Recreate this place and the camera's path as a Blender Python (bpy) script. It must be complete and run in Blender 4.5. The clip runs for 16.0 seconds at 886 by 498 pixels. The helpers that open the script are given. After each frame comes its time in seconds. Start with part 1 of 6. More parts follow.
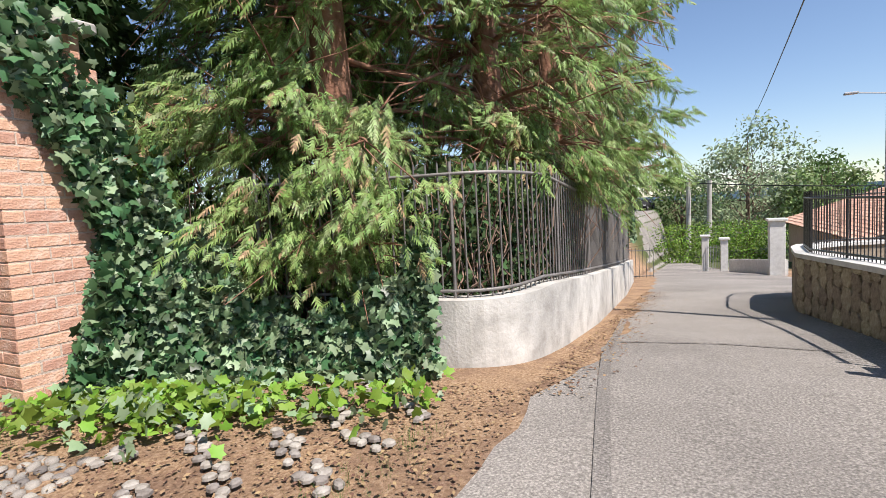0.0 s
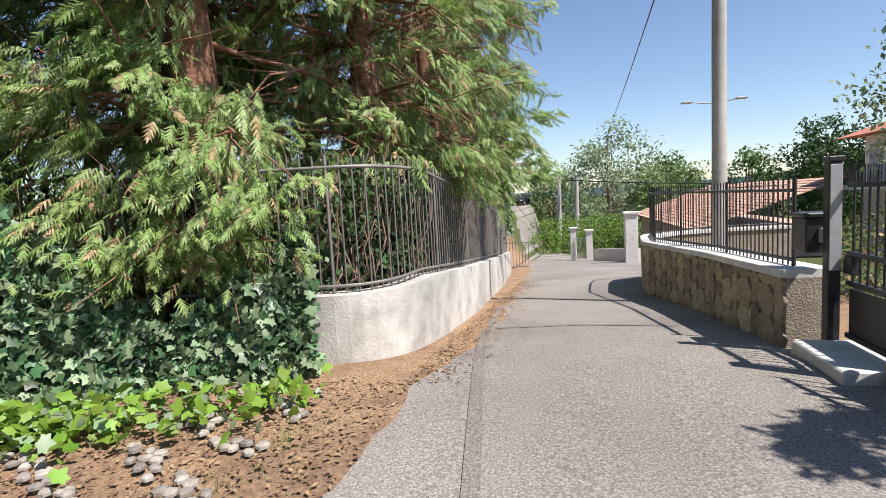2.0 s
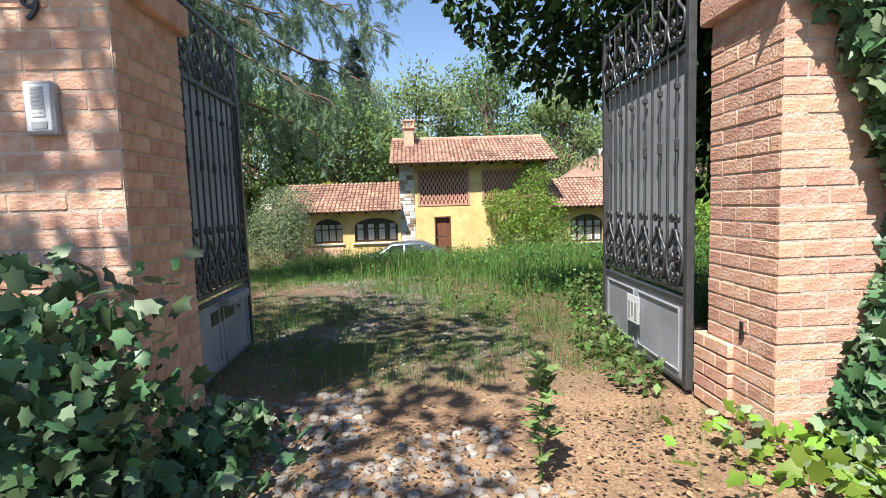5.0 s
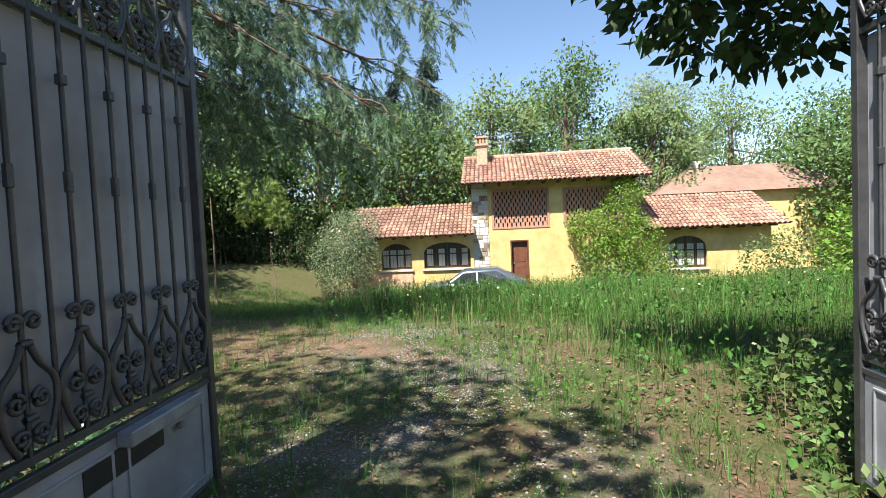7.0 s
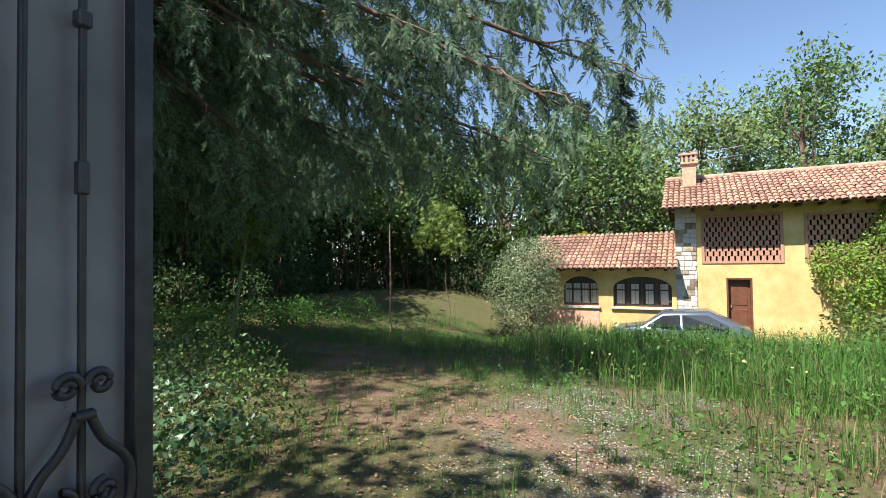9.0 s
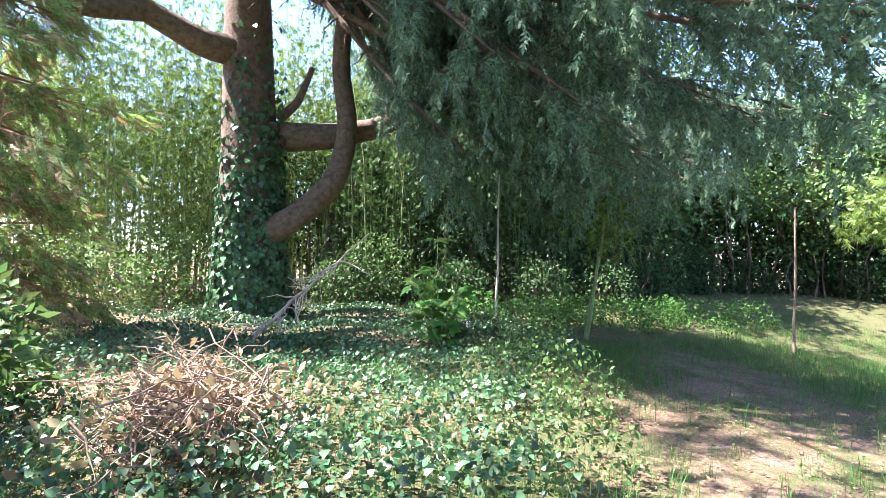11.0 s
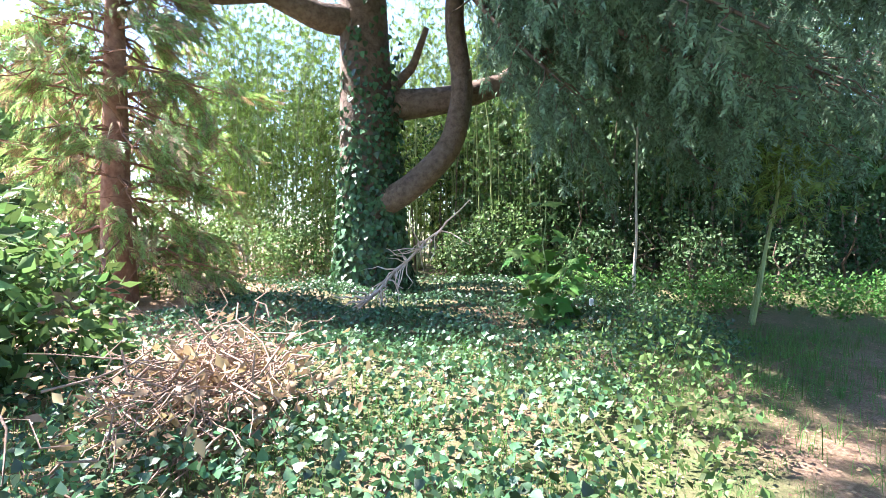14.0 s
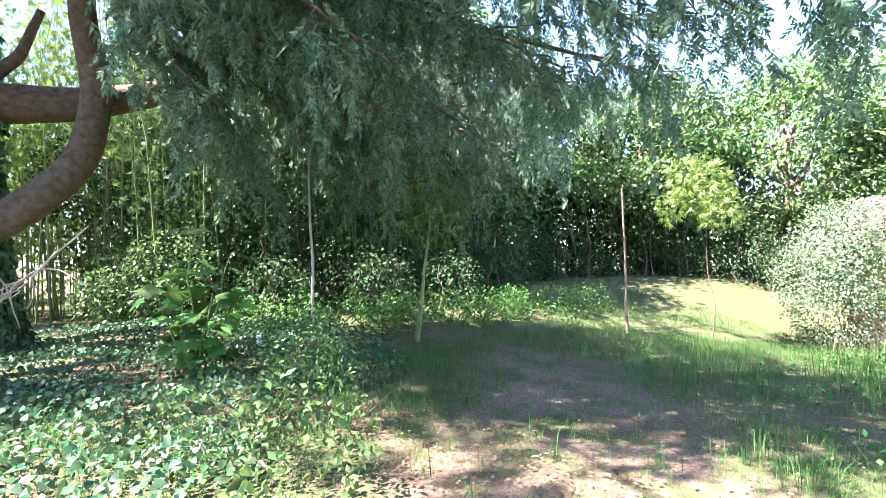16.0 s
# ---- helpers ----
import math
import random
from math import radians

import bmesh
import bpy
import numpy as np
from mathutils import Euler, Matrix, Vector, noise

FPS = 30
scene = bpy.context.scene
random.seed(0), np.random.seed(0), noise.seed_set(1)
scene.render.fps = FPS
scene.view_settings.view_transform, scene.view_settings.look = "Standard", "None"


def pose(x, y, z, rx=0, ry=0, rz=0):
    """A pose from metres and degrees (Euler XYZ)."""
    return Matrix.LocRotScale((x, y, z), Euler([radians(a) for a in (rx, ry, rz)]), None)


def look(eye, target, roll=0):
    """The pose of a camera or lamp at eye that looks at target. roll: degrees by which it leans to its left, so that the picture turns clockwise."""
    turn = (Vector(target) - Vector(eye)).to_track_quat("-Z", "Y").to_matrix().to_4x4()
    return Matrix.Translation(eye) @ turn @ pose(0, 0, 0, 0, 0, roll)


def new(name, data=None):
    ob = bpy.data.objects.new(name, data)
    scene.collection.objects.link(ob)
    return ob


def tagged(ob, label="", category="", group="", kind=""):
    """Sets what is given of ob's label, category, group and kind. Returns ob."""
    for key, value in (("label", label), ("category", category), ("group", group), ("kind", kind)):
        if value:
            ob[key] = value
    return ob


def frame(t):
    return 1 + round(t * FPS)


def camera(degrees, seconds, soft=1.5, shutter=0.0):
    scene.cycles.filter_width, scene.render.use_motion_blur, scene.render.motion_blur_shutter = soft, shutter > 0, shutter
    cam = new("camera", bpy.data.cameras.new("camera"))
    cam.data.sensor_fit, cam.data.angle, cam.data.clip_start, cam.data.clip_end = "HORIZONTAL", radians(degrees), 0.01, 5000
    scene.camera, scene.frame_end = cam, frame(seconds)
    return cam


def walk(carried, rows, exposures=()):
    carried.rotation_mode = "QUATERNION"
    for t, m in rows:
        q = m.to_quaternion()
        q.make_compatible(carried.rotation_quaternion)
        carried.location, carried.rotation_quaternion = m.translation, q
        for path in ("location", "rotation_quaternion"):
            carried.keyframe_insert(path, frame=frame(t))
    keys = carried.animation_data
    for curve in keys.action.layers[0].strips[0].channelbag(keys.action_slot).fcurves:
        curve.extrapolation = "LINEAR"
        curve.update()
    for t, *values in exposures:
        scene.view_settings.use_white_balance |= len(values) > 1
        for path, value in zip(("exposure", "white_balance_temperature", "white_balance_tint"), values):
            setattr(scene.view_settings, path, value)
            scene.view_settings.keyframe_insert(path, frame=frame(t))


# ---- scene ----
# the camera and its walk
cam = camera(82.9, 16.0, soft=0.75)
PATH = [
    (0, (-2.734, 2.324, 1.258), (-3.627, 4.107, 1.108), -3.0),
    (0.5, (-2.678, 2.319, 1.246), (-3.244, 4.231, 1.086), -3.1),
    (1, (-2.662, 2.318, 1.245), (-3.066, 4.27, 1.074), -3.1),
    (1.5, (-2.653, 2.315, 1.244), (-2.984, 4.279, 1.066), -3.1),
    (2, (-2.656, 2.314, 1.243), (-3.129, 4.248, 1.051), -3.2),
    (2.5, (-2.713, 2.312, 1.254), (-3.601, 4.093, 1.057), -3.1),
    (3, (-2.869, 2.267, 1.259), (-4.275, 3.676, 1.063), -3.1),
    (3.5, (-3.193, 2.136, 1.282), (-4.959, 3.053, 1.086), -3.2),
    (4, (-3.543, 2.154, 1.254), (-5.474, 2.642, 1.065), -2.6),
    (4.5, (-3.945, 2.247, 1.302), (-5.926, 2.445, 1.117), -2.1),
    (4.7, (-4.129, 2.241, 1.304), (-6.115, 2.39, 1.119), -2.0),
    (6.8, (-6.297, 2.224, 1.377), (-8.287, 2.048, 1.287), -2.4),
    (7, (-6.49, 2.233, 1.406), (-8.478, 2.033, 1.32), -2.6),
    (7.5, (-7.002, 2.162, 1.402), (-8.981, 1.881, 1.322), -2.9),
    (8, (-7.456, 2.136, 1.418), (-9.412, 1.722, 1.361), -2.9),
    (8.5, (-7.871, 2.079, 1.445), (-9.768, 1.444, 1.453), -2.4),
    (9, (-8.288, 1.927, 1.431), (-10.078, 1.036, 1.48), -0.8),
    (9.5, (-8.78, 1.844, 1.411), (-10.417, 0.696, 1.443), -1.5),
    (10, (-9.12, 1.607, 1.411), (-10.507, 0.167, 1.454), -1.0),
    (10.2, (-9.204, 1.509, 1.437), (-10.467, -0.042, 1.475), -0.6),
    (12.3, (-9.943, 1.057, 1.291), (-10.183, -0.929, 1.298), 1.5),
    (12.5, (-10.032, 1.03, 1.297), (-10.255, -0.957, 1.282), 1.2),
    (13, (-10.137, 0.861, 1.323), (-10.34, -1.128, 1.271), 0.6),
    (13.5, (-10.232, 0.694, 1.33), (-10.4, -1.297, 1.246), -0.0),
    (14, (-10.441, 0.574, 1.325), (-10.597, -1.418, 1.244), -0.1),
    (14.5, (-10.603, 0.436, 1.307), (-10.882, -1.543, 1.254), 0.1),
    (15, (-10.734, 0.27, 1.343), (-11.282, -1.654, 1.331), -0.1),
    (15.5, (-10.925, 0.252, 1.332), (-11.802, -1.545, 1.342), -0.8),
    (16, (-11.21, 0.303, 1.285), (-12.407, -1.299, 1.304), -2.2),
]
walk(cam, [(t, look(eye, target, roll)) for t, eye, target, roll in PATH],
     exposures=((0, 0.68, 6400, 15), (3.0, 0.78, 6400, 14), (4.5, 1.0, 6400, 13), (7.0, 1.2, 6500, 10), (8.5, 1.05, 6500, 10), (9.1, 1.1, 6500, 11), (9.6, 1.65, 6500, 12),
                (10.0, 2.3, 6300, 14), (12.3, 2.95, 5900, 17), (14.0, 3.05, 5900, 17), (16.0, 3.3, 5900, 18)))

# ---- world, sun ----
SUN_DIR = Vector((0.50, -0.24, 0.83)).normalized()
world = bpy.data.worlds.new("sky")
scene.world = world
world.use_nodes = True
wn = world.node_tree
sky = wn.nodes.new("ShaderNodeTexSky")
sky.sky_type, sky.sun_disc = "NISHITA", False
sky.sun_elevation = math.asin(SUN_DIR.z)
sky.sun_rotation = math.atan2(SUN_DIR.x, SUN_DIR.y)
sky.air_density, sky.dust_density, sky.ozone_density = 1.0, 0.15, 2.5
wn.nodes["Background"].inputs[1].default_value = 0.095
wn.links.new(sky.outputs[0], wn.nodes["Background"].inputs[0])
lamp = bpy.data.lights.new("sun", "SUN")
lamp.energy, lamp.angle, lamp.color = 5.0, radians(0.6), (1.0, 0.95, 0.86)
sun = new("sun", lamp)
sun.matrix_world = look(SUN_DIR * 50, (0, 0, 0))

rng = np.random.default_rng(7)


# ---- helpers of this scene ----
def smooth(a, b, v):
    w = np.clip((v - a) / (b - a), 0, 1)
    return w * w * (3 - 2 * w)


def ground_z(x, y):
    """Height of the ground: the lane falls away northwards, the garden towards the house."""
    x, y = np.asarray(x, float), np.asarray(y, float)
    road = -0.1 * np.clip(y - 6.0, 0, 26) - 0.085 * np.clip(y - 32, 0, 45) + 0.02 * np.clip(x + 3, -2, 3)
    garden = -(0.085 * np.clip(-13.0 - x, 0, 7) + 0.16 * np.clip(-20.0 - x, 0, 7)) * smooth(-16, -7, y + 0.25 * (x + 13)) - 0.04 * smooth(-9, -12, x)
    bumps = 0.025 * np.sin(x * 1.7 + 0.6 * y) * np.sin(y * 1.3 - 0.4 * x) * smooth(-7.5, -9, x)
    w = smooth(-7.0, -4.6, x)
    return road * w + (garden + bumps) * (1 - w)


def gz(x, y):
    return float(ground_z(x, y))


def mesh_of(name, verts, faces):
    """A mesh from vertex and face arrays; all faces with the same number of corners go in fast."""
    me = bpy.data.meshes.new(name)
    verts = np.asarray(verts, np.float32)
    if isinstance(faces, np.ndarray):
        n, k = faces.shape
        me.vertices.add(len(verts))
        me.vertices.foreach_set("co", verts.ravel())
        me.loops.add(n * k)
        me.loops.foreach_set("vertex_index", faces.astype(np.int32).ravel())
        me.polygons.add(n)
        me.polygons.foreach_set("loop_start", np.arange(0, n * k, k, dtype=np.int32))
        me.update(calc_edges=True)
    else:
        me.from_pydata([tuple(map(float, v)) for v in verts], [], [tuple(map(int, f)) for f in faces])
        me.update()
    return me


def put(name, me, material, parent=None, label="", flat=True):
    """Links a mesh as one object, under a thing or a part where one is given."""
    if material:
        me.materials.append(material)
    if not flat:
        me.polygons.foreach_set("use_smooth", [True] * len(me.polygons))
    ob = new(name, me)
    if parent:
        ob.parent = parent
    if label:
        tagged(ob, label)
    return ob


def part(name, bm, material, parent=None, label="", flat=True):
    me = bpy.data.meshes.new(name)
    bm.to_mesh(me)
    bm.free()
    return put(name, me, material, parent, label, flat)


def thing(name, label, category, group="", at=(0, 0, 0), rz=0.0, kind=""):
    ob = new(name)
    ob.matrix_world = pose(*at, 0, 0, rz)
    ob.empty_display_size = 0.1
    return tagged(ob, label, category, group, kind)


def add_box(bm, x0, x1, y0, y1, z0, z1, bevel=0.0, turn=None):
    vs = [bm.verts.new((x, y, z)) for z in (z0, z1) for y in (y0, y1) for x in (x0, x1)]
    for f in ((0, 2, 3, 1), (4, 5, 7, 6), (0, 1, 5, 4), (2, 6, 7, 3), (0, 4, 6, 2), (1, 3, 7, 5)):
        bm.faces.new([vs[i] for i in f])
    if turn is not None:
        bmesh.ops.transform(bm, matrix=turn, verts=vs)
    if bevel:
        es = list({e for v in vs for e in v.link_edges})
        bmesh.ops.bevel(bm, geom=es, offset=bevel, segments=1, affect="EDGES")
    return bm


def box(*a, bevel=0.0, turn=None):
    return add_box(bmesh.new(), *a, bevel=bevel, turn=turn)


class Tubes:
    """Collects swept tubes (limbs, bars, scrolls, wires) into one mesh."""

    def __init__(self, sides=6):
        self.v, self.f, self.sides = [], [], sides

    def add(self, pts, r0, r1=None, close=True):
        pts = np.asarray(pts, float)
        r1 = r0 if r1 is None else r1
        n, k = len(pts), self.sides
        tang = np.gradient(pts, axis=0)
        tang /= np.linalg.norm(tang, axis=1)[:, None] + 1e-9
        ref = np.array((0, 0, 1.0)) if abs(tang[:, 2]).mean() < 0.8 else np.array((1.0, 0, 0))
        a = np.cross(tang, ref)
        a /= np.linalg.norm(a, axis=1)[:, None] + 1e-9
        b = np.cross(tang, a)
        rad = np.linspace(r0, r1, n) if np.isscalar(r0) else np.asarray(r0)
        base = sum(len(x) for x in self.v)
        ang = np.arange(k) * 2 * math.pi / k + math.pi / k
        ring = (pts[:, None] + rad[:, None, None] * (np.cos(ang)[None, :, None] * a[:, None] + np.sin(ang)[None, :, None] * b[:, None]))
        self.v.append(ring.reshape(-1, 3))
        i = np.arange(n - 1)[:, None] * k + np.arange(k)[None]
        j = np.arange(n - 1)[:, None] * k + (np.arange(k)[None] + 1) % k
        self.f.append(np.stack([i, j, j + k, i + k], -1).reshape(-1, 4) + base)
        return self

    def mesh(self, name):
        return mesh_of(name, np.concatenate(self.v), np.concatenate(self.f))


def unit(v):
    return v / (np.linalg.norm(v, axis=-1, keepdims=True) + 1e-9)


def scatter(name, tv, tf, centre, along, up, size):
    """One mesh of many copies of a small leaf shape (tv, tf): its y runs along `along`, its z looks to `up`."""
    centre = np.asarray(centre, float)
    along = unit(np.asarray(along, float))
    side = unit(np.cross(along, np.asarray(up, float)))
    top = np.cross(side, along)
    tv, tf = np.asarray(tv, float), np.asarray(tf)
    size = np.asarray(size, float).reshape(-1, 1, 1)
    v = centre[:, None] + size * (tv[None, :, 0:1] * side[:, None] + tv[None, :, 1:2] * along[:, None] + tv[None, :, 2:3] * top[:, None])
    f = tf[None] + (np.arange(len(centre)) * len(tv))[:, None, None]
    return mesh_of(name, v.reshape(-1, 3), f.reshape(-1, tf.shape[1]))


def fan_template(n, spread, length, width, curl=0.15, stem=0.5):
    """A flat spray: thin pointed blades off a stem."""
    v, f = [], []
    for i in range(n):
        s = i / max(1, n - 1)
        a = (1 if i % 2 else -1) * spread * (0.5 + 0.5 * (1 - s)) if i < n - 1 else 0
        o = stem * s
        l = length * (0.75 + 0.35 * (1 - s))
        dx, dy = math.sin(a), math.cos(a)
        b = len(v)
        v += [(-dy * width / 2, o + dx * width / 2, 0), (dy * width / 2, o - dx * width / 2, 0), (dx * l, o + dy * l, -curl * l)]
        f.append((b, b + 1, b + 2))
    return np.array(v), np.array(f)


SPRAY = fan_template(9, 0.75, 0.42, 0.12, 0.25, 0.9)
CEDAR = fan_template(8, 0.95, 0.38, 0.155, 0.15, 0.9)
LEAF = (np.array([(0, 0, 0), (0.28, 0.45, 0.06), (0, 1, -0.05), (-0.28, 0.45, 0.06)]), np.array([(0, 1, 2), (0, 2, 3)]))


def lobed_template(lobes):
    """A lobed leaf round a sunken midrib; lobes are (angle from the tip, reach, notch after it)."""
    rim = []
    for ang, reach, notch in lobes:
        rim += [(ang, reach), (ang + 0.45, notch)]
    rim = [(0.0, 1.0), (0.5, 0.52)] + rim
    right = [(math.sin(t) * q, 0.38 + math.cos(t) * q * 0.62, -0.10 * q * q) for t, q in rim]
    left = [(-x, y, z) for x, y, z in right[:0:-1]]
    ring = right + [(0, 0.02, 0.0)] + left
    v = [(0, 0.36, 0.03)] + ring
    n = len(ring)
    return np.array(v), np.array([(0, 1 + (i + 1) % n, 1 + i) for i in range(n)])


SMALL_IVY = (np.array([(0, 0, 0), (0.42, 0.08, 0.02), (0.34, 0.5, 0.04), (0, 1, -0.08), (-0.34, 0.5, 0.04), (-0.42, 0.08, 0.02)]),
             np.array([(0, 1, 2), (0, 2, 3), (0, 3, 4), (0, 4, 5)]))
IVY = lobed_template([(1.0, 0.68, 0.46), (2.0, 0.60, 0.42)])
MAPLE = lobed_template([(0.85, 0.80, 0.40), (1.75, 0.62, 0.30)])
BAMBOO = fan_template(5, 0.9, 0.8, 0.13, 0.3, 0.3)


def blades_template(n, seed, bend=0.4):
    r = np.random.default_rng(seed)
    v, f = [], []
    for i in range(n):
        a, l, w = r.uniform(0, 6.28), r.uniform(0.35, 1.0), r.uniform(0.004, 0.010)
        o = r.uniform(-0.22, 0.22, 2)
        lean = r.uniform(0.1, bend)
        c, s = math.cos(a), math.sin(a)
        b = len(v)
        for (h, d, k) in ((0, 0, 1), (0.6, 0.3, 0.8)):
            for q in (-1, 1):
                v.append((o[0] + c * lean * d - s * w * k * q, o[1] + s * lean * d + c * w * k * q, l * h))
        v.append((o[0] + c * lean, o[1] + s * lean, l * (1 - 0.25 * lean)))
        f += [(b, b + 1, b + 3), (b, b + 3, b + 2), (b + 2, b + 3, b + 4)]
    return np.array(v), np.array(f)


# ---- materials ----
def material(name, colours, rough=0.8, scale=3.0, detail=6.0, bump=0.2, bump_scale=None, metal=0.0, island=0.0, objects=0.0,
             translucent=0.0, spec=0.3, stain=0.0, stain_scale=0.6):
    """A procedural material: a noise through a ramp of colours, a second larger noise for stains, variation by island or object, bump."""
    m = bpy.data.materials.new(name)
    m.use_nodes = True
    nt = m.node_tree
    n, l = nt.nodes, nt.links
    bsdf, out = n["Principled BSDF"], n["Material Output"]
    bsdf.inputs["Roughness"].default_value = rough
    bsdf.inputs["Metallic"].default_value = metal
    bsdf.inputs["Specular IOR Level"].default_value = spec
    co = n.new("ShaderNodeTexCoord")
    no = n.new("ShaderNodeTexNoise")
    no.inputs["Scale"].default_value, no.inputs["Detail"].default_value = scale, detail
    no.inputs["Roughness"].default_value = 0.65
    l.new(co.outputs["Object"], no.inputs["Vector"])
    ramp = n.new("ShaderNodeValToRGB")
    els = ramp.color_ramp.elements
    while len(els) < len(colours):
        els.new(0.5)
    for i, c in enumerate(colours):
        els[i].position = 0.3 + 0.4 * i / max(1, len(colours) - 1)
        els[i].color = (*c, 1)
    l.new(no.outputs["Fac"], ramp.inputs["Fac"])
    colour = ramp.outputs["Color"]
    if stain:
        big = n.new("ShaderNodeTexNoise")
        big.inputs["Scale"].default_value, big.inputs["Detail"].default_value = stain_scale, 5.0
        l.new(co.outputs["Object"], big.inputs["Vector"])
        mp = n.new("ShaderNodeMapRange")
        mp.inputs[1].default_value, mp.inputs[2].default_value = 0.35, 0.7
        mp.inputs[3].default_value, mp.inputs[4].default_value = 1.0 + stain * 0.4, 1.0 - stain
        l.new(big.outputs["Fac"], mp.inputs[0])
        mul = n.new("ShaderNodeVectorMath")
        mul.operation = "SCALE"
        l.new(colour, mul.inputs[0])
        l.new(mp.outputs[0], mul.inputs["Scale"])
        colour = mul.outputs[0]
    if island or objects:
        src = n.new("ShaderNodeNewGeometry").outputs["Random Per Island"] if island else n.new("ShaderNodeObjectInfo").outputs["Random"]
        amount = island or objects
        hsv = n.new("ShaderNodeHueSaturation")
        mp = n.new("ShaderNodeMapRange")
        mp.inputs[3].default_value, mp.inputs[4].default_value = 1 - amount, 1 + amount
        l.new(src, mp.inputs[0])
        l.new(mp.outputs[0], hsv.inputs["Value"])
        mh = n.new("ShaderNodeMapRange")
        mh.inputs[3].default_value, mh.inputs[4].default_value = 0.5 - amount * 0.05, 0.5 + amount * 0.05
        l.new(src, mh.inputs[0])
        l.new(mh.outputs[0], hsv.inputs["Hue"])
        l.new(colour, hsv.inputs["Color"])
        colour = hsv.outputs["Color"]
    l.new(colour, bsdf.inputs["Base Color"])
    if bump:
        bn = n.new("ShaderNodeTexNoise")
        bn.inputs["Scale"].default_value, bn.inputs["Detail"].default_value = bump_scale or scale * 4, 8.0
        l.new(co.outputs["Object"], bn.inputs["Vector"])
        bp = n.new("ShaderNodeBump")
        bp.inputs["Strength"].default_value, bp.inputs["Distance"].default_value = bump, 0.02
        l.new(bn.outputs["Fac"], bp.inputs["Height"])
        l.new(bp.outputs["Normal"], bsdf.inputs["Normal"])
    if translucent:
        tr = n.new("ShaderNodeBsdfTranslucent")
        l.new(colour, tr.inputs["Color"])
        mx = n.new("ShaderNodeMixShader")
        mx.inputs[0].default_value = translucent
        l.new(bsdf.outputs[0], mx.inputs[1])
        l.new(tr.outputs[0], mx.inputs[2])
        l.new(mx.outputs[0], out.inputs["Surface"])
    return m


M = {}
M["asphalt"] = material("asphalt", [(0.11, 0.098, 0.088), (0.25, 0.228, 0.205), (0.48, 0.435, 0.39)], 0.9, 75, 5, 0.5, 160, stain=0.26, stain_scale=0.5)
M["darker_asphalt"] = material("darker_asphalt", [(0.085, 0.076, 0.068), (0.20, 0.182, 0.165), (0.40, 0.365, 0.33)], 0.9, 75, 5, 0.5, 160, stain=0.26, stain_scale=0.5)
M["concrete"] = material("concrete", [(0.36, 0.34, 0.31), (0.50, 0.48, 0.44), (0.58, 0.56, 0.52)], 0.9, 5, 8, 0.3, 40, stain=0.35, stain_scale=1.2)
M["cap_stone"] = material("cap_stone", [(0.5, 0.49, 0.47), (0.66, 0.65, 0.62)], 0.8, 8, 6, 0.2, 60, stain=0.2)
M["brick"] = material("brick", [(0.44, 0.235, 0.16), (0.58, 0.335, 0.235), (0.66, 0.45, 0.35)], 0.9, 9, 8, 0.5, 60, objects=0.14)
M["mortar"] = material("mortar", [(0.44, 0.33, 0.26), (0.58, 0.47, 0.39)], 0.95, 14, 6, 0.5, 90)
M["iron"] = material("iron", [(0.05, 0.051, 0.055), (0.095, 0.096, 0.10)], 0.42, 12, 6, 0.15, 80, metal=0.3, stain=0.25, spec=0.6)
M["sheet"] = material("sheet", [(0.30, 0.315, 0.345), (0.40, 0.41, 0.445)], 0.55, 4, 6, 0.1, 30, metal=0.1, stain=0.3, stain_scale=1.5, spec=0.45)
M["bright_iron"] = material("bright_iron", [(0.24, 0.25, 0.27), (0.4, 0.41, 0.43)], 0.5, 9, 6, 0.1, metal=0.4, stain=0.3)
M["fence_iron"] = material("fence_iron", [(0.15, 0.135, 0.125), (0.26, 0.24, 0.225)], 0.55, 12, 6, 0.15, 80, metal=0.2, stain=0.3, spec=0.5)
M["black_paint"] = material("black_paint", [(0.018, 0.018, 0.02), (0.03, 0.03, 0.033)], 0.4, 20, 4, 0.05, spec=0.5)
M["grey_paint"] = material("grey_paint", [(0.32, 0.32, 0.33), (0.38, 0.38, 0.39)], 0.5, 10, 4, 0.05, spec=0.5)
M["rubble"] = material("rubble", [(0.19, 0.145, 0.10), (0.32, 0.26, 0.19), (0.44, 0.38, 0.29)], 0.9, 5, 8, 0.6, 30, objects=0.35)
M["rubble_joint"] = material("rubble_joint", [(0.22, 0.18, 0.135), (0.34, 0.29, 0.23)], 0.95, 12, 6, 0.6, 60)
M["cobble"] = material("cobble", [(0.16, 0.135, 0.112), (0.27, 0.24, 0.21), (0.38, 0.35, 0.315)], 0.8, 14, 6, 0.25, 60, objects=0.3)
M["cobble_far"] = material("cobble_far", [(0.16, 0.135, 0.112), (0.27, 0.24, 0.21), (0.38, 0.35, 0.315)], 0.8, 14, 6, 0.25, 60, island=0.3)
M["ochre"] = material("ochre", [(0.60, 0.42, 0.16), (0.70, 0.51, 0.22), (0.74, 0.57, 0.28)], 0.9, 3, 8, 0.25, 30, stain=0.18, stain_scale=0.7)
M["roof_tile"] = material("roof_tile", [(0.33, 0.18, 0.13), (0.46, 0.28, 0.205), (0.53, 0.39, 0.31)], 0.9, 6, 6, 0.3, 40, island=0.25, stain=0.3, stain_scale=0.5)
M["roof_red"] = material("roof_red", [(0.45, 0.17, 0.11), (0.55, 0.24, 0.16)], 0.9, 6, 6, 0.3, 40, stain=0.25)
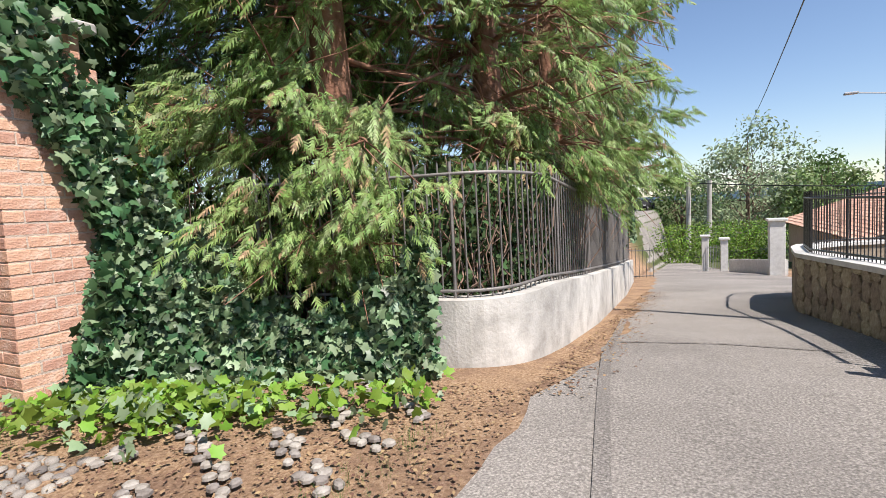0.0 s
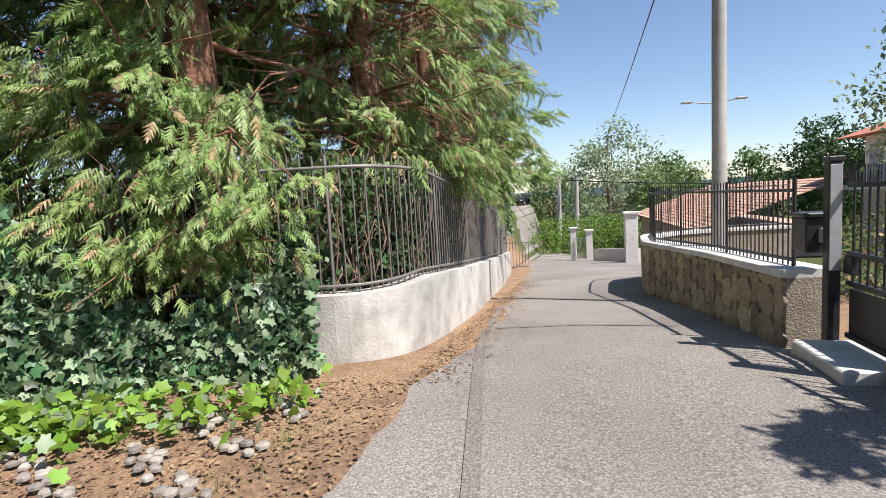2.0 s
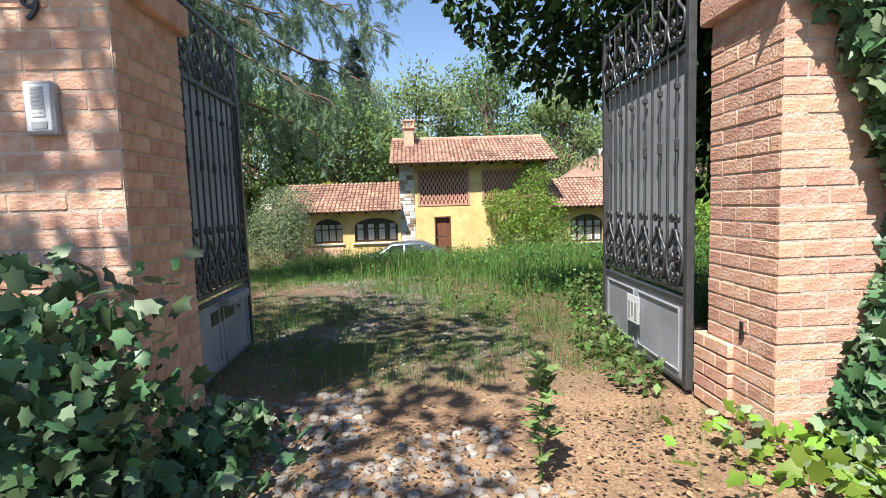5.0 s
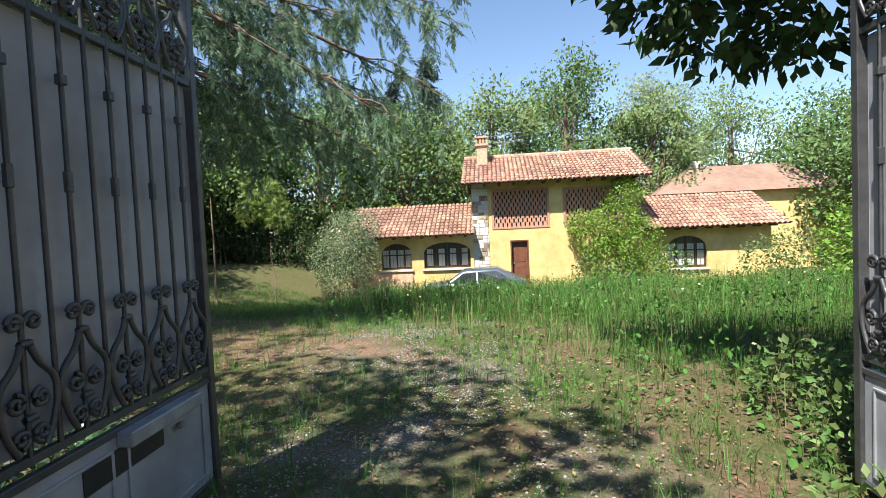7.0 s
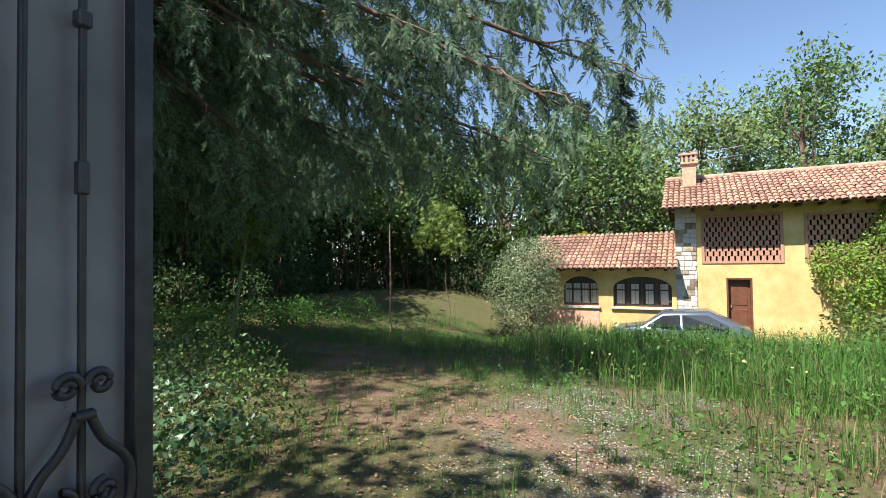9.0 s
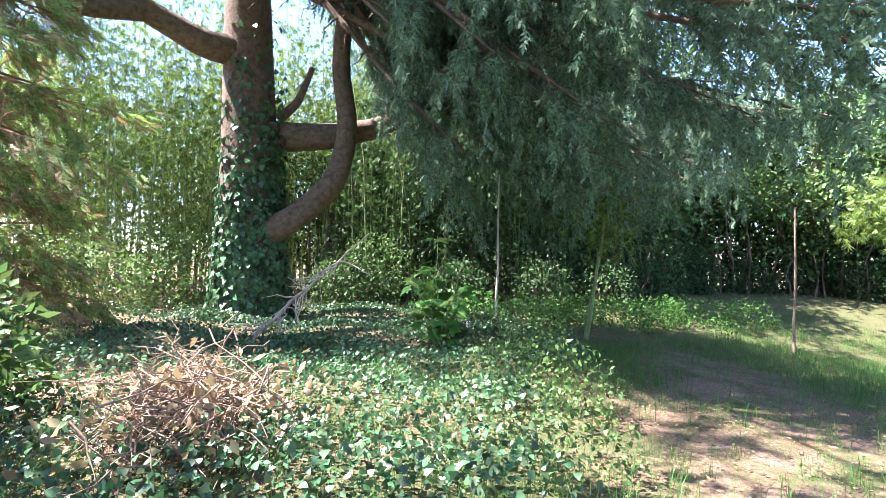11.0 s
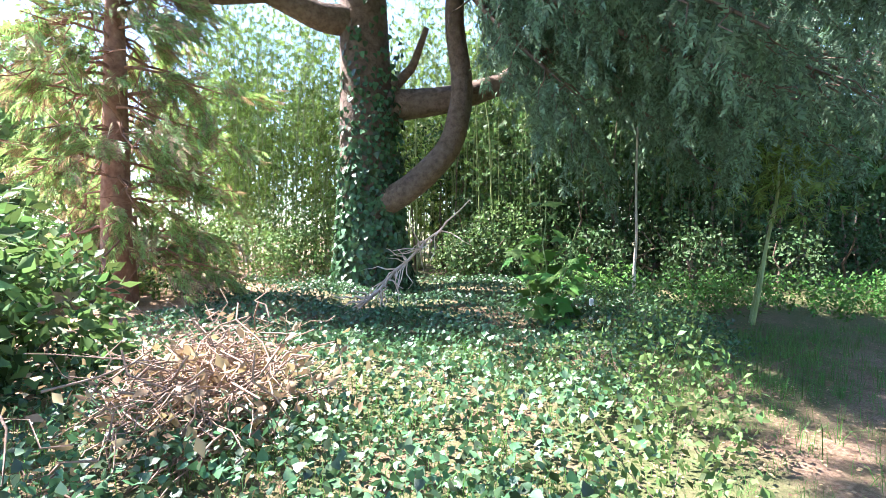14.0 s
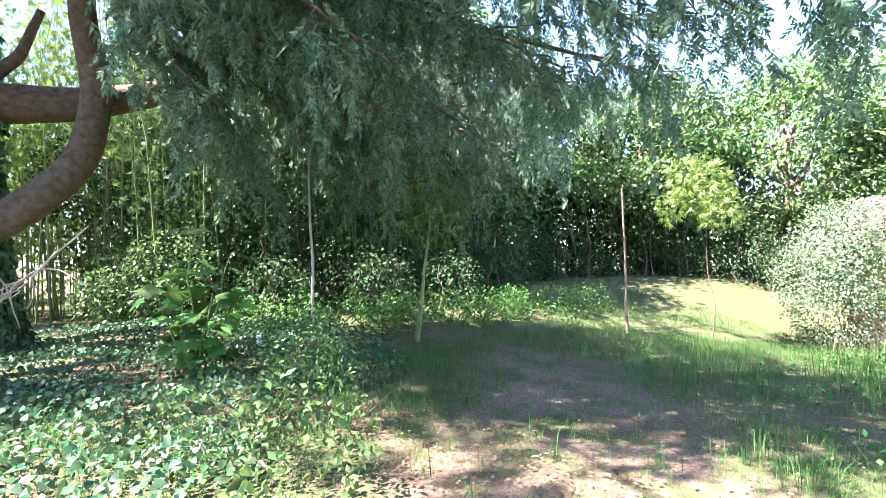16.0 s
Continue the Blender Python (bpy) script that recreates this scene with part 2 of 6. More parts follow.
M["roof_brown"] = material("roof_brown", [(0.24, 0.15, 0.11), (0.33, 0.21, 0.16)], 0.85, 3, 6, 0.2, 20, stain=0.2)
M["dark_wood"] = material("dark_wood", [(0.06, 0.03, 0.018), (0.11, 0.055, 0.035)], 0.6, 6, 6, 0.2, 30)
M["door_wood"] = material("door_wood", [(0.13, 0.05, 0.03), (0.20, 0.085, 0.05)], 0.5, 6, 6, 0.2, 30)
M["lattice"] = material("lattice", [(0.42, 0.22, 0.15), (0.52, 0.30, 0.22)], 0.9, 9, 6, 0.3, 40)
M["inside_shade"] = material("inside_shade", [(0.02, 0.018, 0.016), (0.035, 0.03, 0.027)], 0.9, 4, 4, 0)
M["white_wall"] = material("white_wall", [(0.70, 0.70, 0.69), (0.79, 0.79, 0.78)], 0.9, 3, 6, 0.15, 30, stain=0.1)
M["pink_wall"] = material("pink_wall", [(0.55, 0.34, 0.27), (0.62, 0.42, 0.34)], 0.9, 3, 6, 0.15, 30, stain=0.1)
M["bark"] = material("bark", [(0.09, 0.06, 0.045), (0.17, 0.115, 0.085), (0.24, 0.17, 0.13)], 0.95, 9, 10, 0.9, 24)
M["red_bark"] = material("red_bark", [(0.16, 0.075, 0.05), (0.26, 0.13, 0.085), (0.34, 0.19, 0.13)], 0.95, 9, 10, 0.8, 24)
M["dead_twig"] = material("dead_twig", [(0.20, 0.13, 0.095), (0.34, 0.23, 0.17)], 0.9, 12, 6, 0.3)
M["pale_twig"] = material("pale_twig", [(0.50, 0.42, 0.34), (0.64, 0.55, 0.46)], 0.9, 12, 6, 0.3)
M["cane"] = material("cane", [(0.16, 0.20, 0.07), (0.30, 0.32, 0.14)], 0.5, 4, 4, 0.1, objects=0.2)
M["conifer"] = material("conifer", [(0.13, 0.215, 0.05), (0.23, 0.325, 0.09), (0.34, 0.41, 0.17)], 0.5, 1.6, 6, 0, island=0.5, translucent=0.42, spec=0.45)
M["conifer_brown"] = material("conifer_brown", [(0.28, 0.19, 0.10), (0.42, 0.30, 0.17)], 0.8, 2, 6, 0, island=0.4, translucent=0.2)
M["cedar_green"] = material("cedar_green", [(0.12, 0.19, 0.11), (0.19, 0.27, 0.17)], 0.6, 1.2, 6, 0, island=0.5, translucent=0.52, spec=0.3)
M["ivy_leaf"] = material("ivy_leaf", [(0.033, 0.083, 0.032), (0.06, 0.125, 0.05), (0.10, 0.17, 0.075)], 0.42, 3, 6, 0, island=0.6, translucent=0.2, spec=0.5)
M["pale_ivy"] = material("pale_ivy", [(0.17, 0.25, 0.13), (0.27, 0.35, 0.20)], 0.5, 3, 6, 0, island=0.4, translucent=0.2, spec=0.5)
M["bright_leaf"] = material("bright_leaf", [(0.15, 0.27, 0.03), (0.25, 0.38, 0.06)], 0.5, 3, 6, 0, island=0.4, translucent=0.35)
M["leaf"] = material("leaf", [(0.075, 0.13, 0.035), (0.11, 0.18, 0.05), (0.16, 0.23, 0.07)], 0.55, 0.5, 6, 0, island=0.5, translucent=0.3)
M["light_leaf"] = material("light_leaf", [(0.15, 0.22, 0.07), (0.22, 0.29, 0.11)], 0.55, 0.5, 6, 0, island=0.45, translucent=0.35)
M["yellow_leaf"] = material("yellow_leaf", [(0.26, 0.27, 0.03), (0.36, 0.34, 0.05)], 0.55, 0.5, 6, 0, island=0.4, translucent=0.35)
M["dark_leaf"] = material("dark_leaf", [(0.04, 0.075, 0.025), (0.065, 0.11, 0.04)], 0.6, 0.7, 6, 0, island=0.5, translucent=0.2, spec=0.18)
M["silver_leaf"] = material("silver_leaf", [(0.20, 0.26, 0.14), (0.30, 0.36, 0.21)], 0.55, 0.7, 6, 0, island=0.4, translucent=0.25)
M["blue_leaf"] = material("blue_leaf", [(0.06, 0.09, 0.08), (0.10, 0.14, 0.125)], 0.6, 0.7, 6, 0, island=0.4, translucent=0.15)
M["bamboo_leaf"] = material("bamboo_leaf", [(0.12, 0.18, 0.035), (0.20, 0.265, 0.065)], 0.5, 0.5, 6, 0, island=0.5, translucent=0.40)
M["grass"] = material("grass", [(0.055, 0.14, 0.025), (0.095, 0.205, 0.04), (0.16, 0.27, 0.07)], 0.6, 0.6, 6, 0, island=0.45, translucent=0.40)
M["dry_grass"] = material("dry_grass", [(0.15, 0.16, 0.06), (0.24, 0.22, 0.10)], 0.7, 0.6, 6, 0, island=0.4, translucent=0.3)
M["flower"] = material("flower", [(0.6, 0.6, 0.25), (0.72, 0.70, 0.45)], 0.6, 3, 3, 0, translucent=0.3)
M["litter"] = material("litter", [(0.16, 0.095, 0.055), (0.30, 0.19, 0.115)], 0.9, 3, 6, 0, island=0.5)
M["gravel"] = material("gravel", [(0.20, 0.19, 0.175), (0.33, 0.32, 0.30)], 0.85, 9, 4, 0.2, island=0.4)
M["glass"] = material("window_glass", [(0.05, 0.055, 0.06), (0.07, 0.075, 0.08)], 0.08, 1, 2, 0, spec=0.8)
M["weathered_twig"] = material("weathered_twig", [(0.46, 0.34, 0.27), (0.66, 0.51, 0.42)], 0.9, 12, 6, 0.3)
M["car_paint"] = material("car_paint", [(0.15, 0.18, 0.22), (0.17, 0.20, 0.24)], 0.25, 2, 2, 0, metal=0.6, spec=0.6)
M["tyre"] = material("tyre", [(0.015, 0.015, 0.015), (0.025, 0.025, 0.025)], 0.8, 9, 4, 0.1)
M["lamp_red"] = material("lamp_red", [(0.35, 0.02, 0.02), (0.4, 0.03, 0.03)], 0.2, 2, 2, 0, spec=0.6)
M["white_plastic"] = material("white_plastic", [(0.68, 0.68, 0.68), (0.74, 0.74, 0.74)], 0.4, 6, 3, 0.03)
M["pole"] = material("pole", [(0.36, 0.34, 0.31), (0.47, 0.45, 0.42)], 0.9, 6, 8, 0.25, 40, stain=0.25)
# blue here is distance haze put into the hills' colour
M["hazed_hill"] = material("hazed_hill", [(0.13, 0.20, 0.28), (0.17, 0.25, 0.34)], 1.0, 0.004, 4, 0)


def ground_material():
    """Soil, needle litter, gravel and turf, laid out over the lane's verge and the garden."""
    m = bpy.data.materials.new("ground")
    m.use_nodes = True
    n, l = m.node_tree.nodes, m.node_tree.links
    bsdf = n["Principled BSDF"]
    bsdf.inputs["Roughness"].default_value = 0.95
    bsdf.inputs["Specular IOR Level"].default_value = 0.095
    co = n.new("ShaderNodeTexCoord")

    def noise_node(scale, detail=6.0, rough=0.65):
        k = n.new("ShaderNodeTexNoise")
        k.inputs["Scale"].default_value, k.inputs["Detail"].default_value, k.inputs["Roughness"].default_value = scale, detail, rough
        l.new(co.outputs["Object"], k.inputs["Vector"])
        return k.outputs["Fac"]

    def ramp_node(fac, colours, lo=0.3, hi=0.7):
        r = n.new("ShaderNodeValToRGB")
        e = r.color_ramp.elements
        while len(e) < len(colours):
            e.new(0.5)
        for i, c in enumerate(colours):
            e[i].position, e[i].color = lo + (hi - lo) * i / (len(colours) - 1), (*c, 1)
        l.new(fac, r.inputs["Fac"])
        return r.outputs["Color"]

    def step_node(value, a, b):
        k = n.new("ShaderNodeMapRange")
        k.inputs[1].default_value, k.inputs[2].default_value = a, b
        l.new(value, k.inputs[0])
        return k.outputs[0]

    def maths(op, a, b):
        k = n.new("ShaderNodeMath")
        k.operation = op
        for i, v in enumerate((a, b)):
            if isinstance(v, (int, float)):
                k.inputs[i].default_value = v
            else:
                l.new(v, k.inputs[i])
        return k.outputs[0]

    def mix_node(fac, a, b):
        k = n.new("ShaderNodeMix")
        k.data_type = "RGBA"
        l.new(fac, k.inputs[0])
        l.new(a, k.inputs[6])
        l.new(b, k.inputs[7])
        return k.outputs[2]

    sep = n.new("ShaderNodeSeparateXYZ")
    l.new(co.outputs["Object"], sep.inputs[0])
    X, Y = sep.outputs[0], sep.outputs[1]
    soil = ramp_node(noise_node(30), [(0.09, 0.055, 0.038), (0.18, 0.11, 0.075), (0.29, 0.195, 0.14)])
    litter = ramp_node(noise_node(45, 8), [(0.15, 0.09, 0.052), (0.33, 0.215, 0.13), (0.48, 0.35, 0.235)])
    turf = ramp_node(noise_node(22, 8), [(0.035, 0.065, 0.018), (0.075, 0.095, 0.035), (0.15, 0.125, 0.065)])
    stones = ramp_node(noise_node(70, 3), [(0.10, 0.08, 0.065), (0.22, 0.195, 0.17), (0.42, 0.40, 0.37)], 0.38, 0.68)
    inside = step_node(X, -7.6, -9.0)
    litter = mix_node(step_node(noise_node(1.7), 0.45, 0.68), litter, soil)
    base = mix_node(inside, litter, soil)
    # the gravelled drive: a band from the gate to the garden
    band = maths("ABSOLUTE", maths("SUBTRACT", Y, maths("ADD", maths("MULTIPLY", X, 0.16), 3.3)), 0)
    drive = maths("MULTIPLY", maths("MULTIPLY", step_node(band, 1.7, 0.8), inside), step_node(noise_node(1.1), 0.42, 0.58))
    base = mix_node(drive, base, stones)
    green = maths("MULTIPLY", step_node(noise_node(0.8), 0.36, 0.54), maths("MULTIPLY", inside, 0.85))
    far = step_node(X, -14.5, -19)
    lawn = maths("MAXIMUM", green, maths("MULTIPLY", far, 0.75))
    base = mix_node(lawn, base, turf)
    trail = maths("ABSOLUTE", maths("SUBTRACT", Y, maths("ADD", maths("MULTIPLY", X, 1.05), 12.9)), 0)
    trail = maths("MULTIPLY", maths("MULTIPLY", step_node(trail, 1.9, 0.9), step_node(X, -18.5, -16.0)), step_node(noise_node(1.4), 0.42, 0.56))
    trail = maths("MULTIPLY", trail, step_node(X, -11.2, -12.6))
    base = mix_node(trail, base, ramp_node(noise_node(40, 8), [(0.10, 0.06, 0.042), (0.22, 0.14, 0.10), (0.36, 0.265, 0.195)]))
    wide = maths("MAXIMUM", step_node(Y, 30, 36), step_node(X, 2.0, 3.0))
    base = mix_node(wide, base, turf)
    l.new(base, bsdf.inputs["Base Color"])
    bp = n.new("ShaderNodeBump")
    bp.inputs["Strength"].default_value, bp.inputs["Distance"].default_value = 0.7, 0.03
    l.new(noise_node(35, 10, 0.75), bp.inputs["Height"])
    l.new(bp.outputs["Normal"], bsdf.inputs["Normal"])
    return m


M["ground"] = ground_material()

# ---- ground and lane ----
def axis(lo, hi, step):
    inner = np.arange(lo, hi + 1e-6, step)
    return np.concatenate([[-3000, -600, -150, lo - 25], inner, [hi + 25, 150, 600, 3000]])


gx, gy = axis(-36, 8, 0.4), axis(-26, 80, 0.4)
XX, YY = np.meshgrid(gx, gy, indexing="ij")
ZZ = ground_z(XX, YY)
nx, ny = XX.shape
ii = (np.arange(nx - 1)[:, None] * ny + np.arange(ny - 1)[None]).ravel()
ground = put("ground", mesh_of("ground", np.stack([XX, YY, ZZ], -1).reshape(-1, 3), np.stack([ii, ii + ny, ii + ny + 1, ii + 1], -1)), M["ground"], flat=False)
tagged(ground, "brown soil with needle litter, gravel and patchy turf", "ground", kind="structure")


def lane_left(y):
    return np.interp(y, [-12, 2.0, 3.6, 5.0, 6.2, 8, 22, 34, 78], [-4.4, -4.15, -3.95, -3.8, -3.65, -3.55, -4.1, -5.2, -11.5])


def lane_right(y):
    return np.interp(y, [-12, 5, 14, 16, 24, 34, 78], [0.6, -0.55, -0.85, 0.8, 0.2, -1.6, -7.0])


ys = np.arange(-12, 78.01, 0.25)
rows = []
for y in ys:
    a, b = lane_left(y) + 0.06 * math.sin(y * 3.1) + 0.04 * math.sin(y * 7.7), lane_right(y)
    for s in np.linspace(0, 1, 13):
        x = a + (b - a) * s
        rows.append((x, y, gz(x, y) + 0.012 - 0.02 * (s == 0)))
kk = (np.arange(len(ys) - 1)[:, None] * 13 + np.arange(12)[None]).ravel()
road = put("road", mesh_of("road", rows, np.stack([kk, kk + 1, kk + 14, kk + 13], -1)), M["asphalt"], flat=False)
tagged(road, "worn grey asphalt lane with a crack seam", "road", kind="structure")
# a cross crack, filled with darker tar, and a long slightly darker band lengthwise
for (pts, w) in ((np.array([(-3.4, 7.55), (-2.5, 7.7), (-1.6, 7.55)]), 0.02), (np.array([(-2.72, 1.6), (-3.08, 4.3), (-3.45, 7.0), (-3.6, 9.5)]), 0.042)):
    t = np.linspace(0, 1, 60)
    px = np.interp(t, np.linspace(0, 1, len(pts)), pts[:, 0]) + 0.01 * np.sin(t * 9)
    py = np.interp(t, np.linspace(0, 1, len(pts)), pts[:, 1])
    d = np.gradient(np.stack([px, py], -1), axis=0)
    d = unit(d)
    L = [(x - e[1] * w, y + e[0] * w, gz(x, y) + 0.019) for x, y, e in zip(px, py, d)] + [(x + e[1] * w, y - e[0] * w, gz(x, y) + 0.019) for x, y, e in zip(px, py, d)]
    k = np.arange(59)
    tagged(put("trim", mesh_of("seam", L, np.stack([k, k + 60, k + 61, k + 1], -1)), M["darker_asphalt"]), "narrow darker band in the asphalt", "road seam", kind="structure")


def wall_run(pts, z_lo, z_hi, thick):
    """A wall along a line of points, with bottom and top heights at each."""
    pts = np.asarray(pts, float)
    d = unit(np.gradient(pts, axis=0))
    nrm = np.stack([-d[:, 1], d[:, 0]], -1)
    v, f = [], []
    for p, q, a, b in zip(pts, nrm, z_lo, z_hi):
        for s in (-0.5, 0.5):
            for z in (a, b):
                v.append((*(p + q * thick * s), z))
    for i in range(len(pts) - 1):
        o = i * 4
        f += [(o, o + 4, o + 5, o + 1), (o + 2, o + 3, o + 7, o + 6), (o + 1, o + 5, o + 7, o + 3), (o, o + 2, o + 6, o + 4)]
    e = (len(pts) - 1) * 4
    f += [(0, 1, 3, 2), (e, e + 2, e + 3, e + 1)]
    return mesh_of("wall", v, f)


def resample(pts, step):
    pts = np.asarray(pts, float)
    d = np.concatenate([[0], np.cumsum(np.linalg.norm(np.diff(pts, axis=0), axis=1))])
    s = np.arange(0, d[-1] + 1e-6, step)
    return np.stack([np.interp(s, d, pts[:, i]) for i in range(pts.shape[1])], -1)


# ---- grey wall with its iron fence ----
grey_line = resample([(-6.75, 5.05), (-5.6, 5.75), (-4.85, 6.02), (-4.45, 6.06), (-4.2, 6.2), (-4.07, 6.5), (-4.0, 7.2), (-3.98, 9), (-4.2, 14), (-4.65, 20)], 0.1)
for _ in range(3):
    grey_line[1:-1] = (grey_line[:-2] + 2 * grey_line[1:-1] + grey_line[2:]) / 4
top = 0.53 - 0.1 * np.clip(grey_line[:, 1] - 7, 0, 30) * 0.93
low = ground_z(np.maximum(grey_line[:, 0], -4.4), grey_line[:, 1]) - 0.25
tagged(put("wall_west", wall_run(grey_line[15:], low[15:], top[15:], 0.24), M["concrete"]), "stained grey concrete wall curving along the lane", "wall", kind="structure")


def fence(name, label, pts, z_base, z_top, spacing, r, mat_bar, group=""):
    """Iron railing along a line: each bar and rail is a part."""
    pts = resample(pts, spacing)
    tg = thing(name, label, "fence", group)
    zb, zt = z_base(pts), z_top(pts)
    bar_me = Tubes(4).add([(0, 0, 0), (0, 0, 0.985), (0, 0, 1.0)], np.array([1, 1, 0.2])).mesh("bar")
    bar_me.materials.append(mat_bar)
    for p, a, b in zip(pts, zb, zt):
        ob = new("bar", bar_me)
        ob.parent = tg
        ob.matrix_world = Matrix.LocRotScale((p[0], p[1], a), None, (r, r, b - a))
    for h in (0.06, -0.10):
        z = (zb + h) if h > 0 else (zt + h)
        put("rail", Tubes(4).add(np.stack([pts[:, 0], pts[:, 1], z], -1), 0.018).mesh("rail"), mat_bar, tg)
    for i in range(0, len(pts), 16):
        p = pts[i]
        put("post", Tubes(4).add([(p[0], p[1], zb[i]), (p[0], p[1], zt[i])], 0.017).mesh("post"), mat_bar, tg)
    return tg


fence("iron_fence", "dark rusty iron bar fence on the grey wall", grey_line[8:],
      lambda p: 0.53 - 0.093 * np.clip(p[:, 1] - 7, 0, 30), lambda p: 1.66 - 0.093 * np.clip(p[:, 1] - 7, 0, 30), 0.105, 0.009, M["fence_iron"])

# ---- gate pillars, brick by brick ----
COURSE = 0.0875


def brick_mesh(l, d, h):
    bm = box(0, l, 0, d, 0, h, bevel=0.0035)
    me = bpy.data.meshes.new("brick")
    bm.to_mesh(me)
    bm.free()
    me.materials.append(M["brick"])
    return me


BRICKS = {}


def pillar(name, label, x0, x1, y0, y1, base, courses, ledge):
    tg = thing(name, label, "gate pillar", "brick pillars of the gate")
    inset = 0.0045
    z1 = base + courses * COURSE
    part("core", box(x0 + inset, x1 - inset, y0 + inset, y1 - inset, base - 0.3, z1), M["mortar"], tg, "pale mortar core")
    jt = 0.012
    r = random.Random(name)

    def lay(px, py, pz, l, along_x, depth=0.10, out=0.0):
        key = (round(l, 2), depth)
        if key not in BRICKS:
            BRICKS[key] = brick_mesh(key[0], depth, COURSE - jt)
        ob = new("brick", BRICKS[key])
        ob.parent = tg
        j = r.uniform(-0.003, 0.003)
        if along_x:
            ob.matrix_world = pose(px, py + j, pz, 0, 0, 0)
        else:
            ob.matrix_world = pose(px + depth + j, py, pz, 0, 0, 90)

    for c in range(courses):
        z = base + c * COURSE
        w, d = x1 - x0, y1 - y0
        for side in ("south", "east", "north"):
            run = d if side == "east" else w
            cuts = [0]
            first = 0.26 if (c + (side == "east")) % 2 else 0.13
            p = first
            while p < run - 0.08:
                cuts.append(p)
                p += 0.26
            cuts.append(run)
            for a, b in zip(cuts, cuts[1:]):
                l = b - a - jt
                if side == "south":
                    lay(x0 + a, y0, z, l, True)
                elif side == "north":
                    lay(x0 + a, y1 - 0.10, z, l, True)
                else:
                    lay(x1 - 0.10 - 0.0015, y0 + a, z, l, False)
    # corbelled cap: two proud courses, a neck and a stone slab
    part("cap", box(x0 - 0.05, x1 + 0.05, y0 - 0.05, y1 + 0.05, z1, z1 + 0.16, bevel=0.012), M["brick"], tg, "projecting brick cap")
    part("neck", box(x0 + 0.02, x1 - 0.02, y0 + 0.02, y1 - 0.02, z1 + 0.16, z1 + 0.42, bevel=0.01), M["brick"], tg)
    part("slab", box(x0 - 0.07, x1 + 0.07, y0 - 0.07, y1 + 0.07, z1 + 0.42, z1 + 0.50, bevel=0.015), M["concrete"], tg, "weathered grey stone slab")
    if ledge:
        yb = y0 - 0.035 if ledge < 0 else y1
        for c in range(5):
            z = base + c * COURSE
            cut = 0.24 if c % 2 else 0.12
            lay(x0 - 0.09, yb, z, cut - jt, True)
            lay(x0 - 0.09 + cut, yb, z, 0.36 - cut - jt, True)
    return tg


right_pillar = pillar("gate_pillar", "sunlit brick gate pillar overgrown with ivy", -7.40, -6.80, 4.00, 4.62, 0.02, 26, -1)
# black block stands in for the shade inside the brickwork's hole
part("bolt_hole", box(-7.08, -7.055, 3.992, 4.02, 0.50, 0.60), M["black_paint"], right_pillar, "small slot in the brickwork, its shade painted black")
left_pillar = pillar("gate_pillar", "shaded brick gate pillar with intercom and house number", -7.40, -6.76, 0.28, 0.92, 0.02, 26, 0)
intercom = thing("intercom", "grey intercom panel with name tags on the brick pillar", "intercom")
part("housing", box(-6.765, -6.72, 0.545, 0.675, 1.66, 1.89, bevel=0.008), M["grey_paint"], intercom)
part("face_plate", box(-6.722, -6.714, 0.556, 0.664, 1.675, 1.875, bevel=0.003), M["white_plastic"], intercom, "pale metal face plate")
for i in range(8):
    part("name_tag", box(-6.7155, -6.710, 0.585, 0.640, 1.852 - i * 0.0165, 1.863 - i * 0.0165), M["grey_paint"] if i < 6 else M["white_plastic"], intercom)
part("grille", box(-6.7155, -6.710, 0.580, 0.645, 1.685, 1.715), M["grey_paint"], intercom)
num = bpy.data.curves.new("number", "FONT")
num.body, num.size, num.extrude, num.align_x = "9", 0.17, 0.006, "CENTER"
num.materials.append(M["black_paint"])
nob = new("house_number", num)
nob.matrix_world = pose(-6.745, 0.60, 2.15, 90, 0, 90)
tagged(nob, "black metal house number nine on brick", "house number")


# ---- wrought iron gate ----
def spiral(cx, cz, r, turns, start, way, n=22):
    a = np.linspace(0, turns * 2 * math.pi, n)
    rr = r * (1 - 0.78 * a / a[-1])
    return np.stack([cx + rr * np.cos(start + way * a), np.zeros(n), cz + rr * np.sin(start + way * a)], -1)


def scroll_unit(tb, w, h, cx, z0):
    """One lyre of scrolls: two S curves, heart and curled tips round an upright bar."""
    for s in (-1, 1):
        big = np.array([(cx + s * w * 0.06, 0, z0 + h * 0.62), (cx + s * w * 0.18, 0, z0 + h * 0.50), (cx + s * w * 0.42, 0, z0 + h * 0.42),
                        (cx + s * w * 0.48, 0, z0 + h * 0.30), (cx + s * w * 0.38, 0, z0 + h * 0.14), (cx + s * w * 0.22, 0, z0 + h * 0.02)])
        t = np.linspace(0, 1, 24)
        q = np.stack([np.interp(t, np.linspace(0, 1, 6), big[:, i]) for i in range(3)], -1)
        k = np.ones(5) / 5
        q[2:-2] = np.stack([np.convolve(q[:, i], k, "valid") for i in range(3)], -1)
        tb.add(q, 0.012)
        tb.add(spiral(cx + s * w * 0.20, z0 + h * 0.30, w * 0.14, 1.5, math.pi / 2, s), 0.0105)
        tb.add(spiral(cx + s * w * 0.16, z0 + h * 0.10, w * 0.13, 1.5, -math.pi / 2, -s), 0.0105)
        tb.add(spiral(cx + s * w * 0.15, z0 + h * 0.74, w * 0.13, 1.4, math.pi + (s < 0) * math.pi, -s), 0.0105)
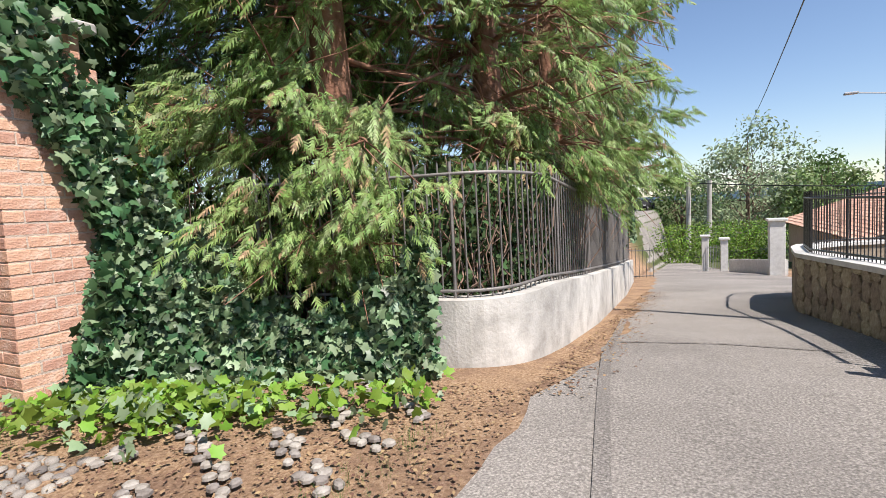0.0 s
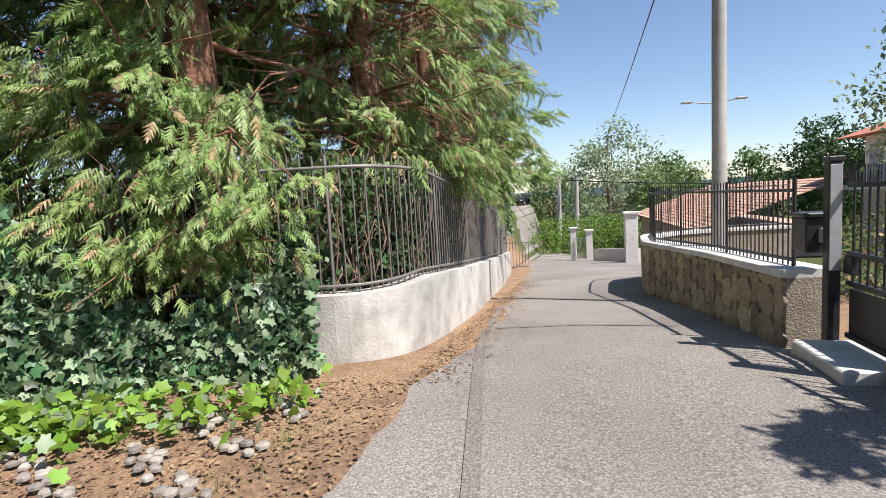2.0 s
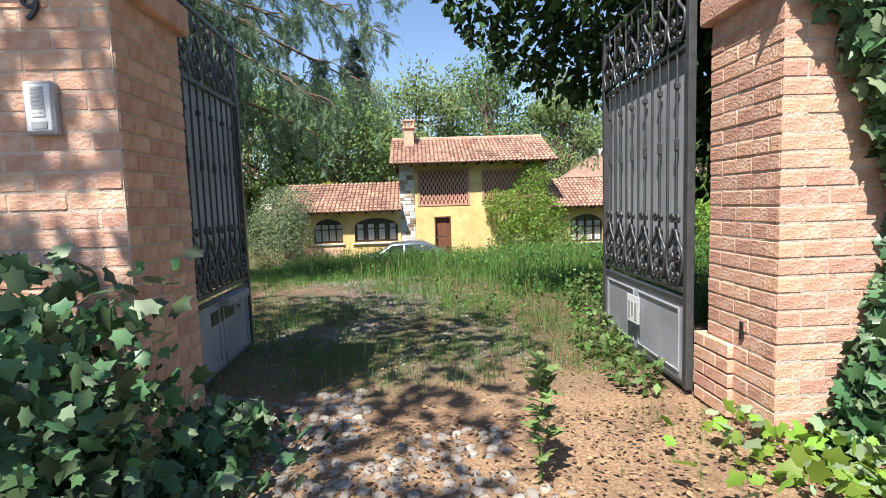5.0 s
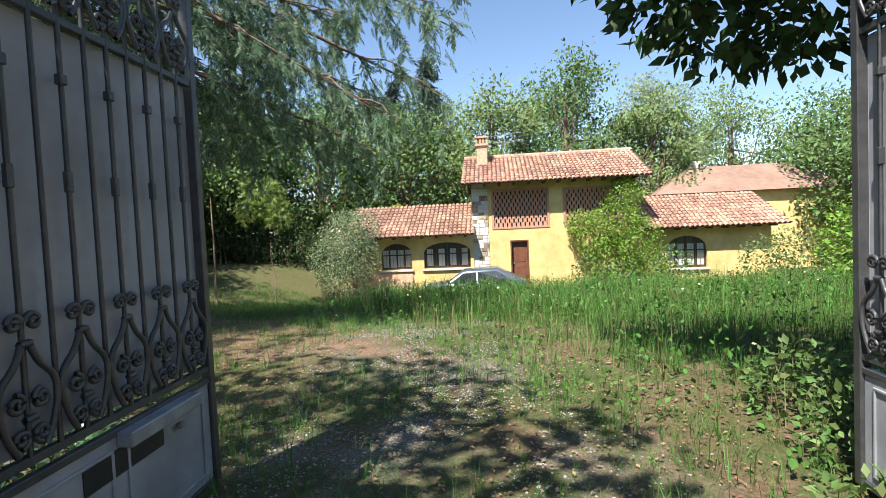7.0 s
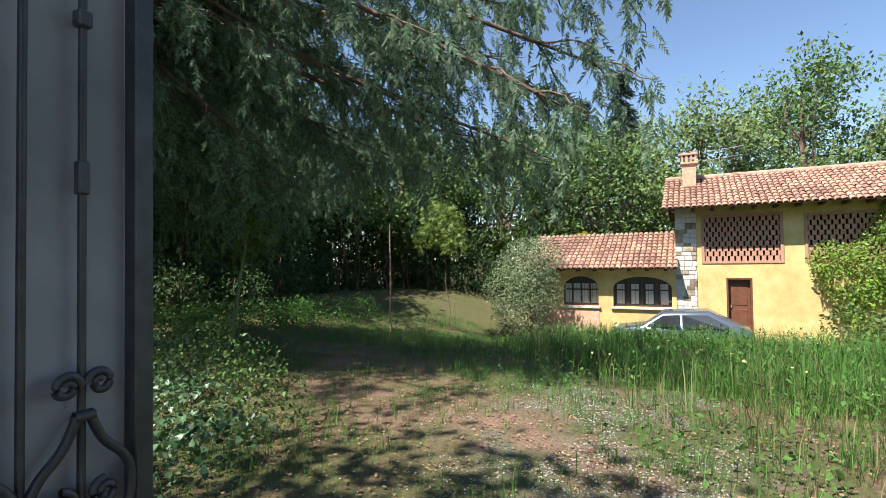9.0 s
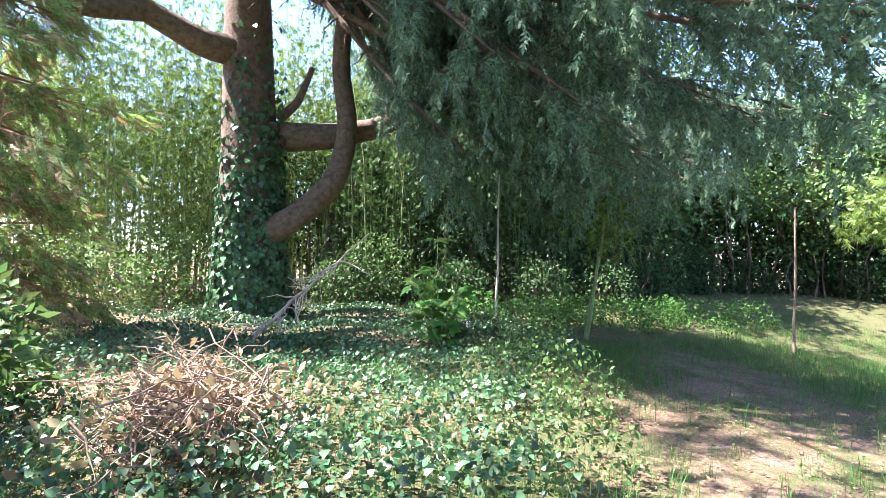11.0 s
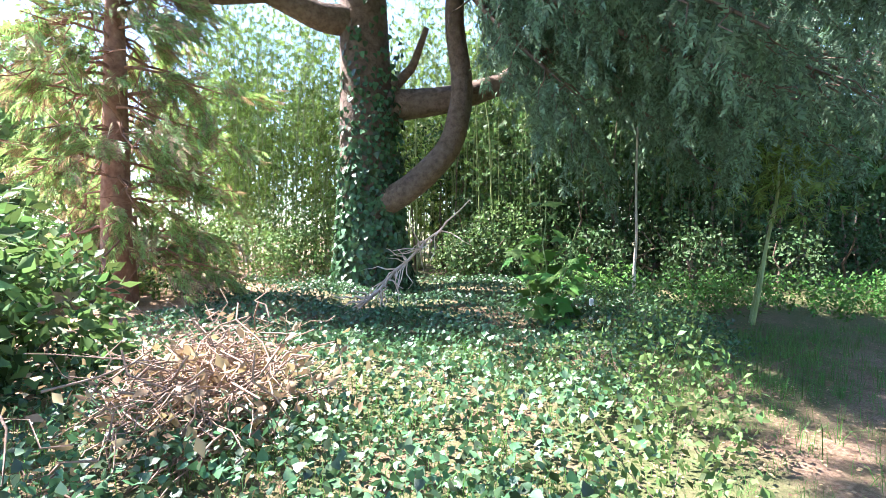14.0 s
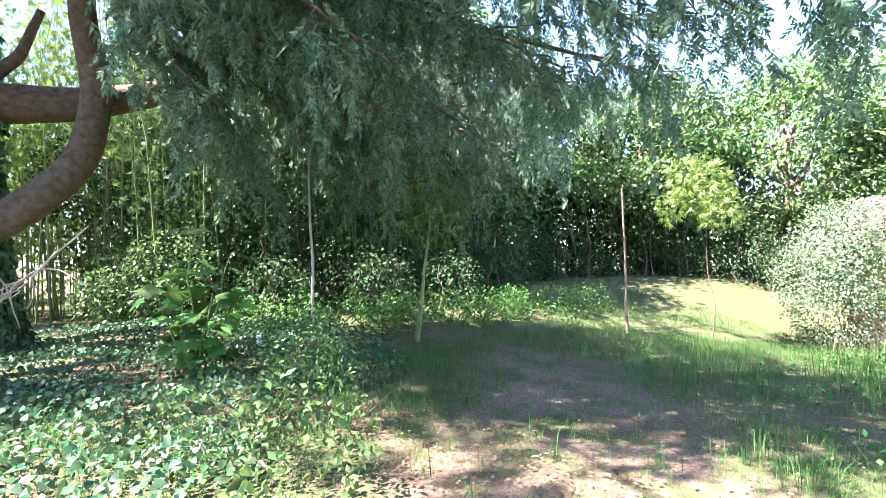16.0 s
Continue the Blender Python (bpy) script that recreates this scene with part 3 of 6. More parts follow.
    for z in (0.2, 0.62):
        tb.add([(cx - 0.022, 0, z0 + h * z), (cx + 0.022, 0, z0 + h * z)], 0.014)


def gate_leaf(label, hinge, yaw, width, bar_side):
    tg = thing("gate_leaf", label, "iron gate", "leaves of the gate", at=hinge, rz=yaw)
    fw, s = 0.05, bar_side
    H = 2.78

    def bx(name, x0, x1, y0, y1, z0, z1, m, label="", bev=0.004):
        return part(name, box(x0, x1, y0, y1, z0, z1, bevel=bev), m, tg, label)

    bx("stile", 0, fw, -0.025, 0.025, 0.02, H, M["iron"])
    bx("stile", width - fw, width, -0.025, 0.025, 0.02, H, M["iron"])
    for z in (0.04, 0.60, 0.665, 2.22, H - 0.04):
        bx("rail", fw, width - fw, -0.018, 0.018, z - 0.016, z + 0.016, M["iron"])
    bx("lower_panel", fw, width - fw, -0.008, 0.008, 0.056, 0.584, M["sheet"], "blue-grey painted steel panel")
    for a, b in ((0.12, width * 0.5), (width * 0.55, width - 0.12)):
        for x0, x1, z0, z1 in ((a, b, 0.10, 0.115), (a, b, 0.525, 0.54), (a, a + 0.015, 0.115, 0.525), (b - 0.015, b, 0.115, 0.525)):
            bx("moulding", x0, x1, s * 0.008 if s > 0 else -0.018, 0.018 if s > 0 else -0.008, z0, z1, M["sheet"], bev=0.003)
    bx("back_sheet", fw, width - fw, -s * 0.022 - 0.002, -s * 0.022 + 0.002, 0.69, 2.20, M["sheet"], "plain grey steel sheet behind the bars")
    n = 12
    step = (width - 2 * fw) / n
    for i in range(1, n):
        x = fw + i * step
        put("bar", Tubes(4).add([(x, s * 0.012, 0.68), (x, s * 0.012, H - 0.05)], 0.0095).mesh("bar"), M["iron"], tg)
        if i % 2:
            bx("collar", x - 0.016, x + 0.016, s * 0.012 - 0.016, s * 0.012 + 0.016, 1.98, 2.02, M["iron"])
            bx("collar", x - 0.013, x + 0.013, s * 0.012 - 0.013, s * 0.012 + 0.013, 1.58, 1.66, M["iron"])
    for i in range(1, n, 2):
        tb = Tubes(5)
        scroll_unit(tb, step * 2, 0.60, fw + i * step, 0.69)
        ob = put("scroll", tb.mesh("scroll"), M["iron"], tg, flat=False)
        ob.location = (0, s * 0.022, 0)
        tb = Tubes(5)
        scroll_unit(tb, step * 2, 0.48, fw + i * step, 2.25)
        ob = put("scroll", tb.mesh("scroll"), M["iron"], tg, flat=False)
        ob.location = (0, s * 0.022, 0)
    return tg


leaf_l = gate_leaf("open dark wrought-iron gate leaf with scrolls and letter flap", (-7.58, 0.66, 0.02), 181.5, 1.56, -1)
flap = part("letter_flap", box(0.80, 1.32, -0.085, -0.010, 0.535, 0.60, bevel=0.006, turn=pose(0, 0, 0.0, 0, 0, 0)), M["bright_iron"], leaf_l, "worn bare metal letter flap")
part("letter_slot", box(0.62, 1.10, -0.014, -0.009, 0.42, 0.53), M["black_paint"], leaf_l)
part("knob", box(1.20, 1.24, -0.04, -0.009, 0.45, 0.48, bevel=0.008), M["bright_iron"], leaf_l)
leaf_r = gate_leaf("open dark wrought-iron gate leaf with a small sign", (-7.52, 3.955, 0.02), 178.0, 1.62, 1)
sign = thing("gate_sign", "small white sign plate fixed to the gate", "sign")
part("plate", box(-8.44, -8.22, 3.930, 3.936, 0.30, 0.52, bevel=0.002), M["white_plastic"], sign)
for i in range(3):
    part("print", box(-8.42 + 0.06 * i, -8.38 + 0.06 * i, 3.927, 3.931, 0.33 + 0.03 * (i % 2), 0.47), M["grey_paint"], sign)

# ---- stone wall, posts and railing across the lane ----
stone_line = resample([(-0.93, 6.45), (-0.98, 8.5), (-1.24, 11), (-1.0, 13.0), (-0.8, 13.9), (-0.3, 14.5), (0.8, 15.0), (2.5, 15.3)], 0.25)


def cap_z(p):
    return np.interp(p[:, 1], [4, 6.4, 14.3], [0.62, 0.60, 0.25])


def stone_wall(name, label, line, thick, count_seed):
    lo = ground_z(line[:, 0], line[:, 1]) - 0.2
    hi = cap_z(line) - 0.06
    w = tagged(put(name, wall_run(line, lo, hi, thick), M["rubble_joint"]), label, "wall", kind="structure")
    put("coping", wall_run(line, hi, hi + 0.06, thick + 0.08), M["cap_stone"], w, "pale flat coping")
    r = random.Random(count_seed)
    d = unit(np.gradient(line, axis=0))
    s = np.concatenate([[0], np.cumsum(np.linalg.norm(np.diff(line, axis=0), axis=1))])
    pos = 0.0
    # irregular facing stones, in rows of uneven height, on the lane side
    shapes = []
    for k in range(6):
        bm = bmesh.new()
        n = r.choice((5, 6, 7))
        ring = [(0.5 * math.cos(6.283 * i / n + r.uniform(-0.25, 0.25)) * r.uniform(0.9, 1.12), 0.5 * math.sin(6.283 * i / n + r.uniform(-0.2, 0.2)) * r.uniform(0.9, 1.12)) for i in range(n)]
        back = [bm.verts.new((a, 0, b)) for a, b in ring]
        mid = [bm.verts.new((a * 0.97, -0.022, b * 0.97)) for a, b in ring]
        front = [bm.verts.new((a * 0.90, -0.027, b * 0.90)) for a, b in ring]
        for i in range(n):
            j = (i + 1) % n
            bm.faces.new((back[i], back[j], mid[j], mid[i]))
            bm.faces.new((mid[i], mid[j], front[j], front[i]))
        bm.faces.new(front)
        bmesh.ops.recalc_face_normals(bm, faces=bm.faces)
        me = bpy.data.meshes.new("stone")
        bm.to_mesh(me)
        bm.free()
        me.materials.append(M["rubble"])
        shapes.append(me)
    made = 0
    while pos < s[-1] and made < 290:
        wd = r.uniform(0.16, 0.34)
        px = np.interp(pos + wd / 2, s, line[:, 0])
        py = np.interp(pos + wd / 2, s, line[:, 1])
        dx, dy = np.interp(pos, s, d[:, 0]), np.interp(pos, s, d[:, 1])
        a, b = np.interp(pos, s, lo) + 0.2, np.interp(pos, s, hi)
        z = a - 0.02
        while z < b - 0.06:
            h = min(r.uniform(0.14, 0.30), b - z)
            ob = new("stone", r.choice(shapes))
            ob.parent = w
            off = thick / 2 - 0.004
            ob.matrix_world = Matrix.LocRotScale((px - dy * off, py + dx * off, z + h / 2), Euler((0, r.choice((0, math.pi)), math.atan2(dy, dx) + math.pi)), (wd * 1.16, 1.0, h * 1.18))
            z += h * 0.98
            made += 1
        pos += wd * 0.96
    return w


stone_wall("wall_east", "rubble stone garden wall with pale coping", stone_line, 0.30, 4)
near_line = resample([(0.35, 2.2), (-0.15, 3.6), (-0.55, 4.9), (-0.72, 5.45)], 0.2)
stone_wall("wall_southeast", "rubble stone wall beside the small gate", near_line, 0.30, 9)
fence("railing", "slim black iron railing on the stone wall", stone_line[1:], lambda p: cap_z(p) - 0.01, lambda p: np.full(len(p), 1.27), 0.095, 0.007, M["black_paint"])
fence("railing", "slim black iron railing on the stone wall", near_line, lambda p: cap_z(p) - 0.01, lambda p: np.full(len(p), 1.30), 0.095, 0.007, M["black_paint"])


def gate_post(x, y, label):
    tg = thing("gate_post", label, "gate post", "posts of the small gate")
    part("shaft", box(x - 0.04, x + 0.04, y - 0.04, y + 0.04, gz(x, y) - 0.1, 1.36, bevel=0.006), M["black_paint"], tg)
    part("side_plate", box(x - 0.036, x + 0.036, y - 0.047, y - 0.039, 0.62, 1.34, bevel=0.002), M["grey_paint"], tg, "light grey face")
    part("cap", box(x - 0.05, x + 0.05, y - 0.052, y + 0.05, 1.36, 1.395, bevel=0.006), M["black_paint"], tg)


gate_post(-0.87, 6.28, "black steel gate post with flat cap")
gate_post(-0.74, 5.56, "black steel gate post with grey face")
small_gate = thing("small_gate", "black iron garden gate with solid lower panel", "gate")
part("lower_panel", box(-0.80, -0.785, 5.64, 6.20, 0.18, 0.50, bevel=0.003), M["black_paint"], small_gate)
for z in (0.16, 0.52, 0.72, 1.18):
    part("rail", box(-0.815, -0.775, 5.62, 6.22, z, z + 0.035, bevel=0.004), M["black_paint"], small_gate)
for i in range(7):
    y = 5.66 + i * 0.085
    put("bar", Tubes(4).add([(-0.795, y, 0.55), (-0.795, y, 1.28)], 0.008).mesh("bar"), M["black_paint"], small_gate)
part("lock_case", box(-0.83, -0.77, 6.12, 6.22, 0.60, 0.72, bevel=0.005), M["black_paint"], small_gate)
tagged(part("trim", box(-1.12, -0.60, 5.58, 6.26, -0.05, 0.13, bevel=0.01), M["cap_stone"]), "pale stone threshold step of the small gate", "step", kind="structure")
mail = thing("mailbox", "black metal mailbox hung on the gate post", "mailbox")
part("box", box(-0.98, -0.80, 6.40, 6.62, 0.72, 0.98, bevel=0.01), M["black_paint"], mail)
part("lid", box(-1.0, -0.78, 6.38, 6.64, 0.98, 1.01, bevel=0.008), M["black_paint"], mail)
part("bracket", box(-0.90, -0.86, 6.32, 6.41, 0.80, 0.90), M["grey_paint"], mail)
meter = thing("meter_cabinet", "grey meter cabinet set into the stone wall", "utility box")
part("frame", box(-1.18, -1.13, 9.0, 9.38, -0.14, 0.36, bevel=0.008), M["cap_stone"], meter)
part("door", box(-1.187, -1.178, 9.04, 9.34, -0.10, 0.32, bevel=0.003), M["grey_paint"], meter)
part("keyhole", box(-1.191, -1.186, 9.14, 9.22, 0.14, 0.22), M["black_paint"], meter)
upole = thing("utility_pole", "tall round grey concrete utility pole", "utility pole")
put("shaft", Tubes(14).add([(-0.72, 9.4, -0.5), (-0.72, 9.4, 3), (-0.70, 9.4, 9.0)], np.array([0.095, 0.085, 0.065])).mesh("shaft"), M["pole"], upole, flat=False)
put("crossarm", Tubes(6).add([(-1.2, 9.4, 8.6), (-0.2, 9.4, 8.6)], 0.035).mesh("crossarm"), M["iron"], upole)


def wire(a, b, sag, r=0.012):
    t = np.linspace(0, 1, 24)[:, None]
    p = np.array(a) * (1 - t) + np.array(b) * t
    p[:, 2] -= sag * 4 * (t * (1 - t))[:, 0]
    ob = put("overhead_cable", Tubes(4).add(p, r).mesh("cable"), M["black_paint"])
    tagged(ob, "thin black overhead cable", "cable", "overhead cables")


wire((-0.68, 9.45, 5.85), (2.7, 64, 8.6), 0.3, 0.02)
wire((-0.68, 9.35, 8.5), (-2.5, -20, 8.0), 0.8, 0.012)

# ---- farmhouse in the garden ----
HX = -29.4
HB = -1.42


def tiled_roof(name, parent, y0, y1, x_eave, z_eave, x_ridge, z_ridge, label=""):
    """A slope of curved tiles: each row of cover tiles is real geometry over a board."""
    v, f = [], []
    dx, dz = x_ridge - x_eave, z_ridge - z_eave
    length = math.hypot(dx, dz)
    ux, uz = dx / length, dz / length
    nxn, nzn = -uz, ux
    if nzn < 0:
        nxn, nzn = -nxn, -nzn
    cols = int(abs(y1 - y0) / 0.20)
    rowsn = int(length / 0.32)
    r = np.random.default_rng(int(abs(y0) * 100) + 3)
    ang = np.linspace(0, math.pi, 5)
    for c in range(cols + 1):
        yc = y0 + (y1 - y0) * c / cols
        for k in range(rowsn):
            a, b = k * length / rowsn, (k + 1.12) * length / rowsn
            j = r.uniform(-0.012, 0.012)
            base = len(v)
            for (s, rad, lift) in ((a, 0.10, 0.035), (b, 0.075, 0.012)):
                for t in ang:
                    q = lift + rad * 0.75 * math.sin(t)
                    v.append((x_eave + ux * s + nxn * q, yc + j + rad * math.cos(t), z_eave + uz * s + nzn * q))
            for i in range(4):
                f.append((base + i, base + i + 1, base + 6 + i, base + 5 + i))
            f.append((base, base + 1, base + 2, base + 3))
    ob = put("roof", mesh_of(name, v, np.array(f)), M["roof_tile"], parent, label)
    bm = bmesh.new()
    vs = []
    for (s, q) in ((0, 0.0), (0, 0.03), (length, 0.03), (length, 0.0)):
        for y in (y0 - 0.05, y1 + 0.05):
            vs.append(bm.verts.new((x_eave + ux * s + nxn * q, y, z_eave + uz * s + nzn * q)))
    for i in range(4):
        j = (i + 1) % 4
        bm.faces.new((vs[2 * i], vs[2 * i + 1], vs[2 * j + 1], vs[2 * j]))
    bm.faces.new(vs[0::2])
    bm.faces.new(vs[1::2])
    bmesh.ops.recalc_face_normals(bm, faces=bm.faces)
    part("roof_board", bm, M["dark_wood"], ob)
    return ob


def facade(name, parent, y0, y1, z0, z1, x_front, thick, openings, material_):
    """A front wall with openings cut right through; an opening is (ya, yb, za, zb, arched)."""
    bm = bmesh.new()
    ycuts = sorted({y0, y1, *[o[0] for o in openings], *[o[1] for o in openings]})
    zcuts = sorted({z0, z1, *[o[2] for o in openings], *[o[3] for o in openings]})
    for ya, yb in zip(ycuts, ycuts[1:]):
        for za, zb in zip(zcuts, zcuts[1:]):
            inside = any(o[0] <= ya and yb <= o[1] and o[2] <= za and zb <= o[3] for o in openings)
            if not inside:
                add_box(bm, x_front - thick, x_front, ya, yb, za, zb)
    bmesh.ops.remove_doubles(bm, verts=bm.verts, dist=0.0005)
    bmesh.ops.recalc_face_normals(bm, faces=bm.faces)
    wall = part("wall", bm, material_, parent, name)
    # spandrels that turn square heads into arches
    for (ya, yb, za, zb, arched) in openings:
        if not arched:
            continue
        c, hw = (ya + yb) / 2, (yb - ya) / 2
        for s in (-1, 1):
            pr = [(c + s * hw, zb), (c + s * hw, zb - arched)]
            for k in range(1, 9):
                t = k / 8 * math.pi / 2
                pr.append((c + s * hw * math.cos(t), zb - arched + arched * math.sin(t) * 0.995))
            sp = bmesh.new()
            a = [sp.verts.new((x_front + 0.002, y, z)) for y, z in pr]
            b = [sp.verts.new((x_front - thick, y, z)) for y, z in pr]
            for i in range(1, len(pr) - 1):
                sp.faces.new((a[0], a[i], a[i + 1]))
                sp.faces.new((b[0], b[i + 1], b[i]))
            for i in range(len(pr)):
                j = (i + 1) % len(pr)
                sp.faces.new((a[i], b[i], b[j], a[j]))
            bmesh.ops.recalc_face_normals(sp, faces=sp.faces)
            part("spandrel", sp, material_, wall)
    return wall


def arch_window(parent, ya, yb, za, zb, x_front, panes=4):
    win = part("window", box(x_front - 0.22, x_front - 0.20, ya, yb, za, zb), M["glass"], parent, "dark arched window with white curtains")
    n = panes
    for i in range(n + 1):
        y = ya + (yb - ya) * i / n
        part("frame", box(x_front - 0.20, x_front - 0.15, y - 0.03, y + 0.03, za, zb), M["dark_wood"], win)
    for z in (za + 0.03, za + (zb - za) * 0.55):
        part("frame", box(x_front - 0.195, x_front - 0.155, ya, yb, z - 0.025, z + 0.025), M["dark_wood"], win)
    for i in range(n):
        y = ya + (yb - ya) * (i + 0.5) / n
        part("curtain", box(x_front - 0.199, x_front - 0.197, y - 0.14, y + 0.14, za + 0.1, za + (zb - za) * 0.75), M["cap_stone"], win, "pale curtain")
    for i in range(9):
        y = ya + (yb - ya) * (i + 0.5) / 9
        put("bar", Tubes(4).add([(x_front - 0.05, y, za), (x_front - 0.05, y, zb)], 0.008).mesh("bar"), M["iron"], win)
    part("sill", box(x_front - 0.02, x_front + 0.10, ya - 0.08, yb + 0.08, za - 0.10, za - 0.02, bevel=0.01), M["cap_stone"], win)


house = thing("farmhouse", "yellow farmhouse with terracotta tile roofs and brick lattices", "house")
lat = [(2.32, 4.70, 1.30, 2.92), (5.50, 7.90, 1.30, 2.85)]
facade("ochre plastered main front", house, 1.35, 8.6, HB - 0.5, 3.45, HX, 0.4,
       [(*lat[0], 0), (*lat[1], 0), (3.0, 3.82, HB, 0.68, 0)], M["ochre"])
for (ya, yb, za, zb) in lat:
    lt = part("lattice", box(HX - 0.02, HX + 0.03, ya - 0.10, yb + 0.10, za - 0.09, za), M["lattice"], house, "pierced terracotta brick lattice")
    for a, b, c, d in ((ya - 0.10, ya, za, zb), (yb, yb + 0.10, za, zb), (ya - 0.10, yb + 0.10, zb, zb + 0.09)):
        part("frame", box(HX - 0.02, HX + 0.03, a, b, c, d), M["lattice"], lt)
    bm = bmesh.new()
    nr, nc = 9, 12
    ch, cw = (zb - za) / nr, (yb - ya) / nc
    for r_ in range(nr):
        for c_ in range(-1, nc):
            y = ya + (c_ + 0.5 * (r_ % 2)) * cw
            a_, b_ = max(ya, y + cw * 0.16), min(yb, y + cw * 0.84)
            if b_ - a_ > 0.02:
                add_box(bm, HX - 0.16, HX - 0.04, a_, b_, za + r_ * ch, za + (r_ + 1) * ch * 1.0 - 0.004)
    part("pierced_bricks", bm, M["lattice"], lt)
    # near-black sheet stands in for the shade behind the pierced bricks
    part("shade_backing", box(HX - 0.37, HX - 0.33, ya, yb, za, zb), M["inside_shade"], lt)
dr = part("door", box(HX - 0.22, HX - 0.17, 3.06, 3.76, HB, 0.62, bevel=0.006), M["door_wood"], house, "dark brown panelled front door")
for a, b, c, d in ((3.0, 3.06, HB, 0.68), (3.76, 3.82, HB, 0.68), (3.06, 3.76, 0.62, 0.68)):
    part("frame", box(HX - 0.2, HX + 0.01, a, b, c, d), M["door_wood"], dr)
for z in (HB + 0.2, HB + 1.1):
    part("panel", box(HX - 0.168, HX - 0.155, 3.16, 3.66, z, z + 0.75, bevel=0.006), M["door_wood"], dr)
part("handle", box(HX - 0.155, HX - 0.11, 3.13, 3.17, HB + 1.0, HB + 1.1, bevel=0.005), M["bright_iron"], dr)
qr = random.Random(2)
z = HB - 0.3
while z < 3.4:
    h = qr.uniform(0.14, 0.26)
    y = 1.33
    while y < 2.0:
        w = min(qr.uniform(0.2, 0.42), 2.06 - y)
        part("quoin_stone", box(HX + 0.002, HX + qr.uniform(0.03, 0.06), y + 0.006, y + w - 0.006, z + 0.006, z + h - 0.006, bevel=0.01), M["rubble"] if qr.random() < 0.3 else M["cap_stone"], house)
        y += w
    z += h
for (name_, y0_, y1_, z1_) in (("side", 1.35, 1.75, 3.45), ("side", 8.2, 8.6, 3.45)):
    part("wall", box(HX - 6, HX - 0.41, y0_, y1_, HB - 0.5, z1_), M["ochre"], house)
part("wall", box(HX - 6, HX - 5.6, 1.76, 8.19, HB - 0.5, 3.45), M["ochre"], house)
tiled_roof("main", house, 1.0, 9.0, HX + 0.85, 3.22, HX - 2.6, 4.75)
tiled_roof("main", house, 1.0, 9.0, HX - 6.05, 3.22, HX - 2.6, 4.75)
put("ridge", Tubes(8).add([(HX - 2.6, 0.95, 4.80), (HX - 2.6, 9.05, 4.80)], 0.11).mesh("ridge"), M["roof_tile"], house)
for i in range(12):
    y = 1.3 + i * 0.65
    part("rafter", box(HX, HX + 0.78, y - 0.05, y + 0.05, 3.16, 3.27, turn=pose(0, 0, 0)), M["dark_wood"], house)
# gables
for y in (1.36, 8.2):
    bm = bmesh.new()
    tri = [(HX, 3.45), (HX - 6, 3.45), (HX - 2.6, 4.7)]
    a = [bm.verts.new((p, y, q)) for p, q in tri]
    b = [bm.verts.new((p, y + 0.38, q)) for p, q in tri]
    bm.faces.new(a)
    bm.faces.new(b[::-1])
    for i in range(3):
        bm.faces.new((a[i], b[i], b[(i + 1) % 3], a[(i + 1) % 3]))
    bmesh.ops.recalc_face_normals(bm, faces=bm.faces)
    part("gable", bm, M["ochre"], house)
chim = part("chimney", box(HX - 2.1, HX - 1.6, 1.62, 2.12, 4.1, 5.25, bevel=0.01), M["brick"], house, "brick chimney with slotted top")
part("collar", box(HX - 2.18, HX - 1.52, 1.54, 2.20, 5.25, 5.33, bevel=0.01), M["brick"], chim)
for i in range(4):
    part("brick", box(HX - 2.14, HX - 1.56, 1.58 + i * 0.165, 1.66 + i * 0.165, 5.33, 5.62), M["brick"], chim)
part("cap", box(HX - 2.18, HX - 1.52, 1.54, 2.20, 5.62, 5.70, bevel=0.01), M["brick"], chim)
ant = thing("antenna", "thin metal roof antenna", "antenna")
put("mast", Tubes(4).add([(HX - 2.2, 3.0, 4.5), (HX - 2.2, 3.0, 6.0)], 0.02).mesh("mast"), M["bright_iron"], ant)
for z in (5.5, 5.85):
    put("boom", Tubes(4).add([(HX - 2.6, 2.4, z), (HX - 1.9, 3.8, z)], 0.015).mesh("boom"), M["bright_iron"], ant)
# left wing
facade("ochre left wing", house, -4.4, 1.34, HB - 0.5, 1.16, HX + 0.1, 0.35,
       [(-2.95, -1.53, -0.46, 0.74, 0.45), (-0.96, 1.18, -0.46, 0.72, 0.45)], M["ochre"])
arch_window(house, -2.95, -1.53, -0.46, 0.74, HX + 0.1)
arch_window(house, -0.96, 1.18, -0.46, 0.72, HX + 0.1)
part("wall", box(HX - 4, HX - 0.26, -4.4, -4.05, HB - 0.5, 1.16), M["ochre"], house)
part("plinth", box(HX + 0.1, HX + 0.13, -4.4, -1.5, HB - 0.5, -0.62), M["brick"], house, "red brick plinth")
tiled_roof("left", house, -4.6, 1.34, HX + 0.75, 1.02, HX - 2.6, 2.52)
for i in range(9):
    y = -4.2 + i * 0.65
    part("rafter", box(HX + 0.1, HX + 0.7, y - 0.05, y + 0.05, 0.95, 1.05), M["dark_wood"], house)
# right wing
facade("ochre right wing", house, 8.61, 14.2, HB - 0.5, 1.06, HX - 0.05, 0.35, [(9.85, 11.53, -0.85, 0.56, 0.5)], M["ochre"])
arch_window(house, 9.85, 11.53, -0.85, 0.56, HX - 0.05)
part("wall", box(HX - 4, HX - 0.41, 13.85, 14.2, HB - 0.5, 1.06), M["ochre"], house)
tiled_roof("right", house, 8.62, 14.6, HX + 0.6, 0.92, HX - 2.6, 2.42)
for i in range(9):
    y = 8.9 + i * 0.65
    part("rafter", box(HX, HX + 0.55, y - 0.05, y + 0.05, 0.85, 0.95), M["dark_wood"], house)
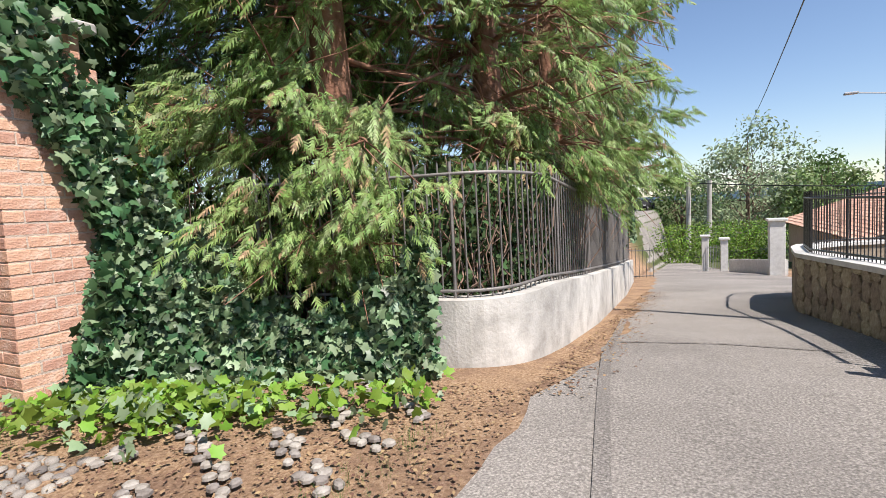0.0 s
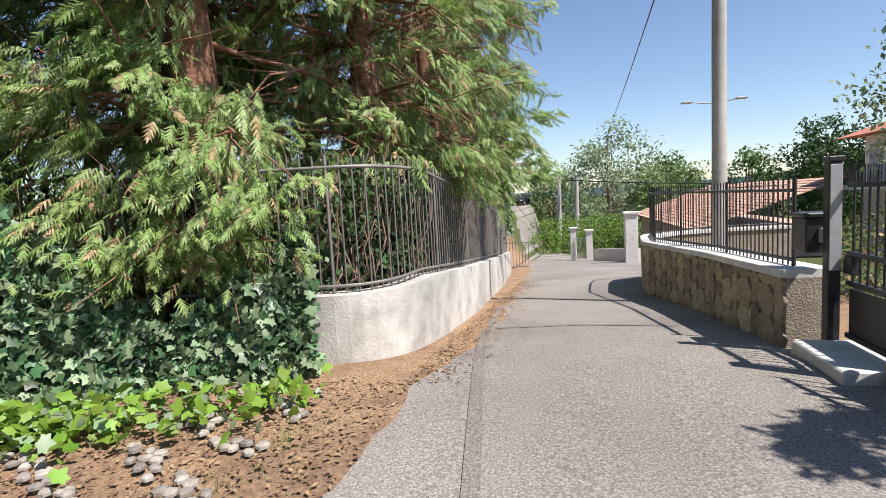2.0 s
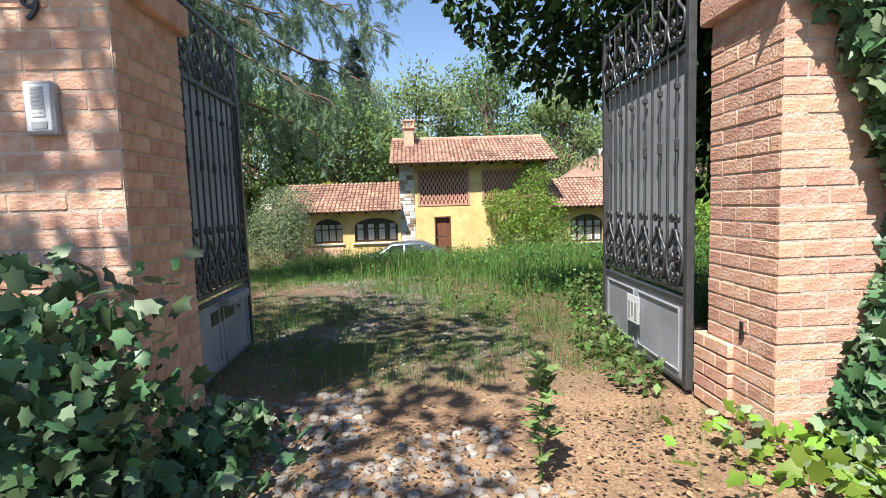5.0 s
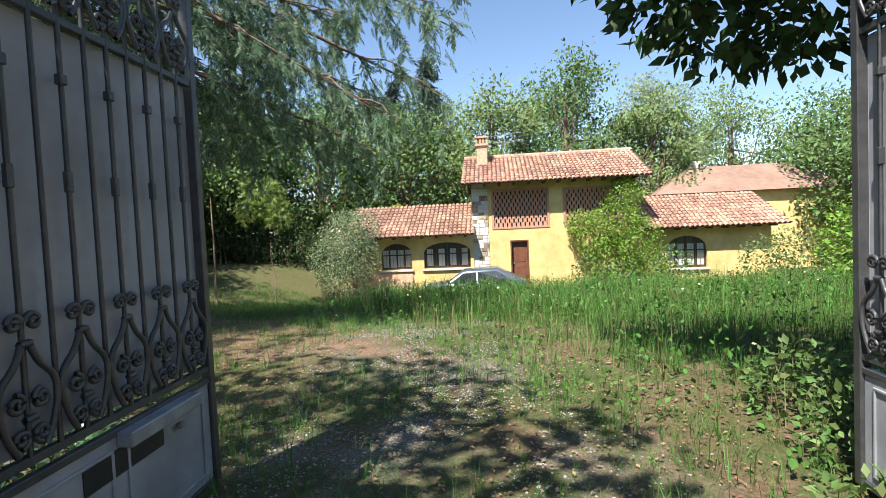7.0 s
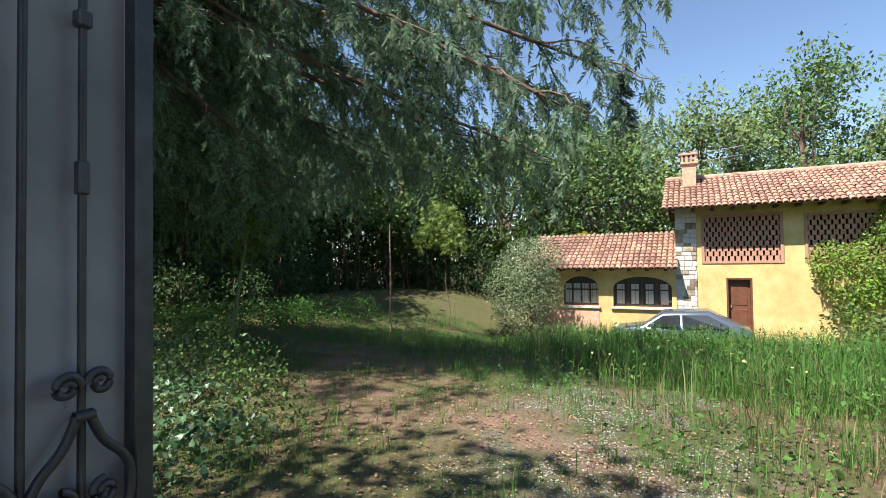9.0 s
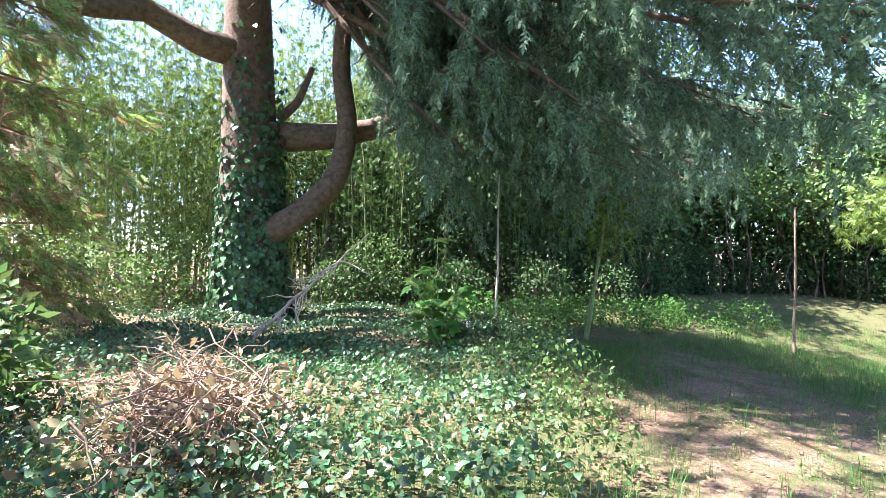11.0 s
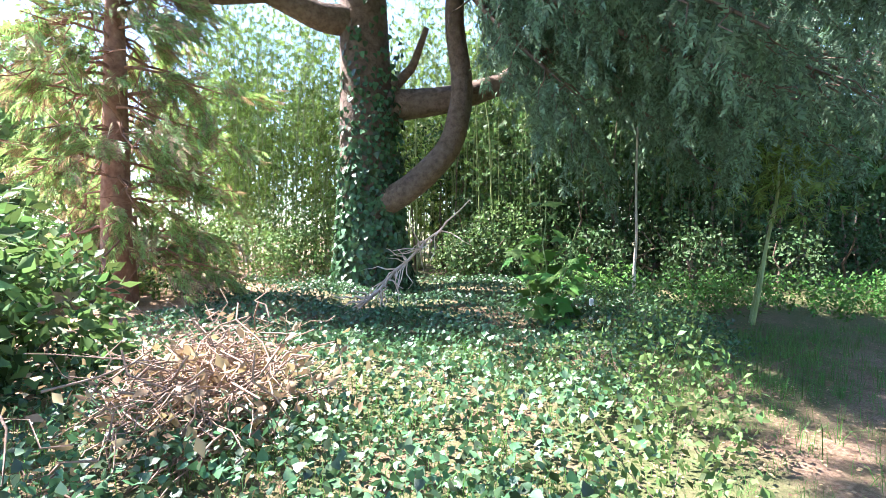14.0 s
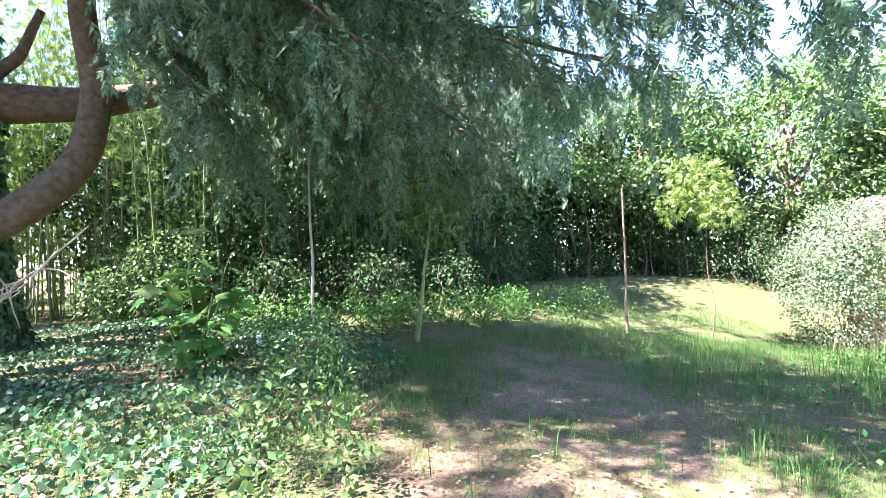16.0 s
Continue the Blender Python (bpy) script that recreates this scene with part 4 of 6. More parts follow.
# a brown-roofed building further back
barn = thing("outbuilding", "low building with a wide brown roof", "building")
bm = bmesh.new()
pts = [(-36, 11.5, 2.7), (-36, 22, 2.7), (-42, 22, 2.7), (-42, 11.5, 2.7), (-39, 14.5, 4.4), (-39, 20, 4.4)]
vs = [bm.verts.new(p) for p in pts]
for q in ((0, 1, 5, 4), (1, 2, 5), (2, 3, 4, 5), (3, 0, 4), (3, 2, 1, 0)):
    bm.faces.new([vs[i] for i in q])
part("roof", bm, M["roof_brown"], barn)
part("wall", box(-41.6, -36.4, 12, 21.6, -2, 2.68), M["ochre"], barn)
part("vent", box(-39.2, -38.8, 14.6, 15.1, 4.3, 4.75, bevel=0.02), M["cap_stone"], barn)


# ---- parked car by the house ----
def car(name, label, at, rz, paint):
    tg = thing(name, label, "car", at=at, rz=rz)
    prof = [(-2.1, 0.35), (-2.15, 0.62), (-2.0, 0.80), (-1.1, 0.92), (-0.45, 1.38), (0.9, 1.45), (1.75, 1.02), (2.05, 0.92), (2.12, 0.55), (2.05, 0.30)]
    bm = bmesh.new()
    rings = []
    for y, inset in ((-0.82, 0.06), (-0.78, 0.0), (0.78, 0.0), (0.82, 0.06)):
        rings.append([bm.verts.new((x * (1 - inset * 0.2), y * (0.86 if z > 1.0 else 1.0), z - inset * (z > 1.2))) for x, z in prof])
    for a, b in zip(rings, rings[1:]):
        for i in range(len(prof)):
            j = (i + 1) % len(prof)
            bm.faces.new((a[i], a[j], b[j], b[i]))
    bm.faces.new(rings[0][::-1])
    bm.faces.new(rings[-1])
    bmesh.ops.recalc_face_normals(bm, faces=bm.faces)
    part("body", bm, paint, tg, flat=False)
    for s in (-1, 1):
        for pts_ in ([(-0.98, 0.94), (-0.45, 1.30), (0.05, 1.33), (0.05, 0.94)], [(0.12, 0.94), (0.12, 1.33), (0.85, 1.35), (1.45, 1.02), (1.3, 0.94)]):
            bm = bmesh.new()
            vs_ = [bm.verts.new((x, s * (0.835 if z < 1.0 else 0.735), z)) for x, z in pts_]
            fc = bm.faces.new(vs_ if s < 0 else vs_[::-1])
            bmesh.ops.solidify(bm, geom=[fc], thickness=0.015)
            part("window", bm, M["glass"], tg)
        for x in (-1.35, 1.35):
            wh = part("wheel", bmesh.new(), None, tg)
            tb = Tubes(20).add([(x, s * 0.66, 0.31), (x, s * 0.70, 0.31), (x, s * 0.84, 0.31), (x, s * 0.86, 0.31)], np.array([0.26, 0.31, 0.31, 0.26]))
            put("tyre", tb.mesh("tyre"), M["tyre"], wh, flat=False)
            tb = Tubes(16).add([(x, s * 0.80, 0.31), (x, s * 0.865, 0.31), (x, s * 0.868, 0.31)], np.array([0.20, 0.20, 0.02]))
            put("rim", tb.mesh("rim"), M["bright_iron"], wh, flat=False)
        part("tail_lamp", box(2.0, 2.11, min(s * 0.55, s * 0.78), max(s * 0.55, s * 0.78), 0.72, 0.90, bevel=0.01), M["lamp_red"], tg)
        part("headlight", box(-2.14, -1.98, min(s * 0.5, s * 0.78), max(s * 0.5, s * 0.78), 0.62, 0.76, bevel=0.01), M["white_plastic"], tg)
        part("mirror", box(-0.85, -0.70, min(s * 0.83, s * 0.98), max(s * 0.83, s * 0.98), 0.94, 1.06, bevel=0.02), paint, tg)
    return tg


car("parked_car", "silver-grey hatchback parked in tall grass by the house", (HX + 2.3, 1.45, gz(HX + 2.3, 1.45)), 90, M["car_paint"])
car("distant_car", "dark grey car standing at the end of the lane", (-8.3, 71, gz(-8.3, 71)), 80, M["tyre"])

# ---- down the lane and across it ----
def white_post(x, y, h, w=0.32):
    tg = thing("entrance_pillar", "pale stone entrance pillar with flat cap", "gate pillar", "pale pillars down the lane")
    b = gz(x, y)
    part("shaft", box(x - w / 2, x + w / 2, y - w / 2, y + w / 2, b - 0.2, b + h, bevel=0.015), M["cap_stone"], tg)
    part("cap", box(x - w / 2 - 0.07, x + w / 2 + 0.07, y - w / 2 - 0.07, y + w / 2 + 0.07, b + h, b + h + 0.10, bevel=0.02), M["cap_stone"], tg)


white_post(0.05, 24.6, 2.05, 0.5)
white_post(-2.2, 31.0, 1.75)
white_post(-1.4, 30.0, 1.55)
low_line = resample([(0.3, 24.6), (-0.2, 27), (-1.2, 29.6)], 0.5)
tagged(put("wall_northeast", wall_run(low_line, ground_z(low_line[:, 0], low_line[:, 1]) - 0.3, ground_z(low_line[:, 0], low_line[:, 1]) + 0.6, 0.25), M["cap_stone"]), "low pale wall between entrance pillars", "wall", kind="structure")
fence("far_gate", "grey metal gate between pale pillars", [(-2.1, 30.8), (-1.5, 30.1)], lambda p: ground_z(p[:, 0], p[:, 1]) + 0.1, lambda p: ground_z(p[:, 0], p[:, 1]) + 1.3, 0.1, 0.012, M["grey_paint"])
fence("far_gate", "pale metal gate standing open beside the lane", [(-4.75, 20.6), (-3.9, 21.3)], lambda p: ground_z(p[:, 0], p[:, 1]) + 0.1, lambda p: ground_z(p[:, 0], p[:, 1]) + 1.15, 0.14, 0.010, M["iron"])
for x in (-3.1, -1.6):
    py_ = thing("pylon", "slim concrete cable pylon", "utility pole", "concrete pylons")
    put("shaft", Tubes(6).add([(x, 48, -3), (x + 0.1, 48, 2.6)], 0.22, 0.16).mesh("shaft"), M["pole"], py_)
wire((-3.0, 48, 2.5), (26, 30, 1.0), 0.6, 0.05)
lampost = thing("street_lamp", "slim grey street lamp with two arms", "street lamp")
put("pole", Tubes(6).add([(4.5, 29.4, gz(4.5, 29.4) - 0.2), (4.5, 29.4, 5.2)], 0.07, 0.05).mesh("pole"), M["grey_paint"], lampost)
for sx in (-1, 1):
    put("arm", Tubes(5).add([(4.5, 29.4, 5.15), (4.5 + sx * 1.0, 29.4, 5.3)], 0.03).mesh("arm"), M["grey_paint"], lampost)
    part("head", box(4.5 + sx * 1.2 - 0.25, 4.5 + sx * 1.2 + 0.25, 29.28, 29.52, 5.26, 5.36, bevel=0.03), M["grey_paint"], lampost)
# red roofed building below the lane
red = thing("red_roof_house", "low house with a red tiled roof", "house")
tiled_roof("red", red, 27, 47, 3.0, -0.8, 9.0, 1.25)
part("wall", box(3.6, 9, 27.2, 46.8, -6, -0.75), M["pink_wall"], red)
# white villa
villa = thing("villa", "white villa with a terracotta roof and balcony", "house")
part("wall", box(9.9, 18, 24.2, 27.6, -3, 3.0), M["white_wall"], villa)
part("balcony", box(8.9, 9.89, 24.3, 27.5, 0.75, 0.95), M["white_wall"], villa)
part("shutter", box(9.85, 9.89, 26.4, 27.2, 1.1, 2.6), M["grey_paint"], villa)
part("window", box(9.85, 9.89, 24.6, 25.6, 1.1, 2.6), M["glass"], villa, "dark window")
bm = bmesh.new()
pts = [(9.0, 23.6, 2.95), (19, 23.6, 2.95), (19, 28.2, 2.95), (9.0, 28.2, 2.95), (11.3, 25.9, 3.9), (17, 25.9, 3.9)]
vs = [bm.verts.new(p) for p in pts]
for q in ((0, 1, 5, 4), (1, 2, 5), (2, 3, 4, 5), (3, 0, 4), (3, 2, 1, 0)):
    bm.faces.new([vs[i] for i in q])
part("roof", bm, M["roof_red"], villa)
rr = [put("rail", Tubes(4).add([(8.95, 24.4 + i * 0.18, 0.95), (8.95, 24.4 + i * 0.18, 1.75)], 0.02).mesh("rail"), M["iron"], villa) for i in range(18)]
# hills on the horizon, distance haze painted in as their blue
t = np.linspace(-1.2, 1.2, 60)
hv, hf = [], []
for i, a in enumerate(t):
    h = 22 + 22 * math.sin(a * 4.0 - 1.0) + 8 * math.sin(a * 11 + 1)
    x, y = 1500 * math.sin(a), 1500 * math.cos(a)
    hv += [(x, y, -30), (x, y, max(10, h))]
    if i:
        hf.append((2 * i - 2, 2 * i, 2 * i + 1, 2 * i - 1))
tagged(put("backdrop", mesh_of("hills", hv, np.array(hf)), M["hazed_hill"]), "hazy blue hills on the horizon", "hills", kind="structure")

# ---- trees and plants ----
def bent(a, b, n=6, wob=0.1, droop=0.0):
    a, b = np.array(a, float), np.array(b, float)
    t = np.linspace(0, 1, n)
    p = a[None] * (1 - t[:, None]) + b[None] * t[:, None]
    p[1:-1] += rng.normal(0, wob, (n - 2, 3)) * np.array([1, 1, 0.6])
    p[:, 2] -= droop * t ** 2
    return p


def hanging_conifer(label, x, y, height, reach, limbs, sprays, low, clip=None, size=0.2, seed=1, dry_share=0.045, twigs=5):
    """A scale-leaved conifer: reddish trunk, drooping limbs, flat hanging sprays, some dry."""
    r = np.random.default_rng(seed)
    tg = thing("conifer_tree", label, "tree", "conifers behind the fence")
    b = gz(x, y)
    put("trunk", Tubes(10).add([(x, y, b - 0.3), (x + 0.05, y, b + 1.5), (x - 0.05, y + 0.05, b + height * 0.6), (x, y, b + height)], np.array([0.30, 0.24, 0.14, 0.03])).mesh("trunk"), M["red_bark"], tg, flat=False)
    tb = Tubes(4)
    C, D, U = [], [], []
    for i in range(limbs):
        h = low + (height - low) * (i / limbs) ** 1.15
        a = r.uniform(0, 2 * math.pi)
        L = reach * (1 - 0.75 * (max(h, 0) / height) ** 1.5) * r.uniform(0.7, 1.1)
        p0 = np.array((x, y, b + h + 0.5))
        p1 = p0 + np.array((math.cos(a) * L, math.sin(a) * L, r.uniform(-0.3, 0.35) * L))
        path = bent(p0, p1, 7, 0.06, 0.35 * L * 0.5)
        if clip is not None:
            bad = np.nonzero(~on_lane_side(path))[0]
            if len(bad):
                path = path[:bad[0]]
            if len(path) < 3:
                continue
            path = resample(path, max(0.02, np.linalg.norm(np.diff(path, axis=0), axis=1).sum() / 6.01))[:7]
            if len(path) < 7:
                continue
        tb.add(path, 0.035, 0.008)
        for _ in range(twigs):
            k = r.uniform(0.2, 0.95)
            q = path[int(k * 6)]
            tw = bent(q, q + r.normal(0, 0.35, 3) + np.array((math.cos(a), math.sin(a), -0.4)) * 0.35, 4, 0.04)
            tb.add(tw, 0.010, 0.003)
        m = int(sprays / limbs)
        nc = max(3, m // 34)
        kc = np.clip(r.beta(2.4, 1.1, nc), 0.2, 1)
        cc = np.stack([np.interp(kc, np.linspace(0, 1, 7), path[:, j]) for j in range(3)], -1) + r.normal(0, 1, (nc, 3)) * np.array([0.26, 0.26, 0.2])
        dc = np.array((math.cos(a), math.sin(a), -0.8)) + r.normal(0, 0.45, (nc, 3))
        uc = r.normal(0, 0.35, (nc, 3)) + np.array((0.7, -0.5, 0.7))
        pick = r.integers(0, nc, m)
        run = np.abs(r.normal(0, 0.24, m))[:, None]
        C.append(cc[pick] + unit(dc[pick]) * run + r.normal(0, 0.055, (m, 3)) * np.array((1, 1, 0.7)) * (1 + 3 * run))
        D.append(dc[pick] + r.normal(0, 0.38, (m, 3)) + np.array((0, 0, -0.2)))
        U.append(uc[pick] + r.normal(0, 0.25, (m, 3)))
    C, D, U = np.concatenate(C), np.concatenate(D), np.concatenate(U)
    if clip is not None:
        keep = clip(C)
        C, D, U = C[keep], D[keep], U[keep]
    dry = r.random(len(C)) < dry_share
    put("branchwork", tb.mesh("limbs"), M["red_bark"], tg)
    s = r.uniform(0.7, 1.3, len(C)) * size
    put("crown", scatter("crown", *SPRAY, C[~dry], D[~dry], U[~dry], s[~dry]), M["conifer"], tg)
    put("dry_sprays", scatter("dry", *SPRAY, C[dry], D[dry], U[dry], s[dry]), M["conifer_brown"], tg, "dry brown sprays")
    return tg


def on_lane_side(C):
    out = C[:, 0] > np.interp(C[:, 1], [3, 6, 8, 14, 20, 26], [-5.2, -4.3, -3.3, -2.6, -3.0, -3.6])
    low = (C[:, 0] > -4.6) & (C[:, 1] > 5.5) & (C[:, 2] < 1.5)
    gate = ((C[:, 0] < -6.2) & (C[:, 1] < 4.9)) | (C[:, 1] - (5.05 + 0.5 * (C[:, 0] + 6.75)) < -0.45)
    return ~(out | low | gate)


def off_lane(C):
    fence_top = 1.45 - 0.09 * np.clip(C[:, 1] - 7, 0, 30)
    out = C[:, 0] > np.interp(C[:, 1], [3, 6, 8, 14, 20, 26], [-5.2, -4.3, -3.3, -2.6, -3.0, -3.6])
    low = (C[:, 2] < fence_top) & (C[:, 1] > 5.8) & (C[:, 0] > -5.0)
    gate = (C[:, 0] < -6.2) & (C[:, 1] < 4.9) & (C[:, 2] < 2.9)
    ahead = C[:, 1] - (5.05 + 0.5 * (C[:, 0] + 6.75))
    gate |= (ahead < -0.72) | ((ahead < 0.0) & (C[:, 2] < 0.5 + 0.5 * np.sin(C[:, 0] * 3.0) ** 2))
    near = (np.abs(C[:, 0] + 7.1) < 0.5) & (np.abs(C[:, 1] - 4.3) < 0.5)
    return ~(out | low | gate | near)


hanging_conifer("green conifer hanging over the ivy wall", -6.1, 6.6, 8.0, 2.6, 130, 36000, 0.0, off_lane, 0.14, 1, 0.07, 6)
hanging_conifer("tall green conifer with bare reddish twigs", -5.2, 8.8, 9.0, 2.9, 110, 19000, 1.4, off_lane, 0.165, 2, 0.12, 14)
hanging_conifer("tall green conifer behind the iron fence", -5.1, 11.8, 9.5, 3.1, 90, 14000, 0.9, off_lane, 0.20, 3, 0.06, 8)
hanging_conifer("tall green conifer behind the iron fence", -5.5, 15.5, 9.0, 3.0, 80, 10000, 0.2, off_lane, 0.23, 4)
hanging_conifer("tall green conifer behind the iron fence", -6.0, 20.0, 8.0, 2.8, 70, 6500, -0.6, off_lane, 0.26, 5)
hanging_conifer("green conifer behind the gate pillar", -7.7, 7.6, 8.0, 2.3, 70, 6000, 1.0, off_lane, 0.2, 6)


def leafy_tree(label, x, y, height, radius, leaves, mat_, size, seed, name="tree", group="", trunk_r=0.2, crown_from=0.3, squash=1.0, droop=0.0, template=LEAF, base=None):
    """A broadleaf: trunk, limbs, and a crown of many clumps of leaves with gaps."""
    r = np.random.default_rng(seed)
    tg = thing(name, label, "tree", group)
    b = gz(x, y) if base is None else base
    zc = height * (crown_from + (1 - crown_from) * 0.5)
    rz_ = height * (1 - crown_from) * 0.5 * squash
    tb = Tubes(6)
    tb.add([(x, y, b - 0.3), (x + r.normal(0, 0.1), y, b + height * 0.4), (x, y, b + height * 0.85)], np.array([trunk_r, trunk_r * 0.7, trunk_r * 0.15]))
    put("trunk", tb.mesh("trunk"), M["bark"], tg, flat=False)
    lb = Tubes(4)
    nclump = max(18, int(leaves / 130))
    u = unit(r.normal(0, 1, (nclump, 3)))
    rad = r.uniform(0.35, 1.0, nclump) ** 0.5
    cl = np.array((x, y, b + zc)) + u * rad[:, None] * np.array((radius, radius, rz_)) * r.uniform(0.82, 1.1, (nclump, 1))
    for c in cl[::max(1, nclump // 22)]:
        lb.add(bent((x, y, b + height * r.uniform(crown_from * 0.8, 0.7)), c, 5, 0.1 * radius * 0.5), trunk_r * 0.3, 0.01)
    put("branchwork", lb.mesh("limbs"), M["bark"], tg)
    per = leaves // nclump
    cs = radius * 0.30
    C = np.repeat(cl, per, 0) + np.clip(r.normal(0, 1, (nclump * per, 3)), -1.7, 1.7) * cs * np.array((0.6, 0.6, 0.45))
    C[:, 2] -= droop * np.abs(r.normal(0, 1, len(C)))
    C[:, 2] = np.maximum(C[:, 2], ground_z(C[:, 0], C[:, 1]) + 0.05 if base is None else base)
    D = r.normal(0, 1, C.shape) + np.array((0, 0, -0.5 - droop * 2))
    U = r.normal(0, 0.6, C.shape) + np.array((0.7, -0.25, 0.75))
    put("crown", scatter("crown", *template, C, D, U, r.uniform(0.7, 1.3, len(C)) * size), mat_, tg)
    return tg


# woods behind the house
for i, (x, y, h, rad, mt, lab) in enumerate((
        (-38, -3, 8.0, 3.4, "leaf", "dense green tree behind the house"), (-39, 2.5, 9.0, 3.2, "light_leaf", "pale green tree behind the house"),
        (-42, 7.5, 11.0, 3.6, "leaf", "tall round green tree behind the house"), (-40, 12.5, 8.5, 2.6, "light_leaf", "pale green tree behind the house"),
        (-48, 15, 11.5, 3.6, "silver_leaf", "drooping pale willow behind the house"), (-50, 22, 10.0, 4.0, "light_leaf", "pale tree beyond the outbuilding"),
        (-44, 27, 9.5, 4.4, "leaf", "green tree beyond the outbuilding"), (-36, 22, 6.5, 3.4, "leaf", "green tree beside the garden"),
        (-36, -8, 7.0, 3.2, "leaf", "green tree beside the house"),
        (-33, -13, 7.0, 3.4, "leaf", "green tree at the lawn edge"), (-54, 8, 12, 4.5, "leaf", "tall green tree in the woods"),
        (-52, -2, 11, 4.5, "light_leaf", "pale green tree in the woods"), (-48, -10, 10, 4.5, "leaf", "green tree in the woods"))):
    leafy_tree(lab, x, y, h * 1.25 + 0.8, rad * 1.08, 10500, M[mt], 0.25, 40 + i, group="woods behind the house", crown_from=0.12, droop=0.5 if mt == "silver_leaf" else 0.0, template=BAMBOO if mt == "silver_leaf" else LEAF, trunk_r=0.3)
leafy_tree("yellow flowering shrub behind the house", -34, -2.2, 5.0, 1.6, 3000, M["yellow_leaf"], 0.25, 70, name="shrub", crown_from=0.1)
leafy_tree("bushy hedge behind the low roof", -33.0, -1.5, 4.4, 2.2, 3500, M["bright_leaf"], 0.2, 71, name="shrub", crown_from=0.1)
leafy_tree("bushy hedge behind the low roof", -33.0, 0.4, 4.3, 2.0, 2600, M["light_leaf"], 0.2, 72, name="shrub", crown_from=0.1)


def spire(label, x, y, h, rad, n, mat_, seed, size=0.3, group=""):
    """A spire-shaped conifer: whorled limbs with sprays."""
    r = np.random.default_rng(seed)
    tg = thing("spruce_tree", label, "tree", group)
    b = gz(x, y)
    put("trunk", Tubes(8).add([(x, y, b - 0.2), (x, y, b + h)], 0.22, 0.02).mesh("trunk"), M["bark"], tg)
    tb = Tubes(3)
    C, D = [], []
    levels = 26
    for k in range(levels):
        z = 0.08 + 0.9 * k / levels
        for j in range(7):
            a = r.uniform(0, 6.283)
            L = rad * (1 - z) * r.uniform(0.7, 1.15) + 0.1
            p = bent((x, y, b + h * z), (x + math.cos(a) * L, y + math.sin(a) * L, b + h * z - 0.25 * L), 4, 0.03)
            tb.add(p, 0.025, 0.005)
            m = max(4, int(n / levels / 7 * (1.6 - z)))
            t = r.uniform(0.15, 1, m)
            C.append(p[0] * (1 - t[:, None]) + p[-1] * t[:, None] + r.normal(0, 0.10, (m, 3)))
            D.append(np.array((math.cos(a), math.sin(a), -0.3)) + r.normal(0, 0.4, (m, 3)))
    put("branchwork", tb.mesh("limbs"), M["bark"], tg)
    C, D = np.concatenate(C), np.concatenate(D)
    put("crown", scatter("crown", *CEDAR, C, D, np.array((0, 0, 1.0)) + r.normal(0, 0.3, C.shape), r.uniform(0.7, 1.3, len(C)) * size), mat_, tg)


spire("bluish spruce rising behind the house", -44, -2.2, 16.0, 2.8, 7000, M["blue_leaf"], 81, 0.45)
spire("bluish spruce rising behind the house", -46, -5.2, 14.0, 2.5, 6000, M["blue_leaf"], 82, 0.45)
spire("small light green spruce by the garden", -36, -4.2, 6.5, 1.2, 3000, M["light_leaf"], 83, 0.3)

# vine over the right half of the facade, bush beside the left wing
def bush(label, name, blobs, n, mat_, size, seed, template=LEAF, stems=10, mat2=None):
    """A shrub: stems from the ground and leaves over several uneven lobes (x, y, z, radius)."""
    r = np.random.default_rng(seed)
    tg = thing(name, label, "shrub")
    B = np.array(blobs, float)
    w = B[:, 3] ** 2
    pick = r.choice(len(B), n, p=w / w.sum())
    u = unit(r.normal(0, 1, (n, 3)))
    C = B[pick, :3] + u * (B[pick, 3] * r.uniform(0.45, 1.08, n) ** 0.6)[:, None]
    keep = C[:, 2] > ground_z(C[:, 0], C[:, 1]) + 0.02
    C, u = C[keep], u[keep]
    D = u + r.normal(0, 0.8, C.shape) + np.array((0, 0, -0.4))
    for i in range(stems):
        q = B[i % len(B)]
        a = (q[0] + r.normal(0, 0.25 * q[3]), q[1] + r.normal(0, 0.25 * q[3]))
        put("stem", Tubes(4).add(bent((*a, gz(*a) - 0.05), q[:3] + r.normal(0, 0.5, 3) * q[3], 5, 0.08 * q[3]), 0.02, 0.005).mesh("stem"), M["bark"], tg)
    s = r.uniform(0.6, 1.35, len(C)) * size
    U = u + r.normal(0, 0.4, C.shape)
    if mat2:
        sel = r.random(len(C)) < 0.22
        put("young_leaves", scatter("young", *template, C[sel], D[sel], U[sel], s[sel]), mat2, tg)
        C, D, U, s = C[~sel], D[~sel], U[~sel], s[~sel]
    put("foliage", scatter("leaves", *template, C, D, U, s), mat_, tg)
    return tg


bush("bright green climbing vine over the facade", "climbing_vine", [(-29.1, 8.0, 2.4, 0.8), (-29.0, 7.6, 1.3, 1.1), (-28.9, 6.6, 0.8, 1.0), (-28.9, 8.4, 0.5, 1.1), (-28.9, 7.4, -0.3, 1.2), (-28.8, 8.9, -0.7, 0.9), (-29.1, 7.9, 3.0, 0.4), (-28.9, 6.0, 1.3, 0.6)], 13000, M["bright_leaf"], 0.11, 90, mat2=M["light_leaf"])
bush("round silvery shrub at the house corner", "shrub", [(-28.4, -4.3, 1.1, 1.2), (-28.2, -3.8, 0.3, 1.1), (-28.3, -4.9, 0.2, 1.1), (-28.2, -4.4, -0.7, 1.2), (-28.4, -3.6, 1.5, 0.9), (-28.6, -4.2, 1.8, 0.6)], 15000, M["silver_leaf"], 0.085, 91, mat2=M["dark_leaf"])
